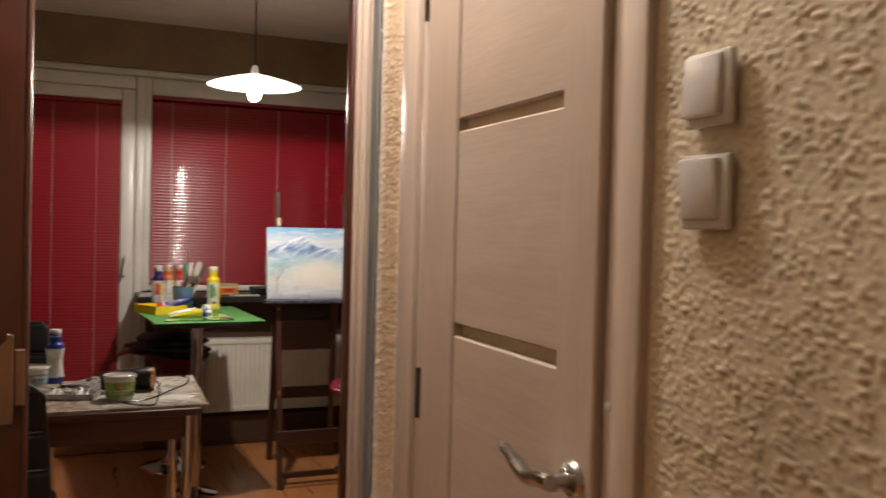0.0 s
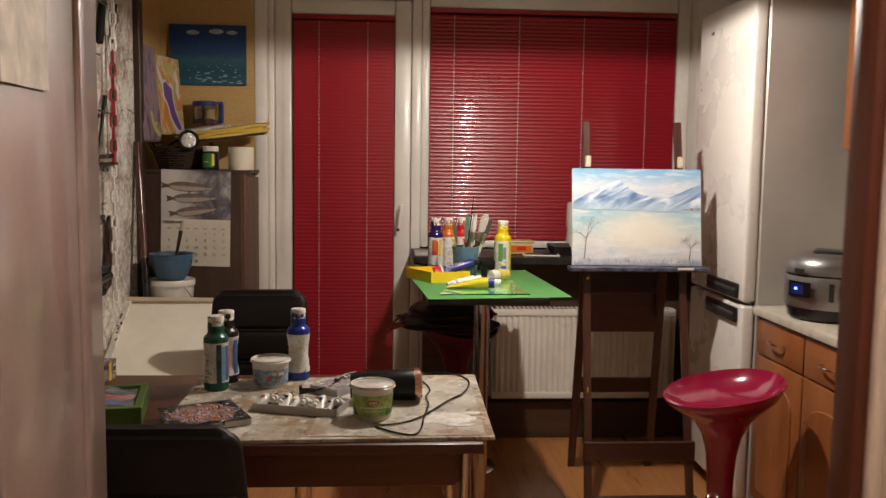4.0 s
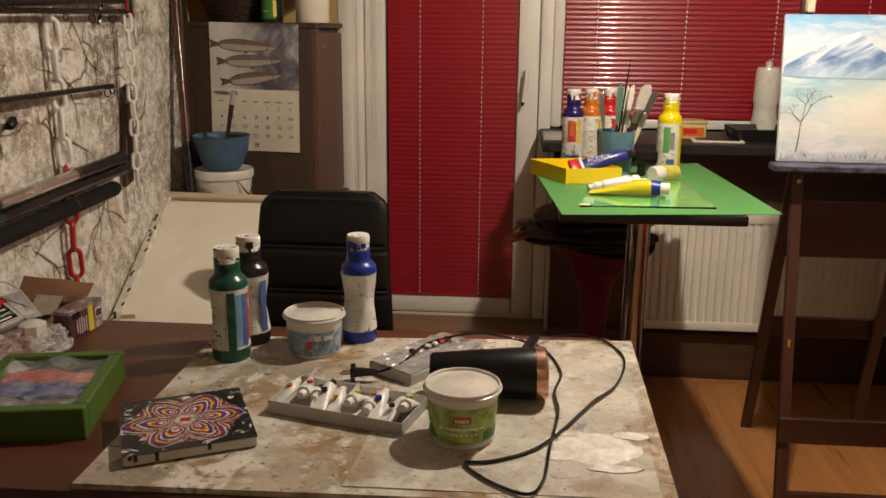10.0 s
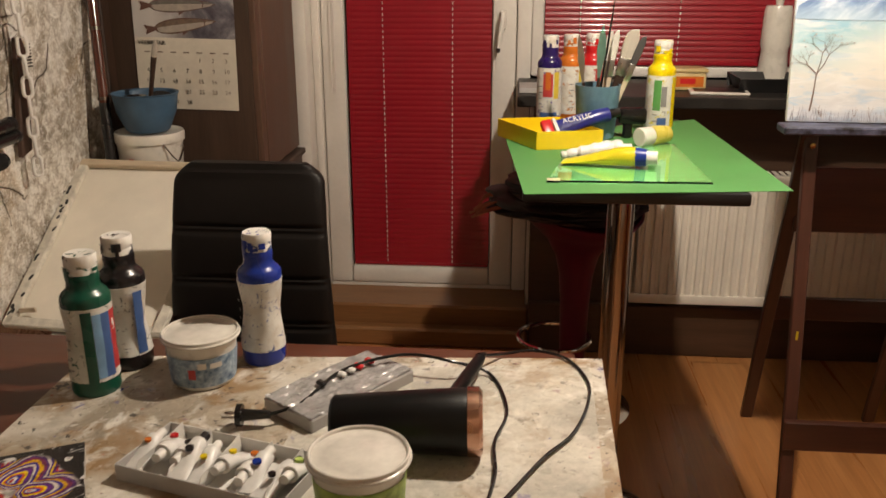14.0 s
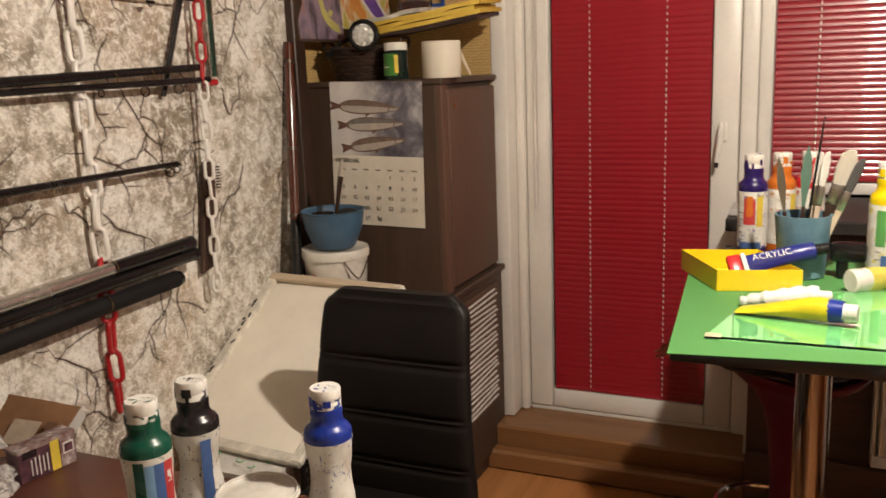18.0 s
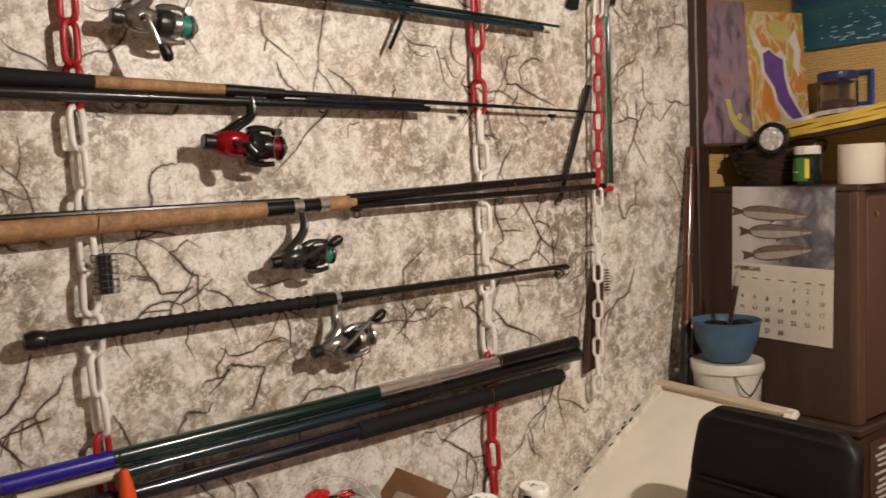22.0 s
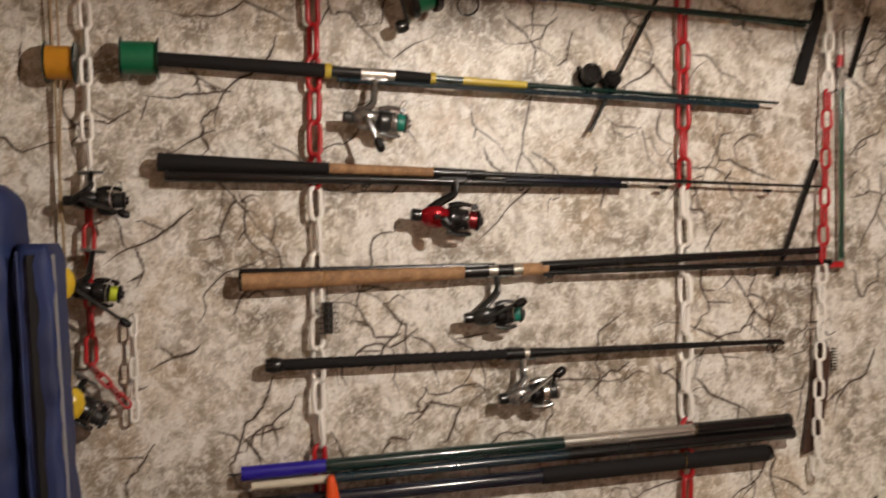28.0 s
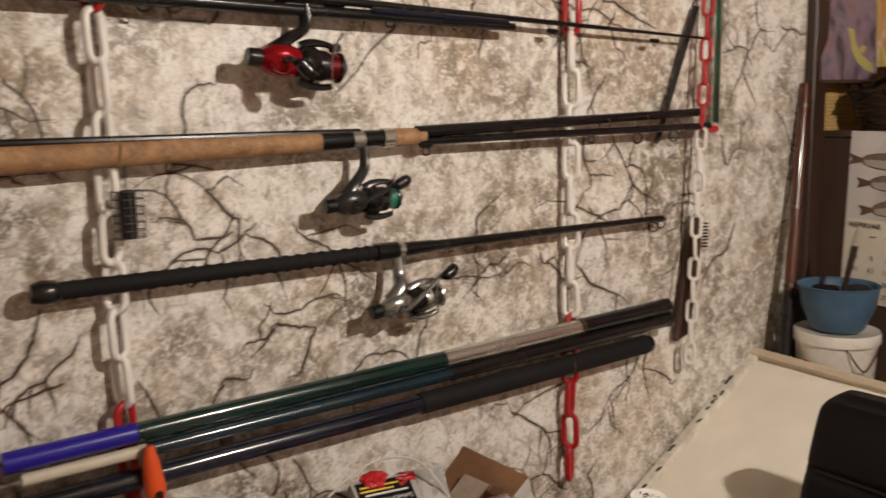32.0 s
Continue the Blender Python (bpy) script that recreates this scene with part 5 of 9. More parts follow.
def link_mesh(width, length, wire, material):
    key = (width, length, material.name)
    if key not in LINKS:
        r, h = width / 2 - wire, length / 2 - width / 2
        pts = [(r * math.cos(a), 0, h + r * math.sin(a)) for a in [math.pi * k / 6 for k in range(7)]]
        pts += [(-r * math.cos(a), 0, -h - r * math.sin(a)) for a in [math.pi * k / 6 for k in range(7)]]
        bm = tube(pts, wire, 6, closed=True)
        me = bpy.data.meshes.new("chain_link")
        bm.to_mesh(me)
        bm.free()
        me.polygons.foreach_set("use_smooth", [True] * len(me.polygons))
        me.materials.append(material)
        LINKS[key] = me
    return LINKS[key]


def chain(y, runs, label, width=0.043, length=0.090, wire=0.0068, x=-0.772, drift=0.0):
    c = thing("plastic_chain", label, "chain", (x, y, runs[0][0]), group="chains on the stone wall")
    step, rng = length - 2.25 * wire, random.Random(int(y * 100))
    z, n = runs[0][0] - length / 2, 0
    for top, low, mat_ in runs:
        while z + length * 0.35 > low:
            turn = (32 if n % 2 == 0 else -52) + rng.uniform(-12, 12)
            part("link", link_mesh(width, length, wire, M[mat_]), None, c, place=pose(0, drift * (runs[0][0] - z), z - runs[0][0], rng.uniform(-2, 2), rng.uniform(-2, 2), 90 + turn))
            z -= step
            n += 1
    part("nail", tube([(-0.03, 0, -0.006), (0.012, 0, -0.002)], 0.003, 8), M["steel"], c)
    return c


chain(3.583, [(2.40, 1.655, "red_chain"), (1.655, 1.085, "white_chain"), (1.085, 0.79, "red_chain")], "red and white plastic chain holding rods on the wall")
chain(4.525, [(2.40, 1.645, "red_chain"), (1.645, 1.085, "white_chain"), (1.085, 0.73, "red_chain")], "red and white plastic chain holding rod tips")
chain(4.960, [(2.42, 1.945, "white_chain"), (1.945, 1.44, "red_chain"), (1.44, 0.91, "white_chain")], "thin white and red plastic chain", 0.031, 0.062, 0.0048, x=-0.750, drift=-0.043)
chain(3.092, [(2.42, 1.645, "white_chain"), (1.645, 1.255, "red_chain")], "white and red plastic chain hung with reels", 0.032, 0.072, 0.0050)
chain(3.180, [(1.37, 1.165, "white_chain"), (1.165, 1.13, "red_chain")], "short end of white plastic chain", 0.022, 0.055, 0.0036, x=-0.765)


def slanted_chain():
    c = thing("plastic_chain", "slanted run of red plastic chain between the reels", "chain", (-0.752, 3.092, 1.262), group="chains on the stone wall")
    for n in range(4):
        p = pose(0, 0.010 + 0.019 * n, -0.012 - 0.023 * n, 0, 0, 0) @ pose(0, 0, 0, 40, 0, 0) @ pose(0, 0, 0, 0, 0, 90 + (30 if n % 2 else -50))
        part("link", link_mesh(0.022, 0.046, 0.0032, M["red_chain"]), None, c, place=p)


slanted_chain()


def rod_frame(a, b, x=-0.755):
    """A pose whose x axis runs from butt a to tip b (y, z pairs), y away from the room into the wall, z up."""
    a, b = Vector((x, *a)), Vector((x, *b))
    ex = (b - a).normalized()
    ey = Vector((-1, 0, 0))
    ez = ex.cross(ey)
    m = Matrix((ex, ey, ez)).transposed().to_4x4()
    m.translation = a
    return m, (b - a).length


def bar_x(s0, s1, r0, r1, seg=14, dy=0.0, dz=0.0, dz1=None):
    dz1 = dz if dz1 is None else dz1
    return tube([(s0, dy, dz), (s1, dy, dz1)], [r0, r1], seg)


def guide(parent, s, r, z=0.0, drop=1.0, dy=0.0):
    """A line ring under the blank on two thin legs, turned half towards the room."""
    low = z - drop * (r + 0.004)
    g = part("line_guide", tube([(s, dy + r * math.cos(a), low + r * math.sin(a)) for a in [k * 6.28318531 / 16 for k in range(16)]], 0.0010 + r * 0.06, 6, closed=True), M["rod_black"], parent, "wire line guide")
    g.matrix_basis = Matrix.Translation((s, dy, 0)) @ pose(0, 0, 0, 0, 0, 62) @ Matrix.Translation((-s, -dy, 0))
    for sg in (-1, 1):
        part("guide_leg", tube([(s + sg * (0.008 + r * 0.6), dy, z - 0.001), (s + sg * 0.004, dy, low + r * 0.8)], 0.0009, 5), M["rod_black"], parent)
    part("wrap", bar_x(s - 0.012, s + 0.012, 0.0045, 0.0045, 10, dy, z), M["rod_black"], parent)
    return g


def spinning_reel(parent, s, size, body, spool, line, knob=None, dark=None, crank=(0.02, -0.06), shift=0.0, drop=0.108, tip=0.0, stem=None, arm=None):
    """A fixed-spool reel hung under a rod at s: foot, stem, gear case, side plate, rotor, spool, bail, crank and knob."""
    k = size
    dark = dark or M["rod_black"]
    knob = knob or M["rod_black"]
    arm = arm or body
    m = Matrix.Translation((s + shift, -0.022, -drop)) @ pose(0, 0, 0, 0, -tip, 0) @ Matrix.Scale(k, 4)
    T = lambda pts: [m @ Vector(p) for p in pts]
    X = lambda x: m @ Matrix.Translation((x, 0, 0)) @ pose(0, 0, 0, 0, 90, 0)
    case = tube([(-0.060, 0, 0), (-0.054, 0, 0), (-0.044, 0, 0.001), (-0.030, 0, 0.001), (-0.016, 0, 0), (-0.004, 0, 0), (0.002, 0, 0)], [0.012, 0.017, 0.023, 0.0265, 0.026, 0.022, 0.019], 20, flat=0.78)
    bmesh.ops.transform(case, matrix=m @ pose(0, 0, 0, 90, 0, 0), verts=case.verts)
    reel = part("reel", case, body, parent, "spinning reel gear case", sharp=50)
    neck = curve_pts([(s, -0.004, -0.012), (s - 0.001, -0.008, -drop * 0.45), tuple(m @ Vector((-0.016, 0, 0.034))), tuple(m @ Vector((-0.040, 0, 0.014)))], 5)
    part("stem", tube(neck, [k * (0.0055 + 0.0035 * q / 15) for q in range(len(neck))], 10, flat=1.5), stem or body, reel)
    part("foot", box((0.064 * k, 0.014, 0.008), (s, -0.002, -0.013), 0.003), stem or M["reel_silver"], reel)
    part("side_plate", lathe([(0, 0.025), (0.007, 0.025), (0.009, 0.023), (0.013, 0.022), (0.019, 0.017), (0.020, 0.010)], 22, m=m @ Matrix.Translation((-0.030, 0, 0)) @ pose(0, 0, 0, 90, 0, 0)), body, reel)
    part("hub_screw", lathe([(0, 0.029), (0.005, 0.029), (0.0065, 0.024)], 14, m=m @ Matrix.Translation((-0.030, 0, 0)) @ pose(0, 0, 0, 90, 0, 0)), dark, reel)
    part("drag_cap", lathe([(0, -0.020), (0.011, -0.020), (0.0135, -0.017), (0.0135, 0.0), (0.011, 0.003), (0, 0.003)], 18, m=X(-0.060)), dark, reel)
    part("rotor", lathe([(0, 0), (0.021, 0), (0.0265, 0.006), (0.027, 0.024), (0.024, 0.030), (0.019, 0.030), (0, 0.028)], 26, m=X(-0.002)), dark, reel)
    sp = part("spool", lathe([(0, 0), (0.0225, 0), (0.023, 0.002), (0.023, 0.016), (0.0165, 0.017), (0.0165, 0.036), (0.0225, 0.037), (0.0235, 0.041), (0.020, 0.045), (0.011, 0.046), (0.010, 0.052), (0, 0.052)], 26, m=X(0.026)), spool, reel)
    part("line", lathe([(0.0165, 0.0), (0.0202, 0.001), (0.0204, 0.018), (0.0165, 0.019)], 26, m=X(0.0432)), line, sp)
    for sg in (-1, 1):
        part("rotor_arm", tube(T(curve_pts([(0.002, 0, sg * 0.024), (0.018, -0.002, sg * 0.031), (0.040, -0.003, sg * 0.032), (0.055, -0.004, sg * 0.029)], 3)), [k * q for q in (0.0085, 0.0085, 0.008, 0.0075, 0.007, 0.0065, 0.006, 0.0055, 0.0055, 0.005)], 10, flat=0.7), arm, reel)
    part("line_roller", lathe([(0, -0.009), (0.007, -0.009), (0.0055, 0), (0.007, 0.009), (0, 0.009)], 14, m=m @ Matrix.Translation((0.056, -0.006, 0.028)) @ pose(0, 0, 0, 90, 0, 0)), dark, reel)
    loop = curve_pts([(0.054, -0.006, 0.030), (0.062, -0.018, 0.046), (0.050, -0.034, 0.044), (0.036, -0.040, 0.012), (0.040, -0.034, -0.020), (0.054, -0.006, -0.030)], 5)
    part("bail", tube(T(loop), 0.0013, 6), M["steel"], reel)
    e = Vector((-0.030 + crank[0], -0.044, crank[1]))
    part("crank", tube(T(curve_pts([(-0.030, -0.022, 0), (-0.030, -0.038, 0), (-0.030 + crank[0] * 0.3, -0.043, crank[1] * 0.3), tuple(e)], 4)), [k * 0.0048] * 13, 10, flat=0.8), M["reel_silver"] if body is M["reel_silver"] else M["graphite"], reel)
    d = Vector((crank[0], 0, crank[1])).normalized() * 0.012
    part("knob", tube(T([e - d * 0.9 + Vector((0, -0.006, 0)), e - d * 0.3 + Vector((0, -0.014, 0)), e + d * 0.8 + Vector((0, -0.015, 0)), e + d * 1.5 + Vector((0, -0.012, 0)), e + d * 1.8 + Vector((0, -0.010, 0))]), [k * q for q in (0.004, 0.0105, 0.0115, 0.009, 0.003)], 12), knob, reel)
    return reel


def baitcaster(parent, at, size, body, line, roll=0.0):
    """A low drum reel with side plates and a double crank."""
    m = Matrix.Translation(at) @ pose(0, 0, 0, 0, roll, 0) @ Matrix.Scale(size, 4)
    drum = part("reel", lathe([(0, -0.026), (0.030, -0.026), (0.033, -0.020), (0.033, -0.016), (0.014, -0.015), (0.014, 0.015), (0.033, 0.016), (0.0335, 0.024), (0.031, 0.029), (0.020, 0.030), (0.018, 0.027), (0, 0.027)], 26, m=m), body, parent, "round drum reel")
    part("line", lathe([(0.014, -0.0148), (0.026, -0.0145), (0.0265, 0.0), (0.026, 0.0145), (0.014, 0.0148)], 26, m=m), line, drum)
    part("crank", tube([m @ Vector(p) for p in ((-0.040, -0.012, -0.036), (0.0, 0, -0.036), (0.036, 0.012, -0.036))], 0.004 * size, 8), M["graphite"], drum)
    for p in ((-0.040, -0.012), (0.036, 0.012)):
        part("knob", lathe([(0, 0), (0.009, -0.002), (0.012, -0.012), (0.010, -0.022), (0, -0.024)], 14, m=m @ Matrix.Translation((p[0], p[1], -0.036))), M["rod_black"], drum)
    part("foot", box((0.05 * size, 0.014, 0.010), Vector(at) + Vector((0, 0, 0.030 * size)), 0.003), M["graphite"], drum)
    return drum


def rod(a, b, label, x=-0.755):
    m, n = rod_frame(a, b, x)
    return thing("fishing_rod", label, "fishing rod", m, group="fishing rods on the wall"), n


def tie(parent, s, r, z=0.0):
    part("tie_wire", tube([(s + 0.002 * math.sin(3 * a), r * 1.0 * math.cos(a), z + r * math.sin(a)) for a in [k * 6.28318531 / 14 for k in range(14)]], 0.0010, 5, closed=True), M["brass"], parent, "thin twisted wire tie")


def rods():
    # top rod, dark green with a drum reel
    r, n = rod((3.311, 2.136), (4.895, 2.083), "dark green two-piece fishing rod with a green drum reel")
    part("grip", bar_x(0.0, 0.47, 0.013, 0.012), M["foam"], r)
    part("reel_seat", bar_x(0.44, 0.64, 0.0125, 0.011), M["rod_black"], r)
    part("blank", bar_x(0.62, n, 0.0085, 0.004), M["rod_green"], r)
    part("band", bar_x(0.70, 0.84, 0.0092, 0.0086), M["rod_blue"], r, "blue band")
    part("second_blank", bar_x(0.05, n - 0.02, 0.007, 0.006, 10, 0.002, 0.012, -0.010), M["rod_green"], r)
    for s, q in ((0.64, 0.026), (1.36, 0.010), (1.57, 0.008), (0.96, 0.007)):
        guide(r, s, q, -0.004)
    baitcaster(r, (0.520, -0.034, -0.034), 1.35, M["rod_black"], M["line_green"], 68)
    part("hood", box((0.075, 0.05, 0.05), (0.50, -0.020, 0.006), 0.018, seg=3), M["rod_black"], r)
    # rod with black grip, yellow rings and a silver reel
    r, n = rod((3.235, 1.926), (4.791, 1.866), "black-gripped rod with yellow rings, green blank and silver reel")
    part("grip", bar_x(0.0, 0.375, 0.0155, 0.0165), M["foam"], r)
    part("ring", bar_x(0.372, 0.386, 0.0175, 0.0175), M["rod_yellow"], r, "yellow ring")
    part("reel_seat", bar_x(0.386, 0.545, 0.013, 0.012), M["rod_black"], r)
    part("seat_hood", bar_x(0.455, 0.535, 0.0145, 0.0135), M["silver"], r, "silver reel hood")
    part("fore_grip", bar_x(0.535, 0.622, 0.0145, 0.012), M["foam"], r)
    part("ring", bar_x(0.620, 0.632, 0.014, 0.014), M["rod_yellow"], r, "yellow ring")
    part("blank", bar_x(0.63, n, 0.0085, 0.0035), M["rod_green"], r)
    part("band", bar_x(0.70, 0.86, 0.0092, 0.0086), M["rod_yellow"], r, "yellow band")
    part("second_blank", bar_x(0.40, n - 0.06, 0.006, 0.008, 10, 0.0, -0.018, -0.012), M["rod_teal"], r)
    for s, q in ((0.42, 0.012), (0.86, 0.006), (1.06, 0.006), (1.30, 0.009)):
        guide(r, s, q, -0.012)
    spinning_reel(r, 0.487, 1.0, M["reel_silver"], M["reel_silver"], M["line_teal"], dark=M["graphite"], crank=(0.028, -0.058), shift=0.006, drop=0.110, tip=-3)
    # black rod with cork and the red reel
    r, n = rod((3.238, 1.700), (4.919, 1.647), "black rod with cork handle and a red and black reel")
    part("grip", bar_x(0.0, 0.375, 0.021, 0.0125), M["foam"], r)
    part("cork_handle", bar_x(0.372, 0.64, 0.0125, 0.011), M["cork"], r)
    part("reel_seat", bar_x(0.62, 0.75, 0.0125, 0.010), M["rod_black"], r)
    part("blank", bar_x(0.74, n, 0.0075, 0.0028), M["rod_black"], r)
    part("second_blank", bar_x(0.015, 1.12, 0.015, 0.0075, 12, 0.0, -0.028, -0.016), M["rod_black"], r)
    part("third_blank", bar_x(0.80, 1.10, 0.0085, 0.0080, 10, -0.004, -0.012, -0.010), M["navy_rod"], r)
    for s, q in ((0.415, 0.012), (0.46, 0.011), (0.84, 0.008), (0.98, 0.005), (1.22, 0.004), (1.52, 0.0035)):
        guide(r, s, q, -0.016)
    spinning_reel(r, 0.672, 1.10, M["reel_red"], M["rod_black"], M["dark_red"], dark=M["rod_black"], crank=(0.012, -0.010), shift=-0.020, drop=0.108, tip=-4, stem=M["rod_black"], arm=M["rod_black"])
    # cork rod
    r, n = rod((3.407, 1.432), (4.932, 1.462), "two-piece rod with a long cork handle and graphite reel")
    part("cork_handle", bar_x(0.006, 0.522, 0.0215, 0.0175), M["cork"], r, "long worn cork handle")
    part("butt_cap", bar_x(0.0, 0.007, 0.0205, 0.0215), M["rod_black"], r)
    part("reel_seat", bar_x(0.520, 0.672, 0.0165, 0.0150), M["rod_black"], r)
    for s in (0.583, 0.645):
        part("seat_ring", bar_x(s, s + 0.022, 0.0178, 0.0172), M["silver"], r, "silver seat ring")
    part("fore_cork", bar_x(0.668, 0.735, 0.0165, 0.0140), M["cork"], r)
    part("blank", bar_x(0.720, n - 0.012, 0.0118, 0.0092, 14, 0.0, 0.007, 0.017), M["rod_black"], r)
    part("second_blank", bar_x(0.0, 0.60, 0.0062, 0.0062, 10, -0.004, 0.024, 0.013), M["rod_black"], r)
    part("third_blank", bar_x(0.722, n + 0.012, 0.0070, 0.0085, 12, -0.004, -0.010, -0.016), M["rod_black"], r)
    part("ferrule", bar_x(1.05, 1.10, 0.0115, 0.0112, 14, 0.0, 0.0115, 0.0120), M["rod_black"], r)
    for s, q in ((0.74, 0.007), (1.16, 0.007), (1.30, 0.011), (1.42, 0.012)):
        guide(r, s, q, -0.018)
    tie(r, 1.20, 0.016), tie(r, 1.32, 0.017), tie(r, 0.19, 0.022)
    spinning_reel(r, 0.605, 0.95, M["graphite"], M["graphite"], M["line_teal"], crank=(0.075, 0.030), shift=-0.014, drop=0.106, tip=2)
    # black wrapped rod
    r, n = rod((3.478, 1.241), (4.793, 1.241), "telescopic black rod with a wrapped grip and a silver reel")
    part("grip", bar_x(0.01, 0.60, 0.0135, 0.0120), M["foam"], r, "cross-wrapped black grip")
    part("butt_knob", lathe([(0, -0.018), (0.014, -0.016), (0.019, 0.0), (0.017, 0.018), (0.012, 0.026), (0, 0.026)], 18, m=pose(0.0, 0, 0, 0, 90, 0)), M["rod_black"], r)
    for k in range(24):
        part("wrap", bar_x(0.04 + k * 0.0225, 0.046 + k * 0.0225, 0.0143, 0.0143, 12), M["foam"], r)
    part("collar", bar_x(0.555, 0.60, 0.0165, 0.0160), M["rod_black"], r)
    part("collar_ring", bar_x(0.600, 0.612, 0.0150, 0.0150), M["silver"], r, "silver ring")
    part("reel_seat", bar_x(0.61, 0.68, 0.0135, 0.0115), M["rod_black"], r)
    part("blank", bar_x(0.68, n, 0.0100, 0.0062), M["rod_black"], r)
    for s, q in ((1.285, 0.011), (1.312, 0.008), (0.72, 0.004)):
        guide(r, s, q, -0.004)
    spinning_reel(r, 0.597, 1.0, M["reel_silver"], M["silver"], M["graphite"], crank=(0.085, 0.050), shift=0.012, drop=0.096, tip=6)
    # bundle of poles
    r, n = rod((3.405, 1.000), (4.806, 1.030), "dark green telescopic pole with a blue sleeve and silver section")
    part("sleeve", bar_x(0.0, 0.19, 0.0165, 0.0160), M["ultramarine"], r, "ultramarine end sleeve")
    part("blank", bar_x(0.188, 0.775, 0.0155, 0.0160), M["rod_green"], r)
    part("band", bar_x(0.773, 1.13, 0.0163, 0.0166), M["silver"], r, "silver section")
    part("grip", bar_x(1.128, n, 0.0172, 0.0185), M["rod_black"], r)
    part("end_cap", bar_x(n - 0.004, n + 0.010, 0.0195, 0.0190), M["rod_black"], r)
    part("tip_pin", bar_x(-0.03, 0.0, 0.002, 0.002, 6), M["graphite"], r)
    tie(r, 1.13, 0.021)
    r, n = rod((3.428, 0.972), (4.812, 1.000), "dark teal telescopic pole with a pale end", -0.748)
    part("tip_section", bar_x(0.0, 0.18, 0.0095, 0.0100), M["cream_tip"], r, "cream end section")
    part("blank", bar_x(0.178, 0.76, 0.0115, 0.0125), M["rod_teal"], r)
    part("grip", bar_x(0.758, n, 0.0135, 0.0165), M["rod_black"], r)
    part("end_cap", bar_x(n - 0.003, n + 0.008, 0.0175, 0.0170), M["rod_black"], r)
    r, n = rod((3.422, 0.926), (4.745, 0.950), "thick navy telescopic pole with a ribbed black grip")
    part("blank", bar_x(0.0, 0.70, 0.0165, 0.0180), M["navy_rod"], r)
    part("butt_plug", bar_x(-0.012, 0.10, 0.0172, 0.0172), M["rod_black"], r)
    part("grip", bar_x(0.698, n, 0.0205, 0.0215), M["foam"], r)
    part("end_cap", bar_x(n - 0.002, n + 0.012, 0.0220, 0.0195), M["rod_black"], r)
    tie(r, 1.08, 0.024)


rods()


def line_spool(place, label, line, r=0.036, half=0.038):
    s = thing("line_spool", label, "line spool", Matrix.Translation(place) @ pose(0, 0, 0, -90, 0, 0))
    for z in (-half, half):
        part("flange", lathe([(0, z - 0.002), (r * 1.25, z - 0.002), (r * 1.25, z + 0.002), (0, z + 0.002)], 28), M["rod_green"], s)
    part("line", lathe([(0, -half), (r, -half), (r * 1.01, 0), (r, half), (0, half)], 28), line, s)
    return s


line_spool((-0.755, 3.206, 1.926), "spool of green fishing line stuck on a rod butt", M["line_green"])
line_spool((-0.765, 3.044, 1.912), "amber spool of fishing line hung on the chain", M["amber"], 0.036, 0.029)


def hung_reel(place, turn, label, body, spool, line, size=1.0, crank=(0.03, -0.05), shift=0.0, drop=0.108):
    """A loose spinning reel hung by its foot."""
    t = thing("fishing_reel", label, "fishing reel", Matrix.Translation(place) @ Matrix.Rotation(radians(turn), 4, "X") @ rod_frame((0, 0), (1, 0), 0)[0], group="loose fishing reels")
    spinning_reel(t, 0.0, size, body, spool, line, crank=crank, shift=shift, drop=drop)
    return t


hung_reel((-0.760, 3.100, 1.690), 0, "black spinning reel hung on the chain", M["rod_black"], M["rod_black"], M["graphite"], 0.84, (0.095, -0.034), 0.014, 0.075)
hung_reel((-0.750, 3.105, 1.520), -8, "dark spinning reel with lime line hung on the chain", M["rod_black"], M["rod_black"], M["line_lime"], 0.84, (0.118, -0.062), 0.012, 0.098)
hung_reel((-0.750, 3.092, 1.245), -32, "black spinning reel hung at the chain end", M["rod_black"], M["graphite"], M["graphite"], 0.86, (-0.02, -0.085), 0.020, 0.070)
hung_reel((-0.760, 3.93, 2.285), 0, "graphite spinning reel hung above the rods", M["graphite"], M["graphite"], M["graphite"], 1.0)


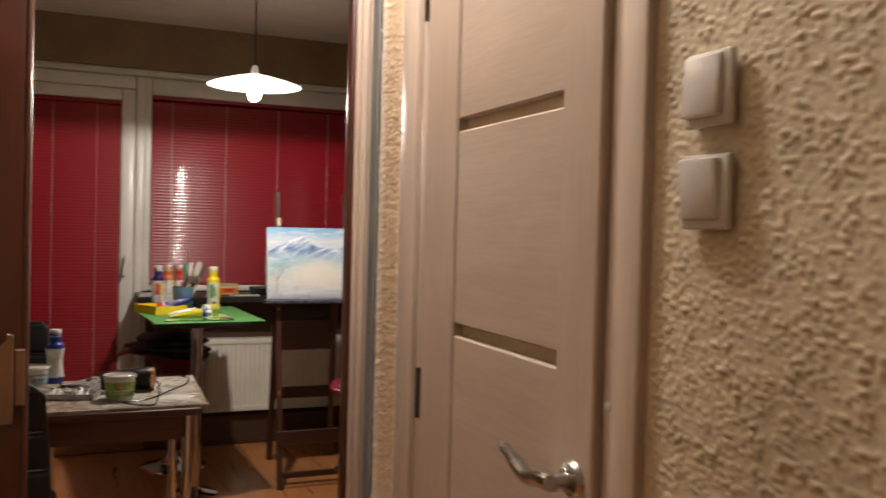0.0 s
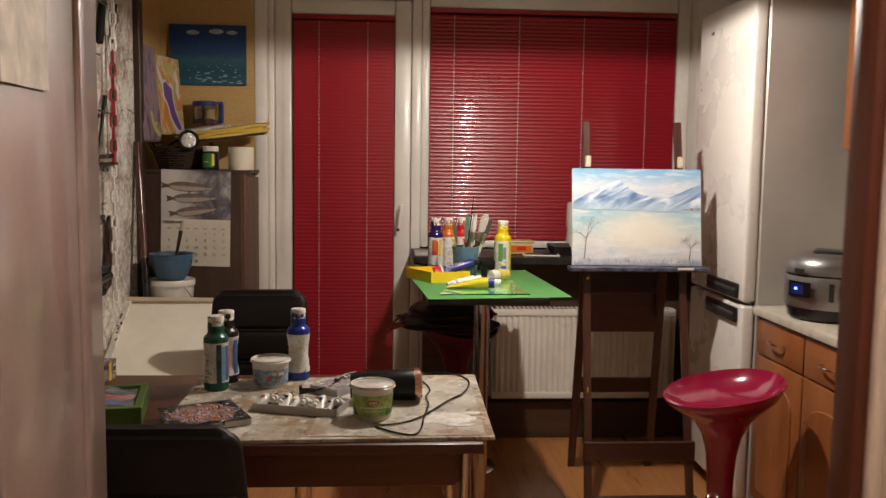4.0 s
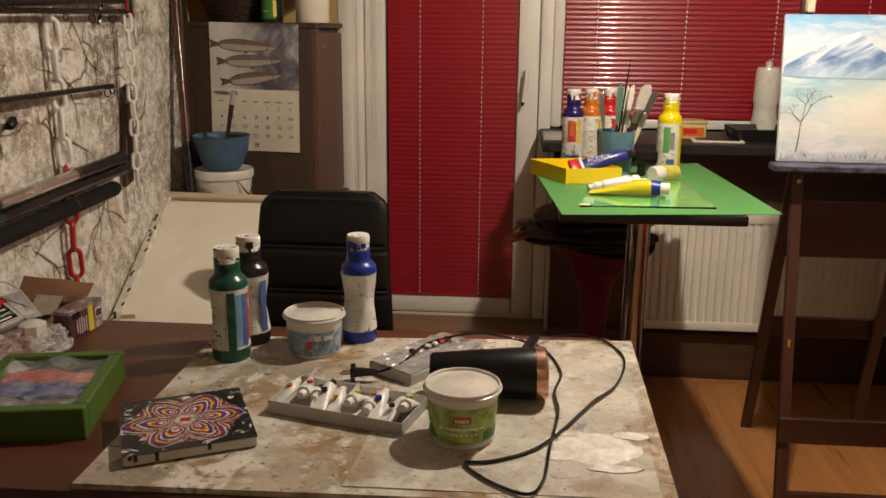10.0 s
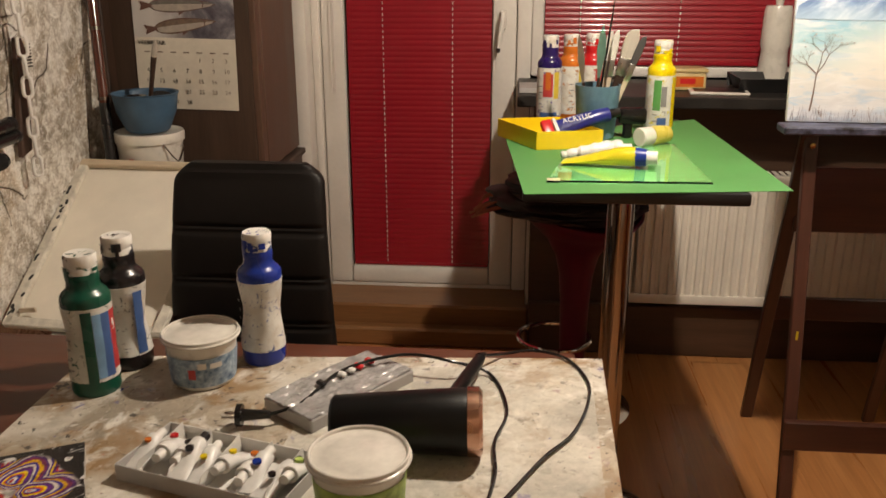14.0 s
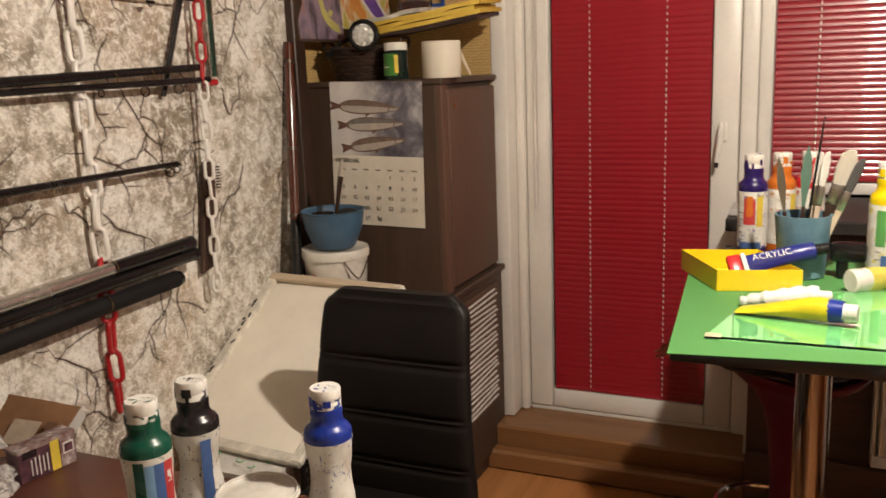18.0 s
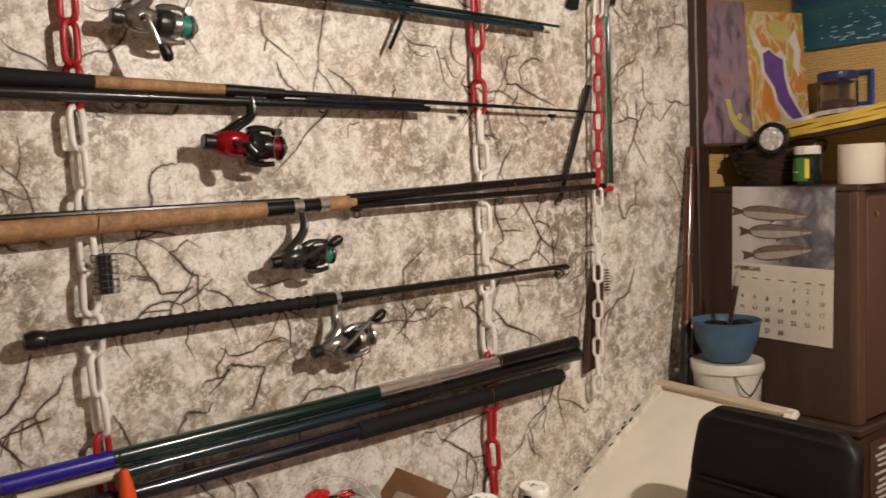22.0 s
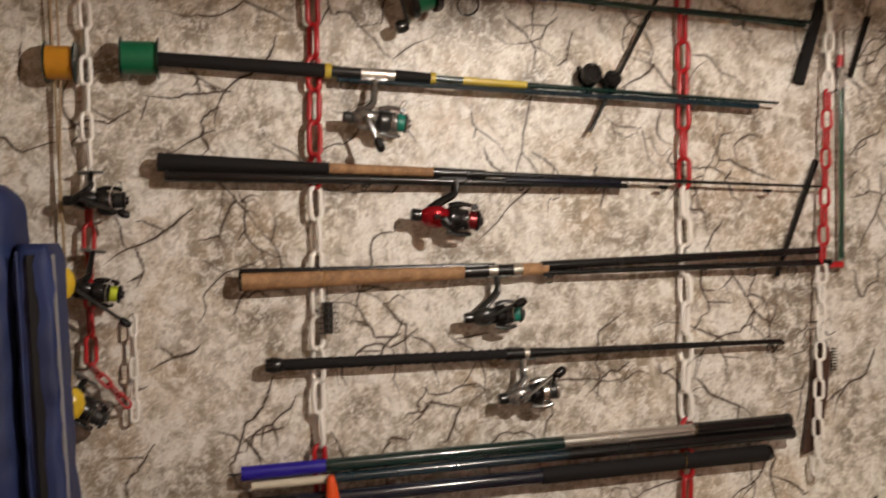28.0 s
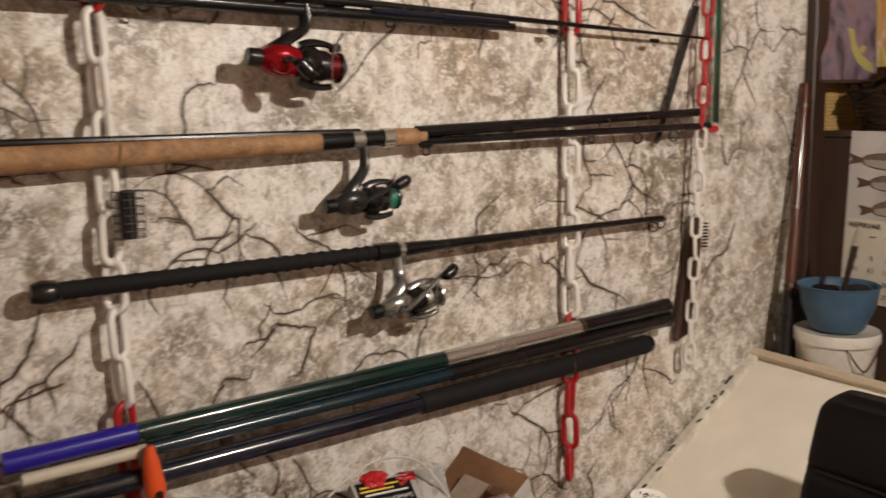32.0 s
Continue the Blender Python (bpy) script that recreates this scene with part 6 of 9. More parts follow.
def hung_bits():
    for y, z in ((3.052, 1.442), (3.066, 1.190)):
        f = thing("float", "yellow plastic fishing float on a cord", "float", (-0.705, y - 0.004, z), group="yellow floats")
        part("ball", lathe([(0, -0.034), (0.014, -0.032), (0.023, -0.020), (0.026, 0.0), (0.023, 0.018), (0.012, 0.030), (0, 0.032)], 22), M["float_yellow"], f)
        part("loop", tube([(0, 0, 0.026), (0.001, 0.003, 0.06)], 0.002, 6), M["rope"], f)
    k = thing("cord", "beige cord hanging by the reels", "cord", (-0.775, 3.02, 1.47))
    part("strand", tube(curve_pts([(0, 0.022, 0.0), (0, 0.012, 0.3), (0.003, 0.0, 0.65), (0, -0.006, 0.95)], 6), 0.0032, 6), M["rope"], k)
    part("strand", tube(curve_pts([(0.004, 0.012, 0.1), (0.004, 0.020, 0.4), (0.003, 0.012, 0.7), (0, 0.004, 0.95)], 6), 0.0026, 6), M["rope"], k)
    f = thing("feeder_cage", "small black wire feeder cage on a chain", "feeder", (-0.748, 3.605, 1.345))
    part("weight", box((0.012, 0.022, 0.074), (0, 0, 0), 0.002), M["rod_black"], f)
    for z in [-0.030 + 0.010 * q for q in range(7)]:
        part("hoop", tube([(0.016 * math.cos(a), 0.0235 * math.sin(a), z * 1.18) for a in [j * 6.28318531 / 14 for j in range(14)]], 0.0008, 4, closed=True), M["graphite"], f)
    for a in [j * 6.28318531 / 8 for j in range(8)]:
        part("wire", tube([(0.016 * math.cos(a), 0.0235 * math.sin(a), -0.036), (0.016 * math.cos(a), 0.0235 * math.sin(a), 0.036)], 0.0008, 4), M["graphite"], f)
    part("line", tube([(0, 0, 0.03), (0, -0.004, 0.12)], 0.0012, 5), M["rod_black"], f)
    o = thing("lure", "bright orange plastic lure tied to the poles", "lure", (-0.722, 3.603, 0.945))
    part("body", tube([(0, 0, 0.045), (0, 0.001, 0.02), (0.0, 0.004, -0.02), (0.0, 0.006, -0.042), (0, 0.006, -0.050)], [0.007, 0.013, 0.017, 0.014, 0.004], 14), M["float_orange"], o)
    part("eye", lathe([(0, 0), (0.007, 0), (0.006, 0.003), (0, 0.004)], 14, m=pose(0.016, 0.006, -0.030, 0, 90, 0)), M["rod_black"], o)
    part("string", tube([(0, 0, 0.045), (-0.006, -0.004, 0.08)], 0.0012, 5), M["rod_black"], o)
    # tall thin pieces by the third chain
    t = thing("float_tube", "clear plastic tube with a green float rod and red cap", "tube", (-0.770, 4.992, 1.45))
    part("tube", tube([(0, 0, 0), (0, 0.006, 0.66)], 0.009, 14), M["clear"], t)
    part("float_rod", tube([(0, 0, 0.004), (0, 0.004, 0.46)], 0.0045, 8), M["line_green"], t)
    part("cap", lathe([(0, 0.52), (0.008, 0.52), (0.008, 0.55), (0, 0.555)], 12), M["red_chain"], t)
    part("cap", box((0.02, 0.05, 0.016), (0, -0.02, -0.012), 0.004), M["red_chain"], t)

    def stick(name, a, b, r0, r1, mat_, label, cat, x=-0.782, flat=1.0):
        s = thing(name, label, cat, (x, *a))
        part("shaft", tube([(0, 0, 0), (0, b[0] - a[0], b[1] - a[1])], [r0, r1], 10, flat=flat), M[mat_], s)
        return s

    stick("net_handle", (4.872, 1.925), (5.030, 2.40), 0.016, 0.012, "foam", "black foam rod butt leaning behind the chain", "rod butt")
    stick("rod_rest", (5.033, 1.945), (5.090, 2.11), 0.007, 0.009, "rod_black", "short black rod rest", "rod rest")
    stick("rod_tip", (4.800, 1.41), (4.925, 1.72), 0.006, 0.009, "rod_black", "black rod section hung behind the chain", "rod section")
    s = stick("casting_rod", (4.263, 1.783), (4.575, 2.35), 0.0045, 0.006, "rod_black", "thin short ice rod with a black drum reel", "ice rod", -0.765)
    part("tip_ring", tube([(0, -0.004 + 0.006 * math.cos(a), -0.006 + 0.006 * math.sin(a)) for a in [j * 6.28318531 / 10 for j in range(10)]], 0.0014, 5, closed=True), M["brass"], s)
    baitcaster(s, (0.006, -0.002, 0.138), 0.80, M["rod_black"], M["rod_black"], 78)
    baitcaster(s, (0.006, 0.056, 0.126), 0.66, M["rod_black"], M["rod_black"], 62)
    k = thing("knife_sheath", "brown leather knife sheath with a coiled end", "knife sheath", (-0.782, 4.90, 0.93))
    part("sheath", prism([(-0.028, 0.0), (0.022, 0.012), (0.050, 0.16), (0.060, 0.27), (0.046, 0.305), (0.024, 0.30), (0.012, 0.24), (-0.006, 0.13)], 0.016, pose(0.010, 0, 0, 0, 0, 90), bev=0.003), M["sheath"], k)
    for q in range(8):
        part("coil", tube([(0.012 + 0.004 * math.cos(a), 0.066 + 0.009 * math.sin(a), 0.225 + q * 0.008) for a in [j * 6.28318531 / 10 for j in range(10)]], 0.0016, 5, closed=True), M["rod_black"], k)
    p = thing("fishing_pole", "long brown lacquered fishing pole leaning in the corner", "fishing pole", (-0.62, 5.035, 0.0))
    d = Vector((-0.169, 0.350, 1.545))
    part("lower_section", tube([(0, 0, 0), tuple(d * 0.655)], 0.0155, 16), M["rod_black"], p)
    part("upper_section", tube([tuple(d * 0.655), tuple(d)], [0.0150, 0.0165], 16), M["brown_pole"], p, "brown lacquered section")
    for q in (0.66, 0.79, 0.96):
        part("ring", tube([tuple(d * q), tuple(d * (q + 0.006))], 0.0172, 16), M["dark_metal"], p)


hung_bits()


def rod_bag():
    b = thing("rod_bag", "navy blue nylon rod bag with black zips standing by the desk", "rod bag", (-0.52, 2.697, 0.0), 0)

    def wall(a, z, seed):
        fold = noise.noise(Vector((math.cos(a) * 1.5 + seed, math.sin(a) * 1.5, z * 16))) * 0.5 + noise.noise(Vector((math.cos(a) * 3 + seed, math.sin(a) * 3, z * 42))) * 0.25
        return 0.012 * fold

    def lobe(y0, y1, low, top, depth, x, seed):
        """One pocket: a soft upright box, y0 to y1 at the top, leaning out by low at the floor."""
        bm, rings, n, q = bmesh.new(), [], 110, 44
        for k in range(n + 1):
            z = 0.02 + (top - 0.02) * k / n
            cap = 1 - 0.22 * max(0, (z - top + 0.045) / 0.045) ** 2
            ring = []
            for j in range(q):
                a = 6.28318531 * j / q
                ca, sa = math.cos(a), math.sin(a)
                w = wall(a, z, seed)
                ring.append(bm.verts.new((x + cap * (depth / 2 + w) * math.copysign(abs(ca) ** 0.5, ca), (y0 + y1) / 2 + low * (1 - z / top) + cap * ((y1 - y0) / 2 + w) * math.copysign(abs(sa) ** 0.42, sa), z)))
            rings.append(ring)
        for p, r in zip(rings, rings[1:]):
            for j in range(q):
                bm.faces.new((p[j], p[(j + 1) % q], r[(j + 1) % q], r[j]))
        bm.faces.new(rings[0][::-1])
        bm.faces.new(rings[-1])
        return bm

    def band(y, low, top, x, wide, high):
        return tube([(x, y + low * (1 - z / top), z) for z in [0.04 + (top - 0.05) * k / 20 for k in range(21)]], wide / 2 * min(high, 1), 10, flat=1 / min(high, 1))

    one = part("main_pocket", lobe(0.02, 0.315, 0.03, 1.635, 0.20, 0.0, 1.0), M["navy_cloth"], b, sharp=60)
    two = part("side_pocket", lobe(0.312, 0.384, 0.062, 1.525, 0.15, 0.022, 4.0), M["navy_cloth"], b, sharp=60)
    part("zip", band(0.262, 0.035, 1.625, 0.100, 0.034, 0.18), M["foam"], one, "wide black zip tape")
    part("zip_teeth", band(0.262, 0.035, 1.62, 0.1035, 0.008, 0.5), M["rod_black"], one)
    part("zip", band(0.350, 0.058, 1.515, 0.0965, 0.022, 0.2), M["foam"], two, "black zip tape")
    part("piping", band(0.381, 0.063, 1.515, 0.078, 0.009, 1.0), M["grey_piping"], two, "grey piping")
    part("seam", band(0.325, 0.060, 1.52, 0.0965, 0.005, 0.8), M["navy_cloth"], two)
    part("zip_pull", box((0.008, 0.018, 0.030), (0.104, 0.262, 1.622), 0.003), M["rod_black"], one)
    part("handle", tube(curve_pts([(0.0, 0.13, 1.63), (0.01, 0.15, 1.655), (0.01, 0.18, 1.655), (0.0, 0.20, 1.63)], 4), 0.006, 8, flat=0.5), M["foam"], b)


M["grey_piping"] = plain("grey_piping", (0.20, 0.20, 0.22), 0.6)
rod_bag()


# ---- paint bottles, tubs and tubes ----
def colour(name, c, rough=0.4, **k):
    if name not in M:
        M[name] = plain(name, c, rough, **k)
    return M[name]


GREEN = colour("green_paint", (0.006, 0.075, 0.045), 0.28, relief=0.03, vary=0.1)
BLACK = colour("black_paint", (0.014, 0.011, 0.012), 0.25, relief=0.03, vary=0.1)
BLUE = colour("blue_paint", (0.010, 0.032, 0.26), 0.28, relief=0.03, vary=0.1)
YELLOW = colour("yellow_paint", (0.74, 0.55, 0.005), 0.3, relief=0.02, vary=0.06)
PURPLE = colour("purple_paint", (0.022, 0.010, 0.10), 0.28, relief=0.02, vary=0.1)
ORANGE = colour("orange_paint", (0.60, 0.16, 0.02), 0.3, relief=0.02, vary=0.1)
RED = colour("red_paint", (0.55, 0.015, 0.02), 0.3, relief=0.02, vary=0.1)
CAPW = colour("stained_white_cap", (0.76, 0.74, 0.69), 0.35, vary=0.08, wear=40, second=(0.80, 0.78, 0.74))


def label_paper(name, base, smear):
    """A paint-smeared bottle label."""
    m, t, b = nodes_of(name)
    v = coords(t)
    col = mix(t, ramp(t, noise_node(t, 14, 4, 0.6, v), [(0.35, 0.0), (0.65, 1.0)]), tuple(c * 0.72 for c in base), base)
    col = mix(t, ramp(t, noise_node(t, 60, 3, 0.6, v, 1.0), [(0.60, 0.0), (0.64, 1.0)]), col, smear)
    col = mix(t, ramp(t, noise_node(t, 22, 4, 0.65, v, 0.6), [(0.50, 0.0), (0.66, 0.55)]), col, tuple(c * q for c, q in zip(base, (0.62, 0.52, 0.42))))
    col = mix(t, ramp(t, noise_node(t, 33, 3, 0.6, v, 1.5), [(0.66, 0.0), (0.69, 0.8)]), col, tuple(c * 0.3 for c in base))
    link(t, col, b.inputs["Base Color"])
    b.inputs["Roughness"].default_value = 0.45
    bump(t, b, noise_node(t, 30, 4, 0.6, v), 0.5, 0.002)
    return m


def wrap(r0, r1, z0, z1, a0, a1, seg=18, out=0.0006, rows=1):
    """A piece of label round a bottle, from angle a0 to a1."""
    bm = bmesh.new()
    grid = []
    for j in range(rows + 1):
        z, r = z0 + (z1 - z0) * j / rows, r0 + (r1 - r0) * j / rows + out
        grid.append([bm.verts.new((r * math.cos(radians(a0 + (a1 - a0) * k / seg)), r * math.sin(radians(a0 + (a1 - a0) * k / seg)), z)) for k in range(seg + 1)])
    for a, b in zip(grid, grid[1:]):
        for k in range(seg):
            bm.faces.new((a[k], a[k + 1], b[k + 1], b[k]))
    bm.normal_update()
    bmesh.ops.solidify(bm, geom=bm.faces[:], thickness=-0.0004)
    return bm


def paint_bottle(place, turn, paint, label, smear, strips, h=0.232, r=0.038, waist=0.0, group="paint bottles on the desk"):
    b = thing("paint_bottle", label, "paint bottle", place, turn, group=group)
    k = h / 0.232
    body = [(0, 0), (r * 0.94, 0), (r, 0.006), (r, 0.030), (r - waist, 0.075 * k), (r - waist * 1.3, 0.10 * k), (r - waist * 0.6, 0.130 * k), (r, 0.150 * k), (r * 1.01, 0.158 * k), (r * 0.985, 0.164 * k), (r * 0.90, 0.169 * k), (r * 0.78, 0.173 * k), (r * 0.68, 0.178 * k), (r * 0.65, 0.186 * k), (r * 0.67, 0.190 * k), (r * 0.67, 0.197 * k), (r * 0.64, 0.201 * k), (0, 0.201 * k)]

    def dented(bm, top=0.155):
        for v in bm.verts:
            z = v.co.z / k
            rr = math.hypot(v.co.x, v.co.y)
            if rr < 0.005 or z > top:
                continue
            fade = max(0.0, min(1.0, (z - 0.02) / 0.03)) * max(0.0, min(1.0, (top - z) / 0.03))
            f = 1 + fade * waist * (15 * noise.noise(Vector((v.co.x / rr * 1.4 + h, v.co.y / rr * 1.4, z * 17))) + 7 * noise.noise(Vector((v.co.x / rr * 3, v.co.y / rr * 3, z * 45))) - 5)
            v.co.x, v.co.y = v.co.x * f, v.co.y * f
        return bm

    fine = []
    for (r0, z0), (r1, z1) in zip(body, body[1:]):
        n = max(1, int(abs(z1 - z0) / 0.006)) if waist else 1
        fine += [(r0 + (r1 - r0) * q / n, z0 + (z1 - z0) * q / n) for q in range(n)]
    fine.append(body[-1])
    part("body", dented(lathe(fine, 40)), paint, b, sharp=50)
    cap = [(0, 0.196 * k), (r * 0.63, 0.196 * k), (r * 0.64, 0.198 * k), (r * 0.645, 0.210 * k), (r * 0.625, 0.2115 * k), (r * 0.65, 0.2135 * k), (r * 0.66, 0.228 * k), (r * 0.61, 0.2315 * k), (r * 0.46, 0.230 * k), (0, 0.2305 * k)]
    c = part("cap", lathe(cap, 32), label_paper(paint.name + "_cap", (0.78, 0.76, 0.71), tuple(q * 0.8 for q in smear)), b, "paint-stained white flip cap")
    drip = random.Random(int(h * 1e4 + place[1] * 100))
    for n in range(7):
        a0, z0 = drip.uniform(150, 330), drip.uniform(0.197, 0.209)
        part("paint_drip", wrap(r * 0.655, r * 0.652, z0 * k, (z0 + drip.uniform(0.004, 0.016)) * k, a0, a0 + drip.uniform(8, 34), 6, 0.0007 + 0.0001 * n), paint, c)
    for n in range(3):
        part("paint_smear", lathe([(0, 0.0007), (0.6, 0.0006), (1.0, 0.0)], 9, m=Matrix.Translation((drip.uniform(-0.4, 0.4) * r, drip.uniform(-0.4, 0.4) * r, 0.2302 * k)) @ pose(0, 0, 0, 0, 0, drip.uniform(0, 180)) @ Matrix.Diagonal((drip.uniform(0.12, 0.24) * r, 0.05 * r, 1, 1))), paint, c)

    def radius(z):
        for (r0, z0), (r1, z1) in zip(body[2:], body[3:]):
            if z0 <= z <= z1:
                return r0 + (r1 - r0) * (z - z0) / max(z1 - z0, 1e-6)
        return r

    zs = [0.026 + (0.150 * k - 0.026) * q / 22 for q in range(23)]
    skin = lathe([(radius(z) + 0.0004, z) for z in (zs[0], zs[-1])][:1] + [(radius(z) + 0.0010, z) for z in zs] + [(radius(zs[-1]) + 0.0002, zs[-1])], 40)
    part("label", dented(skin), label_paper(paint.name + "_label", (0.74, 0.72, 0.66), smear), b, "smeared pale label", sharp=60)
    for a0, a1, z0, z1, mt in strips:
        part("label_print", dented(wrap(r, r, z0, z1 * k, a0, a1, 8, 0.0014, 12)), mt, b)
    for n in range(5):
        part("label_text", dented(wrap(r, r, 0.045 + n * 0.017, 0.0475 + n * 0.017, 205, 228 - 3 * (n % 3), 4, 0.0014)), M["grey_print"], b)
    return b


M["grey_print"] = plain("grey_print", (0.25, 0.24, 0.24), 0.6)
M["blue_print"] = plain("blue_print", (0.06, 0.12, 0.30), 0.45)
M["red_print"] = plain("red_print", (0.50, 0.05, 0.05), 0.45)
M["lightblue_print"] = plain("light_blue_print", (0.20, 0.36, 0.55), 0.45)
M["yellow_print"] = plain("yellow_print", (0.70, 0.52, 0.06), 0.45)
M["green_print"] = plain("green_print", (0.10, 0.32, 0.08), 0.45)
DZ = 0.7556
paint_bottle((-0.165, 3.985, DZ), 20, GREEN, "green paint bottle with a smeared label and stained cap", (0.02, 0.10, 0.07), [(262, 285, 0.026, 0.146, GREEN), (286, 306, 0.032, 0.140, M["lightblue_print"]), (306, 330, 0.032, 0.140, M["blue_print"]), (330, 356, 0.040, 0.140, M["red_print"]), (338, 350, 0.105, 0.130, CAPW)], waist=0.003)
paint_bottle((-0.150, 4.080, DZ), 0, BLACK, "dented black paint bottle with a grey smeared label", (0.03, 0.03, 0.04), [(318, 345, 0.03, 0.14, M["blue_print"])], waist=0.0055)
paint_bottle((0.075, 4.118, DZ), -10, BLUE, "squeezed blue paint bottle with a grey smeared label", (0.05, 0.09, 0.25), [], r=0.037, waist=0.0045)

BZ = 0.9572
G2 = "paint bottles on the bar table"
paint_bottle((0.885, 5.165, BZ + 0.0006), 30, YELLOW, "yellow paint bottle with a splashed label", (0.60, 0.50, 0.05), [(225, 262, 0.03, 0.05, M["blue_print"]), (205, 235, 0.075, 0.14, M["green_print"]), (282, 318, 0.028, 0.146, YELLOW), (236, 258, 0.085, 0.125, M["grey_print"])], h=0.257, r=0.037, group=G2)
paint_bottle((0.592, 5.335, BZ - 0.002), 10, PURPLE, "purple paint bottle with an orange flower label", (0.10, 0.06, 0.25), [(230, 275, 0.085, 0.135, M["red_print"]), (240, 265, 0.105, 0.140, ORANGE), (280, 305, 0.08, 0.14, M["yellow_print"]), (215, 300, 0.024, 0.036, M["blue_print"])], h=0.258, r=0.035, group=G2)
paint_bottle((0.655, 5.395, BZ - 0.002), 60, ORANGE, "orange paint bottle behind the brushes", (0.5, 0.2, 0.05), [(250, 280, 0.08, 0.14, M["yellow_print"])], h=0.256, r=0.035, group=G2)
paint_bottle((0.722, 5.425, BZ - 0.002), 40, RED, "red paint bottle behind the brushes", (0.5, 0.05, 0.05), [(240, 280, 0.08, 0.14, M["red_print"])], h=0.256, r=0.035, group=G2)


def tub(place, turn, label, r, h, wallm, lidm, bands, group="", words=None):
    t = thing("plastic_tub", label, "plastic tub", place, turn)
    part("cup", lathe([(0, 0), (r * 0.78, 0), (r * 0.82, 0.004), (r * 0.93, h * 0.86), (r * 0.96, h * 0.88), (r * 0.96, h * 0.93), (0, h * 0.93)], 40), wallm, t)
    lid = part("lid", lathe([(r * 0.97, h * 0.895), (r * 1.035, h * 0.895), (r * 1.045, h * 0.91), (r * 1.035, h * 0.93), (r * 1.005, h * 0.94), (r * 1.0, h * 0.99), (r * 0.975, h), (r * 0.945, h * 0.985), (r * 0.93, h * 0.95), (r * 0.70, h * 0.945), (r * 0.68, h * 0.952), (0, h * 0.952)], 48), lidm, t, "clouded plastic lid")
    for a0, a1, z0, z1, mt in bands:
        f0, f1 = 0.82 + 0.11 * z0 / 0.86, 0.82 + 0.11 * z1 / 0.86
        part("label_print", wrap(r * f0, r * f1, h * z0, h * z1, a0, a1, 28 if a1 - a0 > 100 else 8, 0.001 if a1 - a0 > 300 else 0.0018), mt, t)
    return t


M["tub_white"] = plain("white_tub_plastic", (0.70, 0.67, 0.60), 0.3, vary=0.06, wear=12, relief=0.05, coat=0.2)
M["tub_clear"] = plain("milky_plastic", (0.66, 0.63, 0.57), 0.2, vary=0.08, wear=25, relief=0.1, coat=0.3)
M["lime_print"] = plain("lime_print", (0.28, 0.48, 0.04), 0.4, vary=0.25, wear=45, second=(0.50, 0.66, 0.16))
M["sky_print"] = plain("sky_print", (0.09, 0.25, 0.50), 0.4, vary=0.3, wear=75, second=(0.50, 0.62, 0.72))
M["dark_green_print"] = plain("dark_green_print", (0.05, 0.20, 0.03), 0.4, vary=0.2, wear=40)
TEXT = [(234 + 10 * k, 241 + 10 * k + (k % 3), 0.37 + 0.008 * (k % 2), 0.42, M["tub_white"]) for k in range(8)] + [(246 + 8 * k, 251 + 8 * k, 0.28, 0.315, M["tub_white"]) for k in range(7)]
HILLS = [(190 + 5 * k, 196 + 5 * k, 0.16, 0.36 - 0.05 * abs(k - 3), M["dark_green_print"]) for k in range(8)] + [(312 + 5 * k, 318 + 5 * k, 0.16, 0.32 + 0.03 * math.sin(k * 1.1), M["dark_green_print"]) for k in range(9)]
tub((0.325, 3.675, DZ + 0.001), 0, "white yoghurt tub with a lime green label and clear lid", 0.062, 0.098, M["tub_white"], M["tub_clear"], [(0, 359, 0.10, 0.74, M["lime_print"]), (0, 359, 0.05, 0.15, M["tub_clear"]), (258, 288, 0.50, 0.62, M["red_print"]), (262, 284, 0.52, 0.575, M["tub_white"])] + TEXT + HILLS)
tub((-0.004, 4.035, DZ), 20, "small white bucket tub with a blue label and lid", 0.062, 0.088, M["tub_white"], M["tub_clear"], [(0, 359, 0.08, 0.66, M["sky_print"]), (246, 258, 0.26, 0.46, M["red_print"]), (282, 302, 0.46, 0.56, M["tub_white"]), (262, 276, 0.46, 0.58, M["tub_white"])])


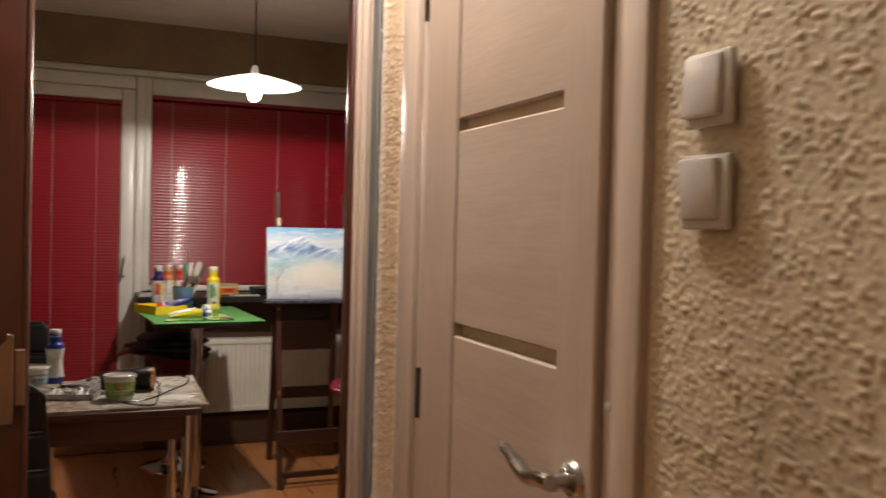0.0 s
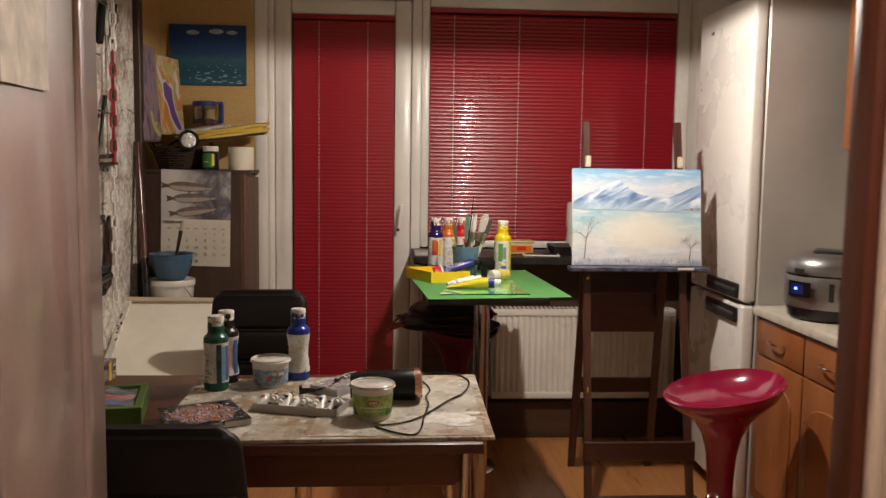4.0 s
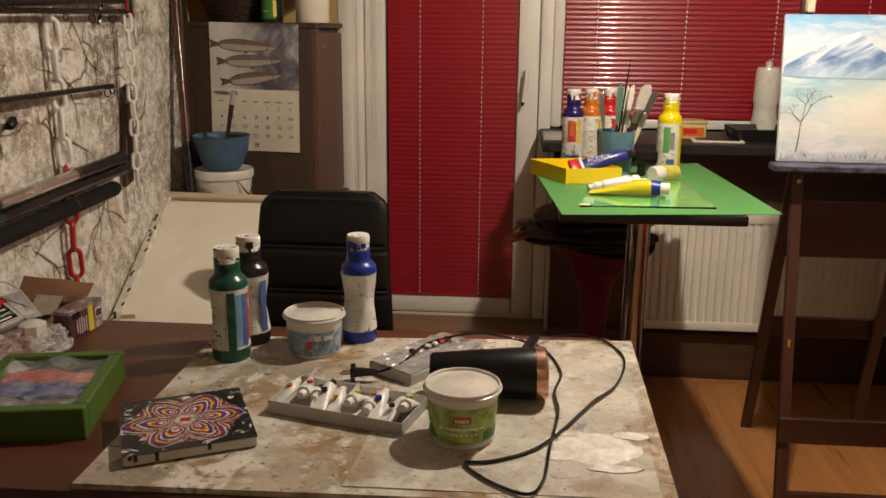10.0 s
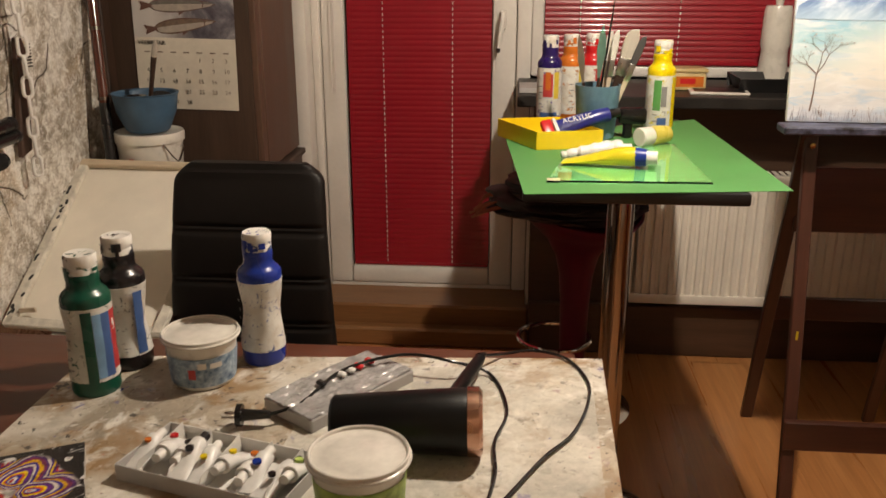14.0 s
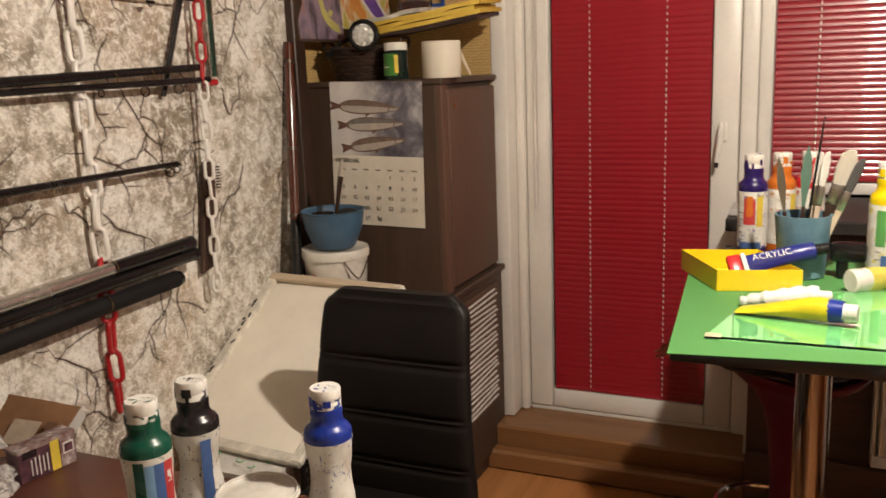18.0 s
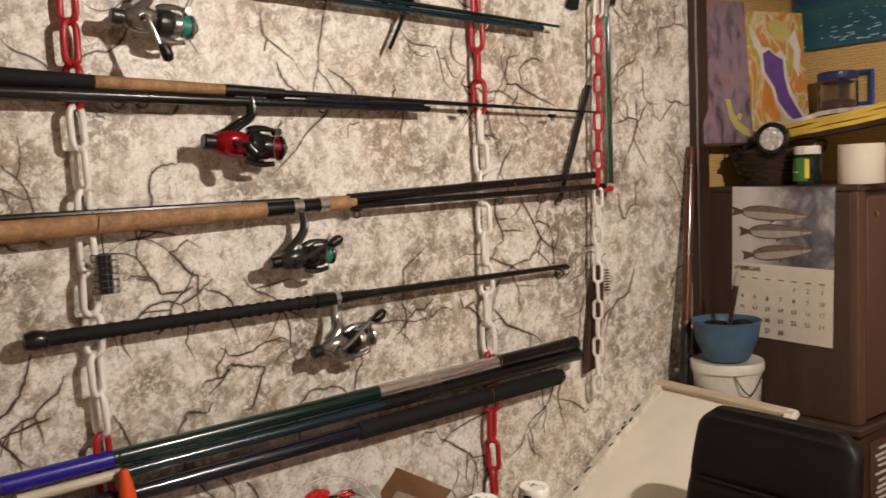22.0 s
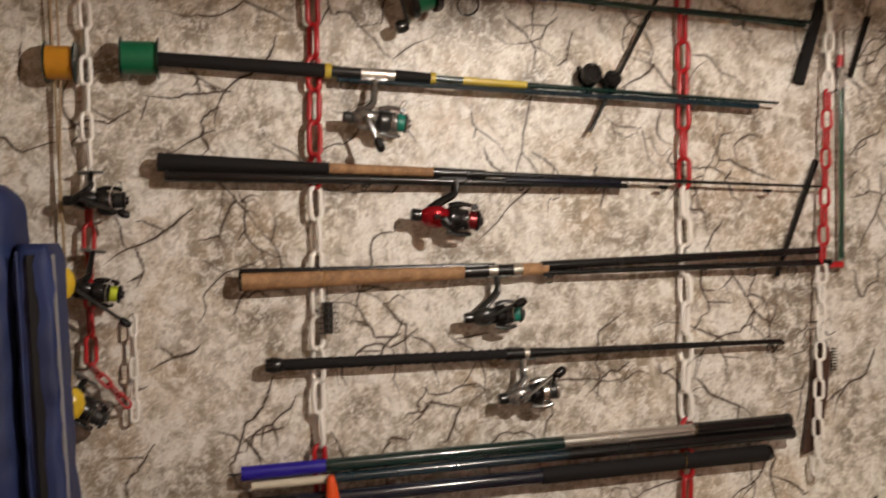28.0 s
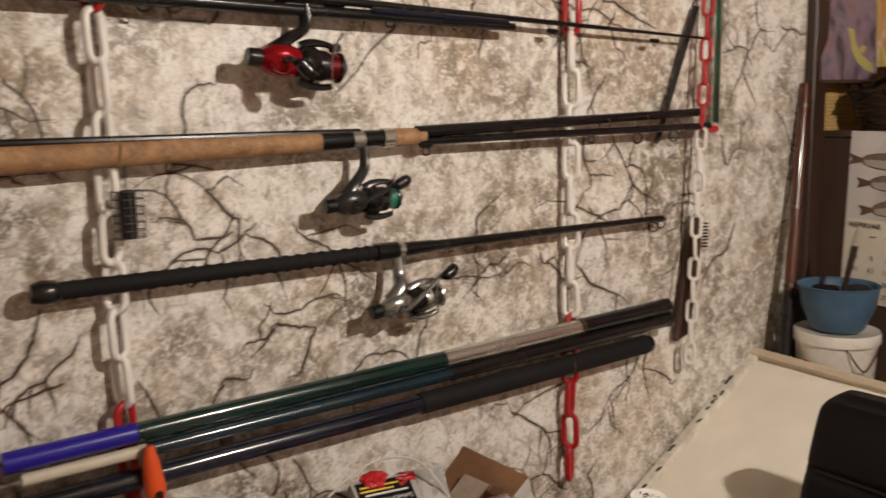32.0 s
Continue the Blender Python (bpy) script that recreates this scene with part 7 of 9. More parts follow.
def paint_tube(parent_name, place, label, body, cap, length=0.10, r=0.011, group="", band=None, part_of=None):
    """A squeezed metal paint tube lying along its x axis, cap at the far end."""
    t = part_of if part_of is not None else thing(parent_name, label, "paint tube", place, group=group)
    bm, rings = bmesh.new(), []
    for k in range(9):
        u = k / 8
        w = r * (1.25 - 0.25 * u)
        hh = r * (0.10 + 0.90 * min(1, u * 1.25))
        rings.append([bm.verts.new((length * u, w * math.cos(a), hh * (1 + math.sin(a)) * 0.98 + 0.0003 * math.sin(k * 2))) for a in [j * 6.28318531 / 14 for j in range(14)]])
    for a, b in zip(rings, rings[1:]):
        for j in range(14):
            bm.faces.new((a[j], a[(j + 1) % 14], b[(j + 1) % 14], b[j]))
    bm.faces.new(rings[0][::-1]), bm.faces.new(rings[-1])
    if part_of is not None:
        bmesh.ops.transform(bm, matrix=place, verts=bm.verts)
        o = part("tube", bm, body, t)
        part("cap", lathe([(0, 0), (r * 0.62, 0), (r * 0.55, r * 1.5), (0, r * 1.5)], 12, m=place @ Matrix.Translation((length, 0, r)) @ pose(0, 0, 0, 0, 90, 0)), cap, o)
        if band:
            part("colour_spot", box((length * 0.13, r * 1.0, 0.001), (0, 0, 0), 0, m=None), band, o, place=place @ Matrix.Translation((length * 0.62, 0, r * 2.0)))
        return o
    part("tube", bm, body, t)
    part("cap", lathe([(0, 0), (r * 0.70, 0), (r * 0.62, r * 1.6), (0, r * 1.6)], 16, m=Matrix.Translation((length, 0, r)) @ pose(0, 0, 0, 0, 90, 0)), cap, t)
    return t


def tray_of_tubes():
    m = Matrix.Translation((0.120, 3.757, DZ)) @ pose(0, 0, 0, 0, 0, -15.5)
    t = thing("paint_set", "open white cardboard tray of small acrylic paint tubes", "paint set", m)
    w, d, h = 0.252, 0.118, 0.024
    part("bottom", box((w, d, 0.002), (0, 0, 0.001), 0), M["card_white"], t)
    part("side", box((w, 0.002, h), (0, -d / 2, h / 2), 0.0005), M["card_grey"], t)
    part("side", box((w, 0.002, h), (0, d / 2, h / 2), 0.0005), M["card_white"], t)
    part("side", box((0.002, d, h), (-w / 2, 0, h / 2), 0.0005), M["card_grey"], t)
    part("side", box((0.002, d, h), (w / 2, 0, h / 2), 0.0005), M["card_grey"], t)
    for k in range(5):
        part("divider", prism([(-d / 2 + 0.004, 0.001), (d / 2 - 0.004, 0.001), (d / 2 - 0.008, 0.034), (d / 2 - 0.030, 0.030), (-d / 2 + 0.018, 0.024)], 0.0008, pose(-w / 2 + 0.026 + k * 0.049, 0, 0, 0, 0, 87 + 2 * (k % 3))), M["card_white"], t)
    rng = random.Random(3)
    spots = [ORANGE, RED, BLACK, BLACK, YELLOW, YELLOW, ORANGE, BLUE, BLACK, M["lime_print"]]
    for k, spot in enumerate(spots):
        x = -w / 2 + 0.015 + k * 0.0246
        flip = k % 4 in (1, 2)
        p = pose(x + rng.uniform(-0.003, 0.003), (0.044 if flip else -0.046) + rng.uniform(-0.004, 0.006), 0.003 + rng.uniform(0, 0.008), 0, rng.uniform(-10, -2), (270 if flip else 90) + rng.uniform(-14, 14))
        o = paint_tube("", p, "", M["tube_white"], CAPW if k not in (3, 8) else BLACK, 0.066 + rng.uniform(-0.006, 0.006), 0.0118, part_of=t)
        dot = rng.uniform(0.0045, 0.0065)
        part("colour_spot", lathe([(0, 0.0008), (dot, 0.0006), (dot, -0.003), (0, -0.003)], 12, m=p @ Matrix.Translation((rng.uniform(0.030, 0.046), 0, 0.0232))), spot, o)
    return t


M["card_white"] = plain("white_card", (0.68, 0.66, 0.62), 0.6, vary=0.06)
M["card_grey"] = plain("grey_card", (0.42, 0.40, 0.38), 0.6, vary=0.08)
M["tube_white"] = plain("white_tube_foil", (0.70, 0.69, 0.66), 0.3, vary=0.06, wear=30, relief=0.1)
M["foil"] = plain("crumpled_clear_film", (0.52, 0.51, 0.50), 0.16, 0.35, vary=0.2, wear=40, grain=70, relief=0.9, dist=0.004)
tray_of_tubes()


def foil_set():
    m = Matrix.Translation((0.236, 3.992, DZ)) @ pose(0, 0, 0, 0, 0, 54)
    t = thing("wrapped_paint_set", "grey paint tray still wrapped in crumpled clear film", "paint set", m)
    part("tray", box((0.22, 0.112, 0.022), (0, 0, 0.011), 0.002), M["card_grey"], t)
    bm = bmesh.new()
    n = 26
    grid = [[bm.verts.new((-0.108 + 0.216 * i / n, -0.055 + 0.110 * j / n, 0.0225 + 0.006 * abs(noise.noise(Vector((i * 0.7, j * 0.8, 3)))) + 0.004 * abs(noise.noise(Vector((i * 0.3, j * 0.4, 8)))))) for j in range(n + 1)] for i in range(n + 1)]
    for i in range(n):
        for j in range(n):
            bm.faces.new((grid[i][j], grid[i + 1][j], grid[i + 1][j + 1], grid[i][j + 1]))
    part("film", bm, M["foil"], t, "crumpled clear film", sharp=25)
    for k, mt in ((0.05, RED), (0.075, RED), (-0.03, BLACK), (0.012, M["tube_white"]), (0.032, M["tube_white"])):
        part("tube_cap", box((0.012, 0.018, 0.008), (k, 0.012, 0.030), 0.003), mt, t)


foil_set()


def flower_paint():
    """Poured petals: rings of purple, orange, yellow and white round a red heart, on black."""
    m, t, b = nodes_of("poured_flower_paint")
    v = coords(t)
    warp = t.nodes.new("ShaderNodeTexNoise")
    warp.inputs["Scale"].default_value, warp.inputs["Detail"].default_value = 26, 3
    link(t, v, warp.inputs["Vector"])
    mixv = t.nodes.new("ShaderNodeMix")
    mixv.data_type, mixv.blend_type = "RGBA", "LINEAR_LIGHT"
    mixv.inputs[0].default_value = 0.011
    link(t, v, mixv.inputs[6]), link(t, warp.outputs["Color"], mixv.inputs[7])
    sep = t.nodes.new("ShaderNodeSeparateXYZ")
    link(t, mixv.outputs[2], sep.inputs[0])

    def math_node(op, a, b_=None):
        n = t.nodes.new("ShaderNodeMath")
        n.operation = op
        for k, val in enumerate((a, b_)):
            if val is None:
                continue
            if isinstance(val, (int, float)):
                n.inputs[k].default_value = val
            else:
                link(t, val, n.inputs[k])
        return n.outputs[0]

    x, y = sep.outputs[0], sep.outputs[1]
    r = math_node("SQRT", math_node("ADD", math_node("MULTIPLY", x, x), math_node("MULTIPLY", y, y)))
    ang = math_node("ARCTAN2", y, x)
    # nearest petal centre: fold the angle into one of six sectors
    sect = math_node("SUBTRACT", math_node("PINGPONG", math_node("ADD", ang, 10 * math.pi), math.pi / 6), 0.0)
    px = math_node("SUBTRACT", math_node("MULTIPLY", r, math_node("COSINE", sect)), 0.036)
    px = math_node("ADD", math_node("MULTIPLY", math_node("MAXIMUM", px, 0.0), 0.50), math_node("MULTIPLY", math_node("MINIMUM", px, 0.0), 1.5))
    py = math_node("MULTIPLY", r, math_node("SINE", sect))
    d = math_node("SQRT", math_node("ADD", math_node("MULTIPLY", px, px), math_node("MULTIPLY", py, py)))
    rings = math_node("FRACT", math_node("MULTIPLY", d, 24.0))
    bands = [(0.50, 0.03, 0.04), (0.80, 0.74, 0.72), (0.04, 0.03, 0.30), (0.62, 0.10, 0.015), (0.85, 0.56, 0.01), (0.12, 0.02, 0.22), (0.10, 0.03, 0.16), (0.62, 0.54, 0.50), (0.05, 0.03, 0.24), (0.70, 0.36, 0.01), (0.20, 0.03, 0.08), (0.10, 0.03, 0.16), (0.60, 0.52, 0.50), (0.06, 0.03, 0.20), (0.80, 0.50, 0.01), (0.14, 0.03, 0.14)]
    stops = []
    for k, c in enumerate(bands):
        stops += [(0.06 * k + 0.008, c), (0.06 * k + 0.050, c)]
    col = ramp(t, rings, stops)
    heart = ramp(t, r, [(0.0, (0.42, 0.03, 0.03)), (0.008, (0.42, 0.03, 0.03)), (0.010, (0.66, 0.62, 0.56)), (0.019, (0.62, 0.55, 0.50)), (0.021, (0.2, 0.05, 0.2))])
    col = mix(t, ramp(t, r, [(0.019, 0.0), (0.022, 1.0)]), heart, col)
    outside = ramp(t, math_node("ADD", r, math_node("MULTIPLY", math_node("COSINE", math_node("MULTIPLY", ang, 6.0)), -0.006)), [(0.088, 0.0), (0.092, 1.0)])
    dark = mix(t, ramp(t, noise_node(t, 30, 3, 0.6, v, 2.0), [(0.60, 0.0), (0.66, 1.0)]), (0.010, 0.009, 0.010), (0.60, 0.58, 0.56))
    col = mix(t, 0.75, col, ramp(t, noise_node(t, 75, 5, 0.7, v, 1.2), [(0.38, 0.22), (0.58, 1.0)]), "MULTIPLY")
    col = mix(t, outside, col, dark)
    link(t, col, b.inputs["Base Color"])
    b.inputs["Roughness"].default_value = 0.22
    bump(t, b, rings, 0.12, 0.0006)
    return m


def flower_canvas():
    m = Matrix.Translation((-0.135, 3.655, DZ + 0.0005)) @ pose(0, 0, 0, 0, 0, 26)
    t = thing("poured_canvas", "small canvas with a poured flower in purple and orange", "painting", m)
    part("stretcher", box((0.204, 0.204, 0.0175), (0, 0, 0.009), 0.0025), M["canvas_edge"], t, "canvas edge with black drips")
    part("paint_skin", box((0.205, 0.205, 0.0008), (0, 0, 0.0182), 0), M["flower"], t)
    rng = random.Random(8)
    for k in range(14):
        a = rng.uniform(-0.095, 0.095)
        side = k % 4
        x, y = ((a, -0.1022), (0.1022, a), (a, 0.1022), (-0.1022, a))[side]
        hgt = rng.uniform(0.005, 0.016)
        part("drip", box((0.006 if side % 2 == 0 else 0.0012, 0.0012 if side % 2 == 0 else 0.006, hgt), (x, y, 0.018 - hgt / 2), 0.0005), BLACK, t)


M["canvas_edge"] = plain("primed_canvas_edge", (0.55, 0.52, 0.47), 0.6, vary=0.1)
M["flower"] = flower_paint()
flower_canvas()


def hair_dryer():
    t = thing("hair_dryer", "black hair dryer with a rose-gold ring lying on the board", "hair dryer", (0.365, 3.925, DZ + 0.0015))
    ax = pose(-0.108, -0.096, 0.0455, 0, 89, 3)
    part("body", lathe([(0, 0), (0.033, 0), (0.037, 0.004), (0.040, 0.05), (0.045, 0.13), (0.0475, 0.186), (0.046, 0.192), (0, 0.192)], 36, m=ax), M["dryer_black"], t)
    part("ring", lathe([(0.045, 0.190), (0.0485, 0.190), (0.0485, 0.206), (0.043, 0.211), (0.039, 0.203)], 36, m=ax), M["rose_gold"], t, "rose-gold ring")
    part("grille", lathe([(0, 0.199), (0.039, 0.201), (0.040, 0.206), (0, 0.207)], 30, m=ax), M["dark_grey"], t)
    part("handle", tube(curve_pts([(0.040, -0.060, 0.040), (0.056, 0.02, 0.032), (0.074, 0.110, 0.026), (0.086, 0.165, 0.024)], 5), [0.019 - 0.0005 * k for k in range(16)], 16, flat=0.8), M["dryer_black"], t)
    part("cord_guard", tube([(0.086, 0.163, 0.028), (0.094, 0.190, 0.022)], [0.008, 0.004], 10), M["rod_black"], t)
    w = [(0.459, 4.113, 0.777), (0.492, 4.155, 0.762), (0.545, 4.176, 0.760), (0.600, 4.148, 0.760), (0.630, 4.066, 0.760), (0.624, 3.985, 0.760), (0.596, 3.895, 0.760), (0.551, 3.822, 0.762), (0.488, 3.700, 0.7615), (0.436, 3.628, 0.760), (0.372, 3.588, 0.760), (0.335, 3.580, 0.760), (0.372, 3.530, 0.760), (0.430, 3.497, 0.760), (0.455, 3.540, 0.760), (0.468, 3.640, 0.764), (0.487, 3.770, 0.764), (0.484, 3.862, 0.761), (0.500, 3.960, 0.760), (0.470, 4.075, 0.762), (0.405, 4.066, 0.787), (0.325, 4.074, 0.792), (0.235, 4.018, 0.788), (0.190, 3.925, 0.778), (0.148, 3.890, 0.774)]
    o = Vector((0.365, 3.925, DZ + 0.0015))
    part("cord", tube([p - o for p in curve_pts(w, 7)], 0.0027, 8), M["rod_black"], t, "black power cord")
    pl = part("plug", tube([tuple(Vector(p) - o) for p in ((0.150, 3.890, 0.774), (0.128, 3.888, 0.774), (0.108, 3.885, 0.774))], [0.006, 0.008, 0.010], 12), M["rod_black"], t, "black plug")
    part("plug_face", lathe([(0, 0), (0.017, 0), (0.017, 0.008), (0, 0.008)], 20, m=Matrix.Translation(Vector((0.101, 3.884, 0.774)) - o) @ pose(0, 0, 0, 0, 90, 4)), M["rod_black"], pl)
    for d in (-0.007, 0.007):
        part("pin", tube([Vector((0.100, 3.884 + d, 0.774)) - o, Vector((0.081, 3.882 + d, 0.774)) - o], 0.0022, 8), M["chrome"], pl)


M["dryer_black"] = plain("satin_black_plastic", (0.005, 0.005, 0.005), 0.32, vary=0.2, spec=0.28)
M["rose_gold"] = plain("rose_gold", (0.62, 0.36, 0.26), 0.22, 1.0)
hair_dryer()


def green_box():
    m = Matrix.Translation((-0.425, 3.735, 0.7455)) @ pose(0, 0, 0, 0, 0, 11)
    t = thing("green_box", "shallow green cardboard box with red and blue packs under film", "box", m)
    w, d, h, th = 0.215, 0.265, 0.055, 0.022
    part("bottom", box((w, d, 0.004), (0, 0, 0.002), 0), M["green_box"], t)
    part("rim", box((w, th, h), (0, -d / 2 + th / 2, h / 2), 0.002), M["green_box"], t)
    part("rim", box((w, th, h), (0, d / 2 - th / 2, h / 2), 0.002), M["green_box"], t)
    part("rim", box((th, d - 2 * th, h), (-w / 2 + th / 2, 0, h / 2), 0.002), M["green_box"], t)
    part("rim", box((th, d - 2 * th, h), (w / 2 - th / 2, 0, h / 2), 0.002), M["green_box"], t)
    for y, mt, hh in ((0.045, M["red_pack"], 0.034), (0.005, M["blue_pack"], 0.030), (-0.05, M["dark_grey"], 0.022)):
        part("pack", sheet([(-0.080, y - 0.024, hh), (0.080, y - 0.024, hh - 0.004), (0.080, y + 0.024, hh - 0.002), (-0.080, y + 0.024, hh + 0.004)], 0.010, 8, 0.010, seed=y * 50), mt, t)
    f = part("film", sheet([(-0.085, -0.108, 0.049), (0.085, -0.108, 0.049), (0.085, 0.108, 0.050), (-0.085, 0.108, 0.050)], 0.0006, 14, 0.012, seed=4.0), M["film"], t, "torn clear film window")
    f.visible_shadow = False


M["green_box"] = plain("green_cardboard", (0.068, 0.14, 0.021), 0.45, vary=0.1, coat=0.1)
M["red_pack"] = plain("red_pack", (0.42, 0.03, 0.025), 0.35, vary=0.1)
M["blue_pack"] = plain("blue_pack", (0.03, 0.05, 0.22), 0.35, vary=0.1)
M["film"] = film("thin_clear_film", (0.85, 0.85, 0.84), 0.03, 0.20)
green_box()


def crumpled(size, seed, lump=0.25, n=18):
    """A crumpled bag: a flattened, folded ball."""
    bm = bmesh.new()
    bmesh.ops.create_icosphere(bm, subdivisions=4, radius=1)
    for v in bm.verts:
        p = v.co.copy()
        k = 1 + lump * (abs(noise.noise(p * 1.7 + Vector((seed, 0, 0)))) * 1.6 + abs(noise.noise(p * 4.1 + Vector((0, seed, 0)))) * 0.8 - 0.5)
        v.co = Vector((p.x * size[0], p.y * size[1], max(-0.5, p.z) * size[2])) * k
    low = min(v.co.z for v in bm.verts)
    for v in bm.verts:
        v.co.z -= low
    return bm


def desk_heap():
    z = 0.7455
    t = thing("plastic_bag", "crumpled clear plastic bag on the desk", "plastic bag", (-0.68, 3.69, z))
    b = part("bag", crumpled((0.085, 0.105, 0.085), 2.0, 0.4), M["bag_film"], t, sharp=25)
    t = thing("plastic_bag", "small crumpled clear plastic bag on the desk", "plastic bag", (-0.70, 3.49, z))
    b = part("bag", crumpled((0.06, 0.06, 0.05), 6.0, 0.35), M["bag_film"], t, sharp=25)
    t = thing("foil_packet", "red and silver snack packet torn open", "packet", (-0.60, 3.86, z))
    part("packet", crumpled((0.066, 0.098, 0.042), 3.3, 0.38), M["red_foil"], t, sharp=25)
    part("packet_back", crumpled((0.07, 0.06, 0.034), 7.3, 0.35), M["foil"], t, sharp=25, place=Matrix.Translation((0.03, -0.06, 0)))
    t = thing("tobacco_packet", "flat pale packet with a black warning label, lying on its side", "packet", Matrix.Translation((-0.680, 4.020, z + 0.062)) @ pose(0, 0, 0, 0, 0, 84) @ pose(0, 0, 0, 36, 2, 0) @ Matrix.Scale(1.25, 4))
    part("packet", box((0.136, 0.058, 0.020), (0.0, 0.002, 0), 0.005, seg=2), M["card_grey"], t)
    part("flap", sheet([(0.030, -0.030, 0.010), (0.074, -0.034, 0.004), (0.080, 0.026, 0.012), (0.032, 0.030, 0.012)], 0.001, 6, 0.004, seed=3.0), M["foil"], t, "crinkled silver wrapping")
    lab = part("label", box((0.084, 0.046, 0.001), (-0.020, 0.002, 0.0106), 0.0003), M["rod_black"], t, "black warning label")
    lettering("lettering", "Suitsetamine v\u00f5ib", 0.0098, M["card_white"], lab, pose(0.018, -0.004, 0.0114, 0, 0, 180))
    for k, (x0, x1, mt) in enumerate(((-0.052, 0.014, "card_white"), (-0.058, -0.006, "yellow_print"), (-0.056, 0.004, "yellow_print"))):
        part("label_text", box((x1 - x0, 0.0032, 0.0004), ((x0 + x1) / 2, 0.004 + 0.0065 * k, 0.0113), 0), M[mt], lab)
    part("label_text", box((0.064, 0.0028, 0.0004), (-0.022, -0.014, 0.0113), 0), M["card_white"], lab)
    part("label_border", box((0.084, 0.0012, 0.0005), (-0.020, -0.0200, 0.0113), 0), M["card_white"], lab)
    for n_, (x_, y_, h_, sz, sd) in enumerate(((-0.690, 3.960, 0.0, (0.035, 0.055, 0.030), 4.4), (-0.700, 4.045, 0.072, (0.016, 0.050, 0.012), 8.1), (-0.705, 3.985, 0.082, (0.018, 0.026, 0.016), 5.7))):
        t = thing("snack_wrapper", "crumpled red and white plastic wrapper in the heap", "wrapper", (x_, y_, z + h_), group="wrappers on the desk")
        part("wrapper", crumpled(sz, sd, 0.35), M["red_foil"] if n_ == 0 else RED, t, sharp=25)
    t = thing("wire_coil", "springy clear line arched over the heap", "line", (-0.66, 3.965, z + 0.004))
    part("loop", tube(curve_pts([(0, -0.17, 0.03), (0.01, -0.09, 0.115), (0, 0.0, 0.145), (0, 0.09, 0.120), (0.02, 0.15, 0.03)], 7), 0.0021, 6), M["clear_line"], t)
    t = thing("paper_packet", "torn brown kraft packet with a window leaning on the wall", "packet", (-0.65, 4.15, z))
    part("paper", sheet([(-0.075, -0.045, 0.004), (0.058, 0.005, 0.004), (0.074, 0.090, 0.076), (-0.070, 0.045, 0.102)], 0.003, 8, 0.007, seed=2.0), M["kraft"], t)
    part("window", sheet([(-0.030, -0.022, 0.030), (0.022, -0.003, 0.028), (0.026, 0.034, 0.060), (-0.026, 0.016, 0.068)], 0.001, 3, 0.002), M["window_film"], t, "cloudy film window")
    part("print", sheet([(0.036, 0.024, 0.050), (0.056, 0.032, 0.048), (0.058, 0.044, 0.058), (0.038, 0.036, 0.062)], 0.001, 2, 0.001), M["kraft_dark"], t)
    part("flap", sheet([(0.050, 0.060, 0.050), (0.088, 0.060, 0.040), (0.092, 0.080, 0.062), (0.072, 0.090, 0.078)], 0.001, 3, 0.003), M["card_white"], t, "torn pale flap")
    t = thing("plastic_bag", "flat crumpled clear plastic bag under the stopper", "plastic bag", (-0.585, 3.985, z))
    part("bag", crumpled((0.062, 0.080, 0.030), 9.1, 0.3), M["bag_film"], t, sharp=25)
    t = thing("white_bottle_cap", "white faceted plastic stopper", "stopper", (-0.585, 3.985, z + 0.034))
    part("stopper", lathe([(0, 0), (0.026, 0), (0.030, 0.010), (0.028, 0.030), (0.018, 0.036), (0, 0.036)], 8), M["tub_white"], t)
    t = thing("small_carton", "small black, yellow and red carton", "carton", Matrix.Translation((-0.556, 4.118, z)) @ pose(0, 0, 0, 0, 0, 82))
    part("carton", box((0.115, 0.040, 0.060), (0, 0, 0.030), 0.001), M["dark_print"], t)
    part("print", box((0.018, 0.001, 0.058), (0.014, -0.0205, 0.030), 0), M["yellow_print"], t)
    part("print", box((0.030, 0.001, 0.058), (0.040, -0.0205, 0.030), 0), M["red_foil"], t)
    part("print", box((0.022, 0.001, 0.022), (0.041, -0.0213, 0.036), 0), M["card_white"], t)
    part("print", box((0.017, 0.001, 0.016), (0.041, -0.0221, 0.036), 0), M["dark_print"], t)
    for k in range(5):
        part("print", box((0.0022, 0.001, 0.030 + 0.004 * (k % 3)), (-0.034 + k * 0.008, -0.0205, 0.024), 0), M["card_white"], t)
    for k in range(4):
        part("print", box((0.028, 0.001, 0.0022), (-0.036, -0.0205, 0.046 + 0.0035 * k), 0), M["rod_black"], t)
    part("print", box((0.118, 0.041, 0.008), (0, 0, 0.0605), 0.0005), M["red_foil"], t)
    t = thing("patterned_bag", "folded white bag with green leaf print under the canvas", "bag", (-0.36, 4.165, z))
    bag = part("bag", sheet([(-0.29, 0.430, -0.232), (-0.035, 0.425, -0.232), (-0.035, 0.525, -0.222), (-0.29, 0.545, -0.222)], 0.014, 10, 0.006, seed=9.0), M["bag_white"], t)
    rng = random.Random(31)
    for k in range(14):
        x, y = rng.uniform(-0.27, -0.05), rng.uniform(0.44, 0.51)
        a, r0 = rng.uniform(0, 6.28), rng.uniform(0.010, 0.018)
        curl = [(x + r0 * (1 - 0.1 * q) * math.cos(a + 0.5 * q), y + r0 * (1 - 0.1 * q) * math.sin(a + 0.5 * q), -0.2105) for q in range(8)]
        part("leaf_curl", tube(curl, 0.0018, 6, flat=0.6), M["leaf_print"], bag)


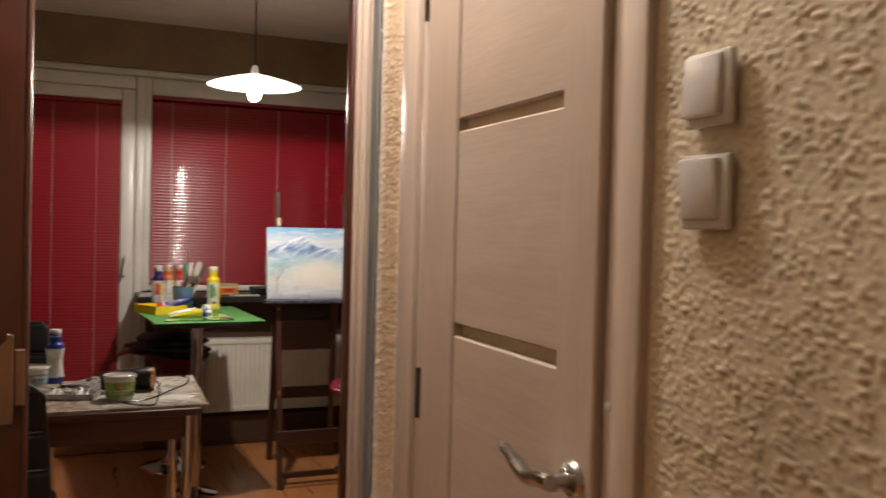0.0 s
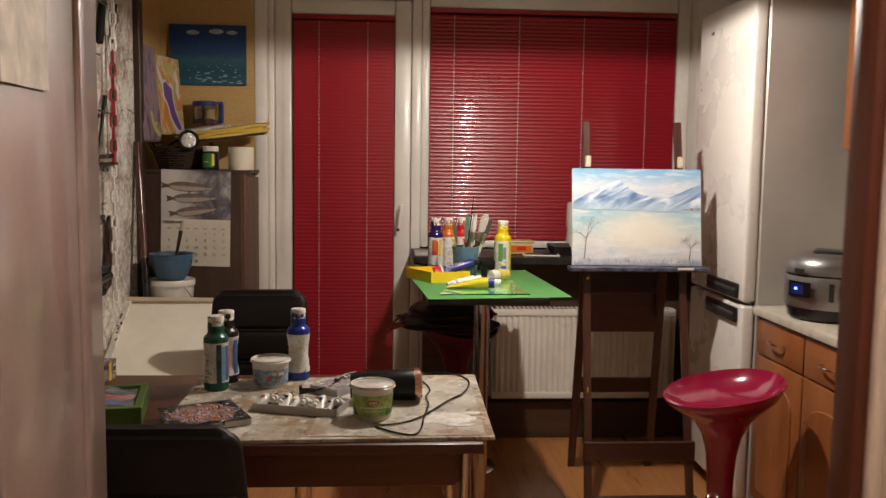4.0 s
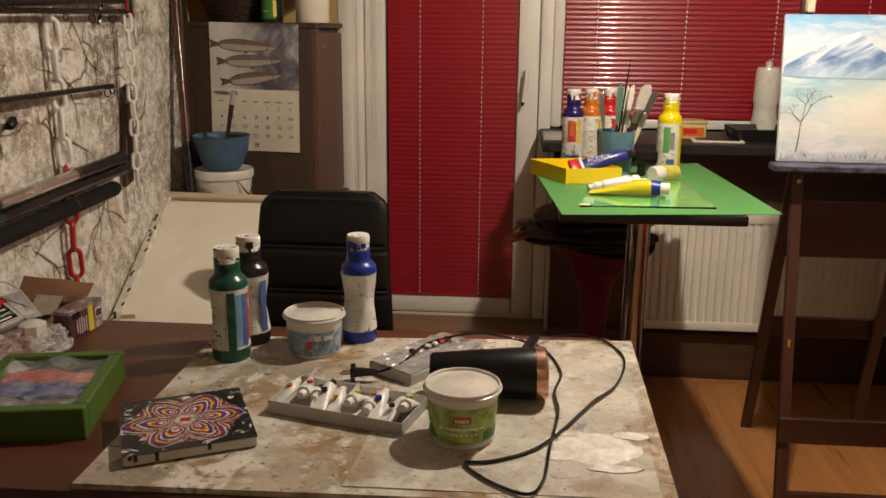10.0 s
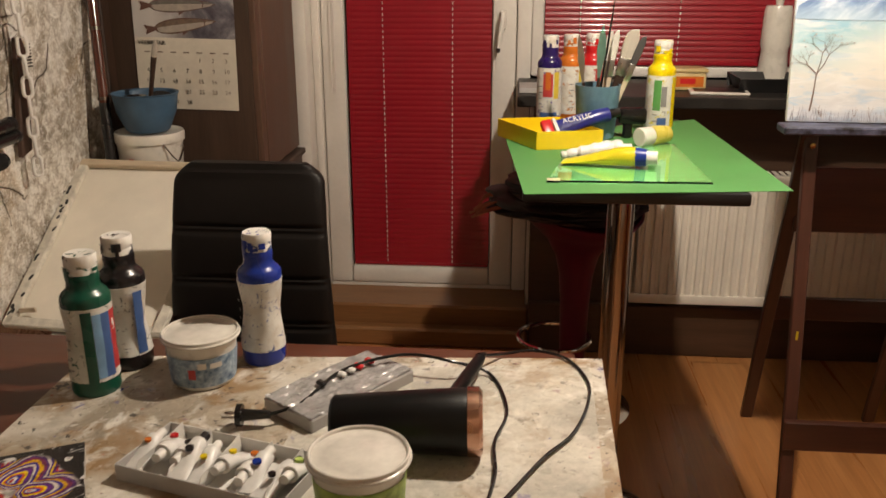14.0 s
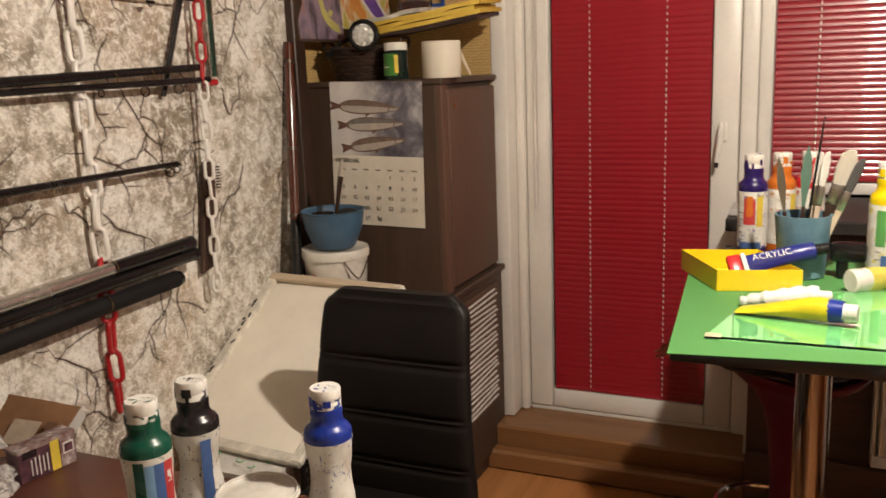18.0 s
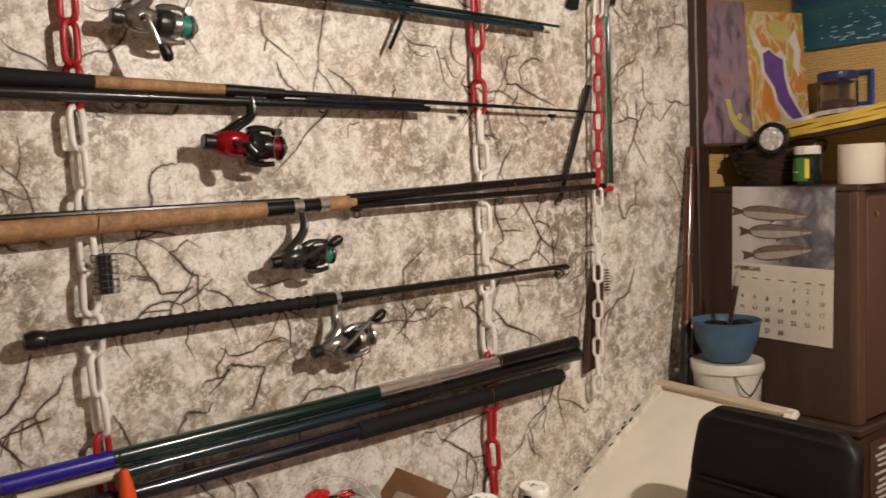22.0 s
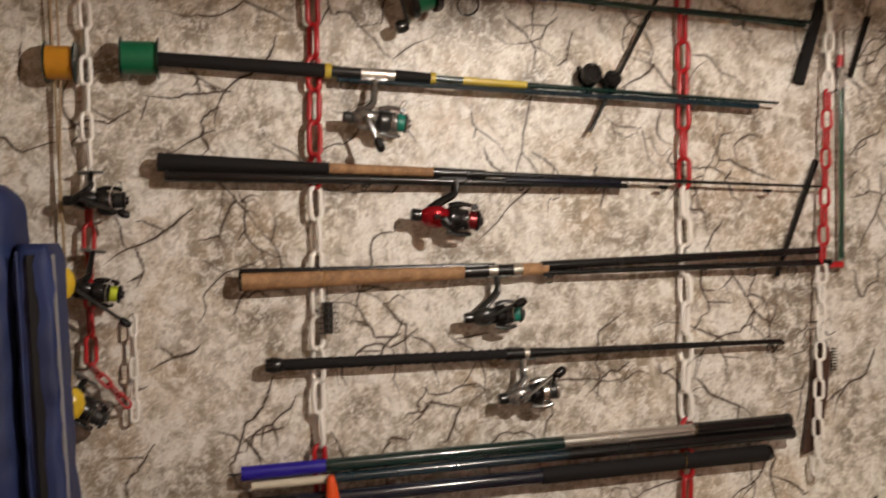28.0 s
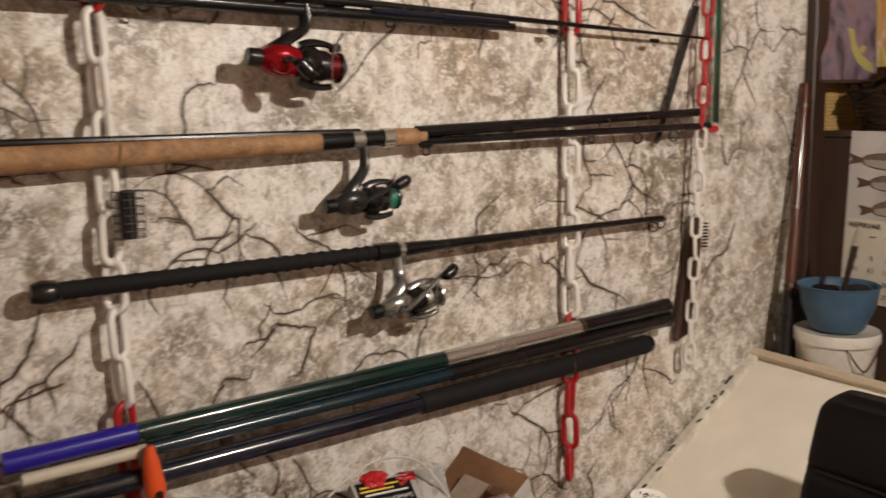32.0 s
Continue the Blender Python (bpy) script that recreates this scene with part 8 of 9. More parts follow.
M["bag_film"] = film("crumpled_film", (0.82, 0.80, 0.77), 0.16, 0.6)
M["red_foil"] = plain("red_silver_foil", (0.46, 0.10, 0.11), 0.22, 0.3, vary=0.3, wear=38, second=(0.62, 0.55, 0.52), relief=0.4)
M["clear_line"] = plain("clear_nylon_line", (0.62, 0.60, 0.55), 0.2, relief=0)
M["window_film"] = plain("cloudy_window_film", (0.46, 0.37, 0.29), 0.25, vary=0.2)
M["kraft_dark"] = plain("dark_kraft_print", (0.13, 0.065, 0.03), 0.7)
M["kraft"] = plain("brown_kraft_paper", (0.24, 0.12, 0.055), 0.7, vary=0.15)
M["dark_print"] = plain("dark_print", (0.045, 0.020, 0.035), 0.4, vary=0.25, wear=40, second=(0.16, 0.06, 0.08))
M["leaf_print"] = plain("green_leaf_print", (0.16, 0.36, 0.17), 0.5, vary=0.1)
M["bag_white"] = plain("white_bag_plastic", (0.66, 0.65, 0.60), 0.4, vary=0.1, wear=22)
desk_heap()


# ---- on the bar table and the sill ----
def bar_table_things():
    z = BZ
    g = thing("glass_plate", "clear glass plate used as a paint palette", "glass plate", (0, 0, z))
    part_plate = part("plate", sheet([(0.572, 4.612, 0.0032), (0.925, 4.622, 0.0032), (0.908, 5.03, 0.0032), (0.633, 4.93, 0.0032)], 0.005, 1), M["plate_glass"], g)
    part_plate.visible_shadow = False
    part("tape", box((0.028, 0.022, 0.0006), (0.585, 4.618, 0.0062), 0), M["tape"], g)
    paint_tube("paint_tube", Matrix.Translation((0.612, 4.787, z + 0.007)) @ pose(0, 0, 0, 0, 0, -12), "squeezed yellow acrylic tube with a blue and white cap", colour("yellow_tube", (0.66, 0.56, 0.02), 0.3, vary=0.1), CAPW, 0.168, 0.023)
    t = thing("tube_cap", "blue and white tube cap ring", "cap", Matrix.Translation((0.788, 4.749, z + 0.030)) @ pose(0, 0, 0, 0, 90, -12))
    part("ring", lathe([(0, -0.014), (0.022, -0.014), (0.020, 0.012), (0, 0.012)], 18), BLUE, t)
    part("spots", lathe([(0, 0.012), (0.016, 0.012), (0.016, 0.036), (0, 0.036)], 14), CAPW, t)
    t = thing("paint_tube", "crumpled white acrylic tube", "paint tube", Matrix.Translation((0.640, 4.842, z + 0.006)) @ pose(0, 0, 0, 0, 0, 8))
    pts = curve_pts([(-0.03, 0, 0.006), (0.0, 0.003, 0.010), (0.04, -0.003, 0.016), (0.085, 0.003, 0.020), (0.118, 0, 0.022)], 4)
    part("tube", tube(pts, [0.008 + 0.012 * min(1, q / 11) + 0.0022 * math.sin(q * 2.3) for q in range(len(pts))], 12), M["tube_white"], t, sharp=35)
    part("cap", tube([(0.116, 0, 0.022), (0.140, 0.002, 0.022)], [0.011, 0.010], 12), CAPW, t)
    t = thing("paint_tube", "short pale yellow tube with a cream cap on the card", "paint tube", Matrix.Translation((0.912, 5.070, z + 0.0275)) @ pose(0, 0, 0, 0, 0, 216))
    part("tube", tube([(0.018, 0, 0), (0.022, 0, 0), (0.060, 0, 0), (0.082, 0, 0)], [0.010, 0.021, 0.025, 0.0255], 20), colour("pale_yellow_tube", (0.66, 0.56, 0.10), 0.3), t)
    part("cap", tube([(0.080, 0, 0), (0.084, 0, 0), (0.118, 0, 0), (0.121, 0, 0)], [0.022, 0.0245, 0.0245, 0.022], 20), M["tub_white"], t)
    # yellow box
    b = thing("yellow_box", "open yellow cardboard box holding a blue acrylic tube", "box", (0, 0, z))
    a, bq, c, d = Vector((0.450, 5.140, 0)), Vector((0.553, 4.950, 0)), Vector((0.722, 4.992, 0)), Vector((0.620, 5.180, 0))
    part("bottom", sheet([bq, c, d, a], 0.002, 1), M["yellow_card"], b)
    for p, q in ((a, bq), (bq, c), (c, d), (d, a)):
        mid, n = (p + q) / 2, (q - p)
        part("side", box((n.length, 0.002, 0.046), (0, 0, 0), 0.0004), M["yellow_card"], b, place=Matrix.Translation(mid + Vector((0, 0, 0.024))) @ pose(0, 0, 0, 0, 0, math.degrees(math.atan2(n.y, n.x))))
    m = Matrix.Translation((0.575, 5.025, z + 0.034)) @ pose(0, 0, 0, 0, 0, 20) @ pose(0, 0, 0, 0, -9, 0) @ pose(0, 0, 0, 48, 0, 0)
    t = paint_tube("paint_tube", m, "blue acrylic tube with white lettering", colour("blue_tube", (0.020, 0.025, 0.20), 0.3, vary=0.1), M["rod_black"], 0.175, 0.019)
    part("band", box((0.012, 0.048, 0.024), (0.026, 0, 0.0125), 0.006, seg=2), M["card_white"], t)
    lettering("lettering", "ACRYLIC", 0.021, M["card_white"], t, pose(0.040, -0.008, 0.0378))
    part("red_end", box((0.030, 0.050, 0.018), (0.006, 0, 0.010), 0.005, seg=2), RED, t)
    # cup of brushes
    cup = thing("brush_cup", "blue-grey plastic cup full of knives and brushes", "cup", (0.715, 5.137, z))
    part("cup", lathe([(0, 0), (0.046, 0), (0.050, 0.004), (0.061, 0.143), (0.057, 0.143), (0.046, 0.010), (0, 0.010)], 32), M["cup_blue"], cup)
    rng = random.Random(12)
    tools = [("palette_knife", -0.035, -0.010, 0.265, 0.016, M["steel"], -8), ("palette_knife", -0.010, -0.02, 0.290, 0.020, M["knife_green"], 2), ("flat_brush", 0.030, 0.014, 0.285, 0.034, M["bristle_white"], 15), ("flat_brush", 0.018, 0.0, 0.275, 0.016, M["tub_clear"], 7), ("flat_brush", 0.010, 0.020, 0.270, 0.018, M["tub_clear"], 5), ("flat_brush", 0.034, -0.012, 0.275, 0.018, M["dark_grey"], 20), ("thin_brush", -0.004, 0.02, 0.35, 0.003, M["rod_black"], 6)]
    for name, x, y, ln, w, mt, lean in tools:
        t = thing(name, {"palette_knife": "palette knife standing in the cup", "flat_brush": "flat paint brush standing in the cup", "thin_brush": "thin black brush handle standing in the cup"}[name], name.replace("_", " "), Matrix.Translation((0.715 + x * 0.6, 5.137 + y, z + 0.012)) @ pose(0, 0, 0, 0, lean, 0), group="tools in the cup")
        if name == "thin_brush":
            part("handle", tube([(0, 0, 0), (0, 0, ln * 0.7), (0, 0, ln)], [w, w * 1.1, w * 0.4], 8), mt, t)
            continue
        if name == "palette_knife":
            part("handle", tube([(0, 0, 0), (0, 0, ln * 0.3), (0, 0, ln * 0.52)], [0.004, 0.006, 0.004], 10), M["dark_wood"], t)
            part("blade", prism([(-0.003, ln * 0.50), (0.003, ln * 0.50), (w * 0.30, ln * 0.60), (w * 0.62, ln * 0.74), (w * 0.55, ln * 0.86), (w * 0.10, ln), (-w * 0.35, ln * 0.90), (-w * 0.55, ln * 0.76), (-w * 0.30, ln * 0.60)], 0.0012), mt, t)
            continue
        part("handle", prism([(-0.004, 0), (0.004, 0), (w * 0.34, ln * 0.46), (w * 0.40, ln * 0.56), (-w * 0.40, ln * 0.56), (-w * 0.34, ln * 0.46)], 0.006, bev=0.001), M["dark_wood"] if w > 0.03 else M["pine"], t)
        part("ferrule", box((w * 0.95, 0.010, ln * 0.17), (0, 0.003, ln * 0.635), 0.003, seg=2), M["steel"], t, "dull metal ferrule")
        part("bristles", prism([(-w * 0.46, ln * 0.71), (w * 0.46, ln * 0.71), (w * 0.56, ln * 0.82), (w * 0.54, ln * 0.93), (w * 0.30, ln), (-w * 0.20, ln * 0.985), (-w * 0.50, ln * 0.94), (-w * 0.56, ln * 0.82)], 0.009, pose(0, -0.001, 0), bev=0.002), mt, t, "worn bristles")
    t = thing("black_clip", "black plastic clamp beside the cup", "clamp", (0.812, 5.135, z))
    part("jaw", box((0.075, 0.030, 0.045), (0.0, 0, 0.060), 0.010, seg=2), M["rod_black"], t)
    part("foot", box((0.025, 0.024, 0.045), (-0.012, 0, 0.0225), 0.005), M["rod_black"], t)
    # sill
    s = thing("margarine_tub", "pale margarine tub with an orange print on the sill", "tub", (1.045, 5.80, 1.0))
    part("tub", box((0.165, 0.10, 0.062), (0, 0, 0.031), 0.010, seg=2), M["margarine"], s)
    part("lid", box((0.175, 0.108, 0.012), (0, 0, 0.066), 0.005, seg=2), M["margarine"], s)
    part("print", box((0.12, 0.001, 0.034), (0.012, -0.0505, 0.030), 0), ORANGE, s)
    part("print", box((0.05, 0.001, 0.018), (0.02, -0.0515, 0.032), 0), RED, s)
    s = thing("tablet", "thin tablet with a white edge on the sill", "tablet", Matrix.Translation((1.16, 5.72, 1.0)) @ pose(0, 0, 0, 0, 0, -5))
    part("body", box((0.19, 0.12, 0.008), (0, 0, 0.004), 0.003, seg=2), M["tub_white"], s)
    part("screen", box((0.16, 0.10, 0.001), (0, 0, 0.0086), 0), M["dryer_black"], s)
    s = thing("black_tray", "shallow black plastic tray on the sill", "tray", (1.345, 5.80, 1.0))
    part("floor", box((0.20, 0.16, 0.004), (0, 0, 0.002), 0), M["black_plastic"], s)
    for a, b_, c_ in (((0, -0.09, 0.025), (0.24, 0.004, 0.050), -24), ((0, 0.09, 0.025), (0.24, 0.004, 0.050), 24)):
        part("wall", box(b_, (0, 0, 0), 0.001), M["black_plastic"], s, place=Matrix.Translation(a) @ pose(0, 0, 0, -c_, 0, 0))
    for a, c_ in (((-0.11, 0, 0.025), -24), ((0.11, 0, 0.025), 24)):
        part("wall", box((0.004, 0.19, 0.050), (0, 0, 0), 0.001), M["black_plastic"], s, place=Matrix.Translation(a) @ pose(0, 0, 0, 0, c_, 0))
    s = thing("white_jug", "tall white plastic bottle on the sill", "bottle", (1.385, 5.93, 1.0))
    part("body", lathe([(0, 0), (0.050, 0), (0.054, 0.01), (0.046, 0.09), (0.044, 0.12), (0.050, 0.14), (0.047, 0.25), (0.042, 0.268), (0, 0.268)], 28), M["tub_white"], s)
    part("knob", lathe([(0, 0.268), (0.012, 0.268), (0.014, 0.285), (0, 0.30)], 14), M["tub_clear"], s)
    s = thing("sill_box", "flat grey carton on the sill by the balcony door", "carton", (0.535, 5.72, 1.0))
    part("box", box((0.10, 0.14, 0.018), (0.02, 0, 0.009), 0.002), M["card_grey"], s)


M["bristle_white"] = plain("cream_bristle", (0.52, 0.47, 0.39), 0.6, vary=0.1, grain=300, stretch=(8, 8, 0.4), relief=0.5)
M["plate_glass"] = glass("plate_glass", (0.90, 0.97, 0.94), 0.01)
M["yellow_card"] = plain("yellow_card", (0.80, 0.58, 0.015), 0.3, vary=0.05, relief=0.02)
M["cup_blue"] = plain("blue_grey_plastic", (0.10, 0.21, 0.29), 0.4, vary=0.15, wear=14, second=(0.16, 0.28, 0.36))
M["knife_green"] = plain("green_tinted_steel", (0.12, 0.22, 0.17), 0.3, 0.2)
M["margarine"] = plain("cream_plastic", (0.60, 0.46, 0.22), 0.35, vary=0.06)
bar_table_things()


def stool_bag():
    t = thing("black_bag", "folded black cloth bag lying on the bar stool", "bag", (0.66, 5.33, 0.690))
    for k, (w, d, dx, dy, turn) in enumerate(((0.235, 0.185, 0.00, 0.0, 4), (0.22, 0.175, -0.02, -0.01, -6), (0.205, 0.17, 0.02, 0.0, 9), (0.17, 0.15, -0.01, 0.01, -3))):
        fold = crumpled((w, d, 0.034), 5.0 + 2 * k, 0.16)
        part("fold", fold, M["bag_cloth"], t, sharp=40, place=Matrix.Translation((dx, dy, 0.026 * k)) @ pose(0, 0, 0, 0, 2 - k, turn))
    rng = random.Random(31)
    for k in range(9):
        y = -0.10 + 0.014 * k
        part("fringe", tube(curve_pts([(-0.17, y, 0.045), (-0.225 - rng.uniform(0, 0.02), y - 0.02, 0.040 + rng.uniform(-0.01, 0.012)), (-0.265 - rng.uniform(0, 0.03), y - 0.03, 0.012 + rng.uniform(-0.012, 0.012))], 4), 0.0042, 6, flat=0.5), M["rust_cloth"], t, "rust red fringe")


M["bag_cloth"] = plain("black_bag_cloth", (0.018, 0.012, 0.012), 0.55, vary=0.25, grain=120, relief=0.4)
M["rust_cloth"] = plain("rust_cloth", (0.34, 0.075, 0.035), 0.7, vary=0.15)
stool_bag()


# ---- paintings ----
def sky_lake():
    """Sky and lake of the landscape: soft blue strokes on white, cream light on the water."""
    m, t, b = nodes_of("landscape_ground")
    v = coords(t)
    sep = t.nodes.new("ShaderNodeSeparateXYZ")
    link(t, v, sep.inputs[0])
    mp = t.nodes.new("ShaderNodeMapRange")
    mp.inputs[1].default_value, mp.inputs[2].default_value = 0.0, 0.418
    link(t, sep.outputs[2], mp.inputs[0])
    base = ramp(t, mp.outputs[0], [(0.0, (0.38, 0.41, 0.50)), (0.08, (0.52, 0.53, 0.55)), (0.26, (0.57, 0.57, 0.54)), (0.40, (0.40, 0.55, 0.58)), (0.50, (0.26, 0.47, 0.54)), (0.56, (0.27, 0.46, 0.56)), (0.60, (0.42, 0.52, 0.62)), (0.80, (0.56, 0.60, 0.65)), (0.90, (0.30, 0.46, 0.62)), (1.0, (0.15, 0.36, 0.58))])
    st = coords(t, (2.2, 1, 9))
    strokes = noise_node(t, 4.5, 5, 0.6, st, 0.6)
    base = mix(t, ramp(t, strokes, [(0.46, 0.0), (0.66, 0.7)]), base, (0.66, 0.67, 0.67))
    base = mix(t, ramp(t, noise_node(t, 6.5, 4, 0.6, st, 0.9), [(0.52, 0.0), (0.66, 0.45)]), base, (0.24, 0.44, 0.62))
    # warm light in the middle of the lake
    dist = t.nodes.new("ShaderNodeVectorMath")
    dist.operation = "DISTANCE"
    dist.inputs[1].default_value = (0.03, 0, 0.34)
    link(t, coords(t, (1, 0, 2.2)), dist.inputs[0])
    base = mix(t, ramp(t, dist.outputs["Value"], [(0.08, 0.85), (0.25, 0.0)]), base, (0.70, 0.66, 0.57))
    link(t, base, b.inputs["Base Color"])
    b.inputs["Roughness"].default_value = 0.5
    bump(t, b, noise_node(t, 300, 3, 0.6, v), 0.15, 0.0005)
    return m


def mountain_paint():
    """Snowy slopes in slanting blue and white strokes that fade into mist at the shore."""
    m, t, b = nodes_of("mountain_paint")
    v = coords(t)
    rot = t.nodes.new("ShaderNodeMapping")
    rot.inputs["Rotation"].default_value = (0, 0.50, 0)
    link(t, v, rot.inputs["Vector"])
    long = t.nodes.new("ShaderNodeMapping")
    long.inputs["Scale"].default_value = (5.5, 1, 24)
    link(t, rot.outputs["Vector"], long.inputs["Vector"])
    f = noise_node(t, 1.0, 5, 0.6, long.outputs["Vector"], 0.7)
    col = ramp(t, f, [(0.33, (0.09, 0.16, 0.33)), (0.43, (0.20, 0.30, 0.48)), (0.52, (0.40, 0.49, 0.62)), (0.60, (0.70, 0.73, 0.77))])
    sep = t.nodes.new("ShaderNodeSeparateXYZ")
    link(t, v, sep.inputs[0])
    mist = ramp(t, sep.outputs[2], [(0.236, 0.8), (0.285, 0.0)])
    col = mix(t, mist, col, (0.40, 0.53, 0.62))
    link(t, col, b.inputs["Base Color"])
    b.inputs["Roughness"].default_value = 0.5
    bump(t, b, f, 0.3, 0.001)
    return m


def landscape():
    c = next(o for o in bpy.data.objects if o.name == "landscape_canvas")
    w, h = 0.556, 0.418
    part("ground_paint", sheet([(-w / 2, -0.0008, 0), (w / 2, -0.0008, 0), (w / 2, -0.0008, h), (-w / 2, -0.0008, h)], 0.0008, 1), sky_lake(), c)
    mt = mountain_paint()

    def ridge(name, pts, y):
        part(name, prism([((u - 0.5) * w, (1 - q) * h) for u, q in pts], -0.0002, pose(0, y, 0)), mt, c)

    ridge("far_mountain", [(0.60, 0.44), (0.66, 0.325), (0.74, 0.30), (0.82, 0.255), (0.90, 0.205), (1.0, 0.150), (1.0, 0.44)], -0.0018)
    ridge("near_mountain", [(0.0, 0.42), (0.01, 0.345), (0.10, 0.275), (0.20, 0.205), (0.29, 0.155), (0.365, 0.115), (0.41, 0.165), (0.46, 0.225), (0.52, 0.262), (0.60, 0.285), (0.72, 0.30), (0.80, 0.33), (0.86, 0.40), (0.84, 0.44), (0.5, 0.43), (0.2, 0.425)], -0.0022)
    tree = M["tree_paint"]
    rng = random.Random(5)

    def twig(x, z, ang, ln, wd, depth):
        x2, z2 = x + ln * math.cos(ang), z + ln * math.sin(ang)
        tube([(x, -0.0030, z), ((x + x2) / 2 + rng.uniform(-1, 1) * ln * 0.06, -0.0030, (z + z2) / 2), (x2, -0.0030, z2)], [wd, wd * 0.85, wd * 0.65], 5, bm, flat=0.5)
        if depth:
            for k in range(2 + (depth > 1)):
                twig(x2, z2, 0.80 * ang + 0.31 + (k - 0.5 * (1 + (depth > 1))) * 0.62 + rng.uniform(-0.42, 0.42), ln * rng.uniform(0.36, 0.64), wd * 0.50, depth - 1)

        else:
            if rng.random() < 0.4:
                box((rng.uniform(0.002, 0.005), 0.0006, rng.uniform(0.002, 0.004)), (x2 + rng.uniform(-0.010, 0.010), -0.0030, z2 + rng.uniform(-0.006, 0.008)), 0, leaves)

    leaves = bmesh.new()
    for x, z, hgt in ((-0.228, 0.026, 0.088), (0.224, 0.018, 0.058)):
        bm = bmesh.new()
        twig(x, z, math.radians(84), hgt, 0.0032, 4)
        part("painted_tree", bm, tree, c)
    part("painted_leaves", leaves, M["leaf_dab"], c)
    bm = bmesh.new()
    for k in range(190):
        x = -w / 2 + 0.006 + (w - 0.012) * k / 189
        hh = rng.uniform(0.008, 0.034) * (0.7 + 0.5 * abs(x) / w * 2)
        tube([(x, -0.0024, 0.002), (x + rng.uniform(-0.006, 0.006), -0.0024, hh)], [0.0014, 0.0004], 4, bm, flat=0.5)
    part("painted_grass", bm, M["grass_paint"], c)
    bm = bmesh.new()
    for k in range(16):
        x = rng.uniform(-w / 2 + 0.03, w / 2 - 0.03)
        for q in range(3):
            lean = rng.uniform(-0.010, 0.010)
            tube([(x, -0.0027, 0.012), (x + 0.4 * lean, -0.0027, 0.020), (x + lean, -0.0027, rng.uniform(0.026, 0.042))], [0.0008, 0.0007, 0.0003], 4, bm, flat=0.5)
    part("painted_tufts", bm, M["tree_paint"], c)
    part("painted_shore", prism([(0.19, 0.241), (0.275, 0.240), (0.275, 0.252), (0.24, 0.249), (0.225, 0.256), (0.215, 0.248)], -0.0007, pose(0, -0.0028, 0)), M["grass_paint"], c)


M["leaf_dab"] = plain("grey_white_paint", (0.52, 0.53, 0.52), 0.5, vary=0.2, wear=80)
M["tree_paint"] = plain("brown_tree_paint", (0.27, 0.20, 0.17), 0.5)
M["grass_paint"] = plain("lilac_grass_paint", (0.34, 0.33, 0.41), 0.5, vary=0.25, wear=60, second=(0.52, 0.51, 0.56))
landscape()


def sea_painting():
    c = thing("sea_painting", "dark blue seascape canvas with white clouds and wave glints", "painting", (-0.572, 5.950, 1.858))
    w, h = 0.392, 0.308
    part("canvas", box((w, 0.016, h), (0, -0.008, h / 2), 0.002), M["sea_ground"], c)
    rng = random.Random(2)
    for x, z, s in ((-0.075, 0.262, 0.030), (0.045, 0.268, 0.034), (0.125, 0.265, 0.026)):
        part("painted_cloud", prism([(s * math.cos(a) * (1 + 0.2 * math.sin(3 * a)), s * 0.5 * math.sin(a) * (1.2 if math.sin(a) > 0 else 0.4)) for a in [k * 6.28318531 / 18 for k in range(18)]], -0.0008, pose(x, -0.0162, z)), M["cloud_paint"], c)
    for k in range(46):
        z = 0.012 + 0.105 * (k / 46) ** 1.3
        x, s = rng.uniform(-w / 2 + 0.02, w / 2 - 0.02), 0.004 + 0.013 * (1 - k / 46) * rng.random()
        part("painted_glint", box((2 * s, 0.0008, 0.0035 * (1.2 - k / 46)), (x, -0.0165, z), 0), M["cloud_paint"], c)


def sea_ground():
    m, t, b = nodes_of("seascape_paint")
    sep = t.nodes.new("ShaderNodeSeparateXYZ")
    link(t, coords(t), sep.inputs[0])
    mp = t.nodes.new("ShaderNodeMapRange")
    mp.inputs[1].default_value, mp.inputs[2].default_value = 0.0, 0.308
    link(t, sep.outputs[2], mp.inputs[0])
    col = ramp(t, mp.outputs[0], [(0.0, (0.020, 0.10, 0.15)), (0.25, (0.012, 0.075, 0.11)), (0.42, (0.030, 0.115, 0.14)), (0.52, (0.020, 0.07, 0.16)), (0.75, (0.012, 0.065, 0.22)), (1.0, (0.008, 0.05, 0.20))])
    col = mix(t, 0.5, col, ramp(t, noise_node(t, 30, 4, 0.6, coords(t, (1, 1, 4))), [(0.3, 0.4), (0.7, 1.0)]), "MULTIPLY")
    link(t, col, b.inputs["Base Color"])
    b.inputs["Roughness"].default_value = 0.45
    return m


M["sea_ground"] = sea_ground()
M["cloud_paint"] = plain("white_blue_paint", (0.48, 0.56, 0.62), 0.5, vary=0.2, wear=50)
sea_painting()


def abstract(name, stops, scale, seed):
    m, t, b = nodes_of(name)
    v = coords(t)
    sh = t.nodes.new("ShaderNodeMapping")
    sh.inputs["Location"].default_value = (seed, seed, seed)
    sh.inputs["Scale"].default_value = (1.6, 1, 0.8)
    link(t, v, sh.inputs["Vector"])
    f = noise_node(t, scale, 3, 0.5, sh.outputs["Vector"], 1.6)
    col = ramp(t, f, stops)
    col = mix(t, 0.35, col, ramp(t, noise_node(t, 60, 4, 0.6, v), [(0.3, 0.5), (0.7, 1.0)]), "MULTIPLY")
    link(t, col, b.inputs["Base Color"])
    b.inputs["Roughness"].default_value = 0.42
    bump(t, b, f, 0.2, 0.002)
    return m


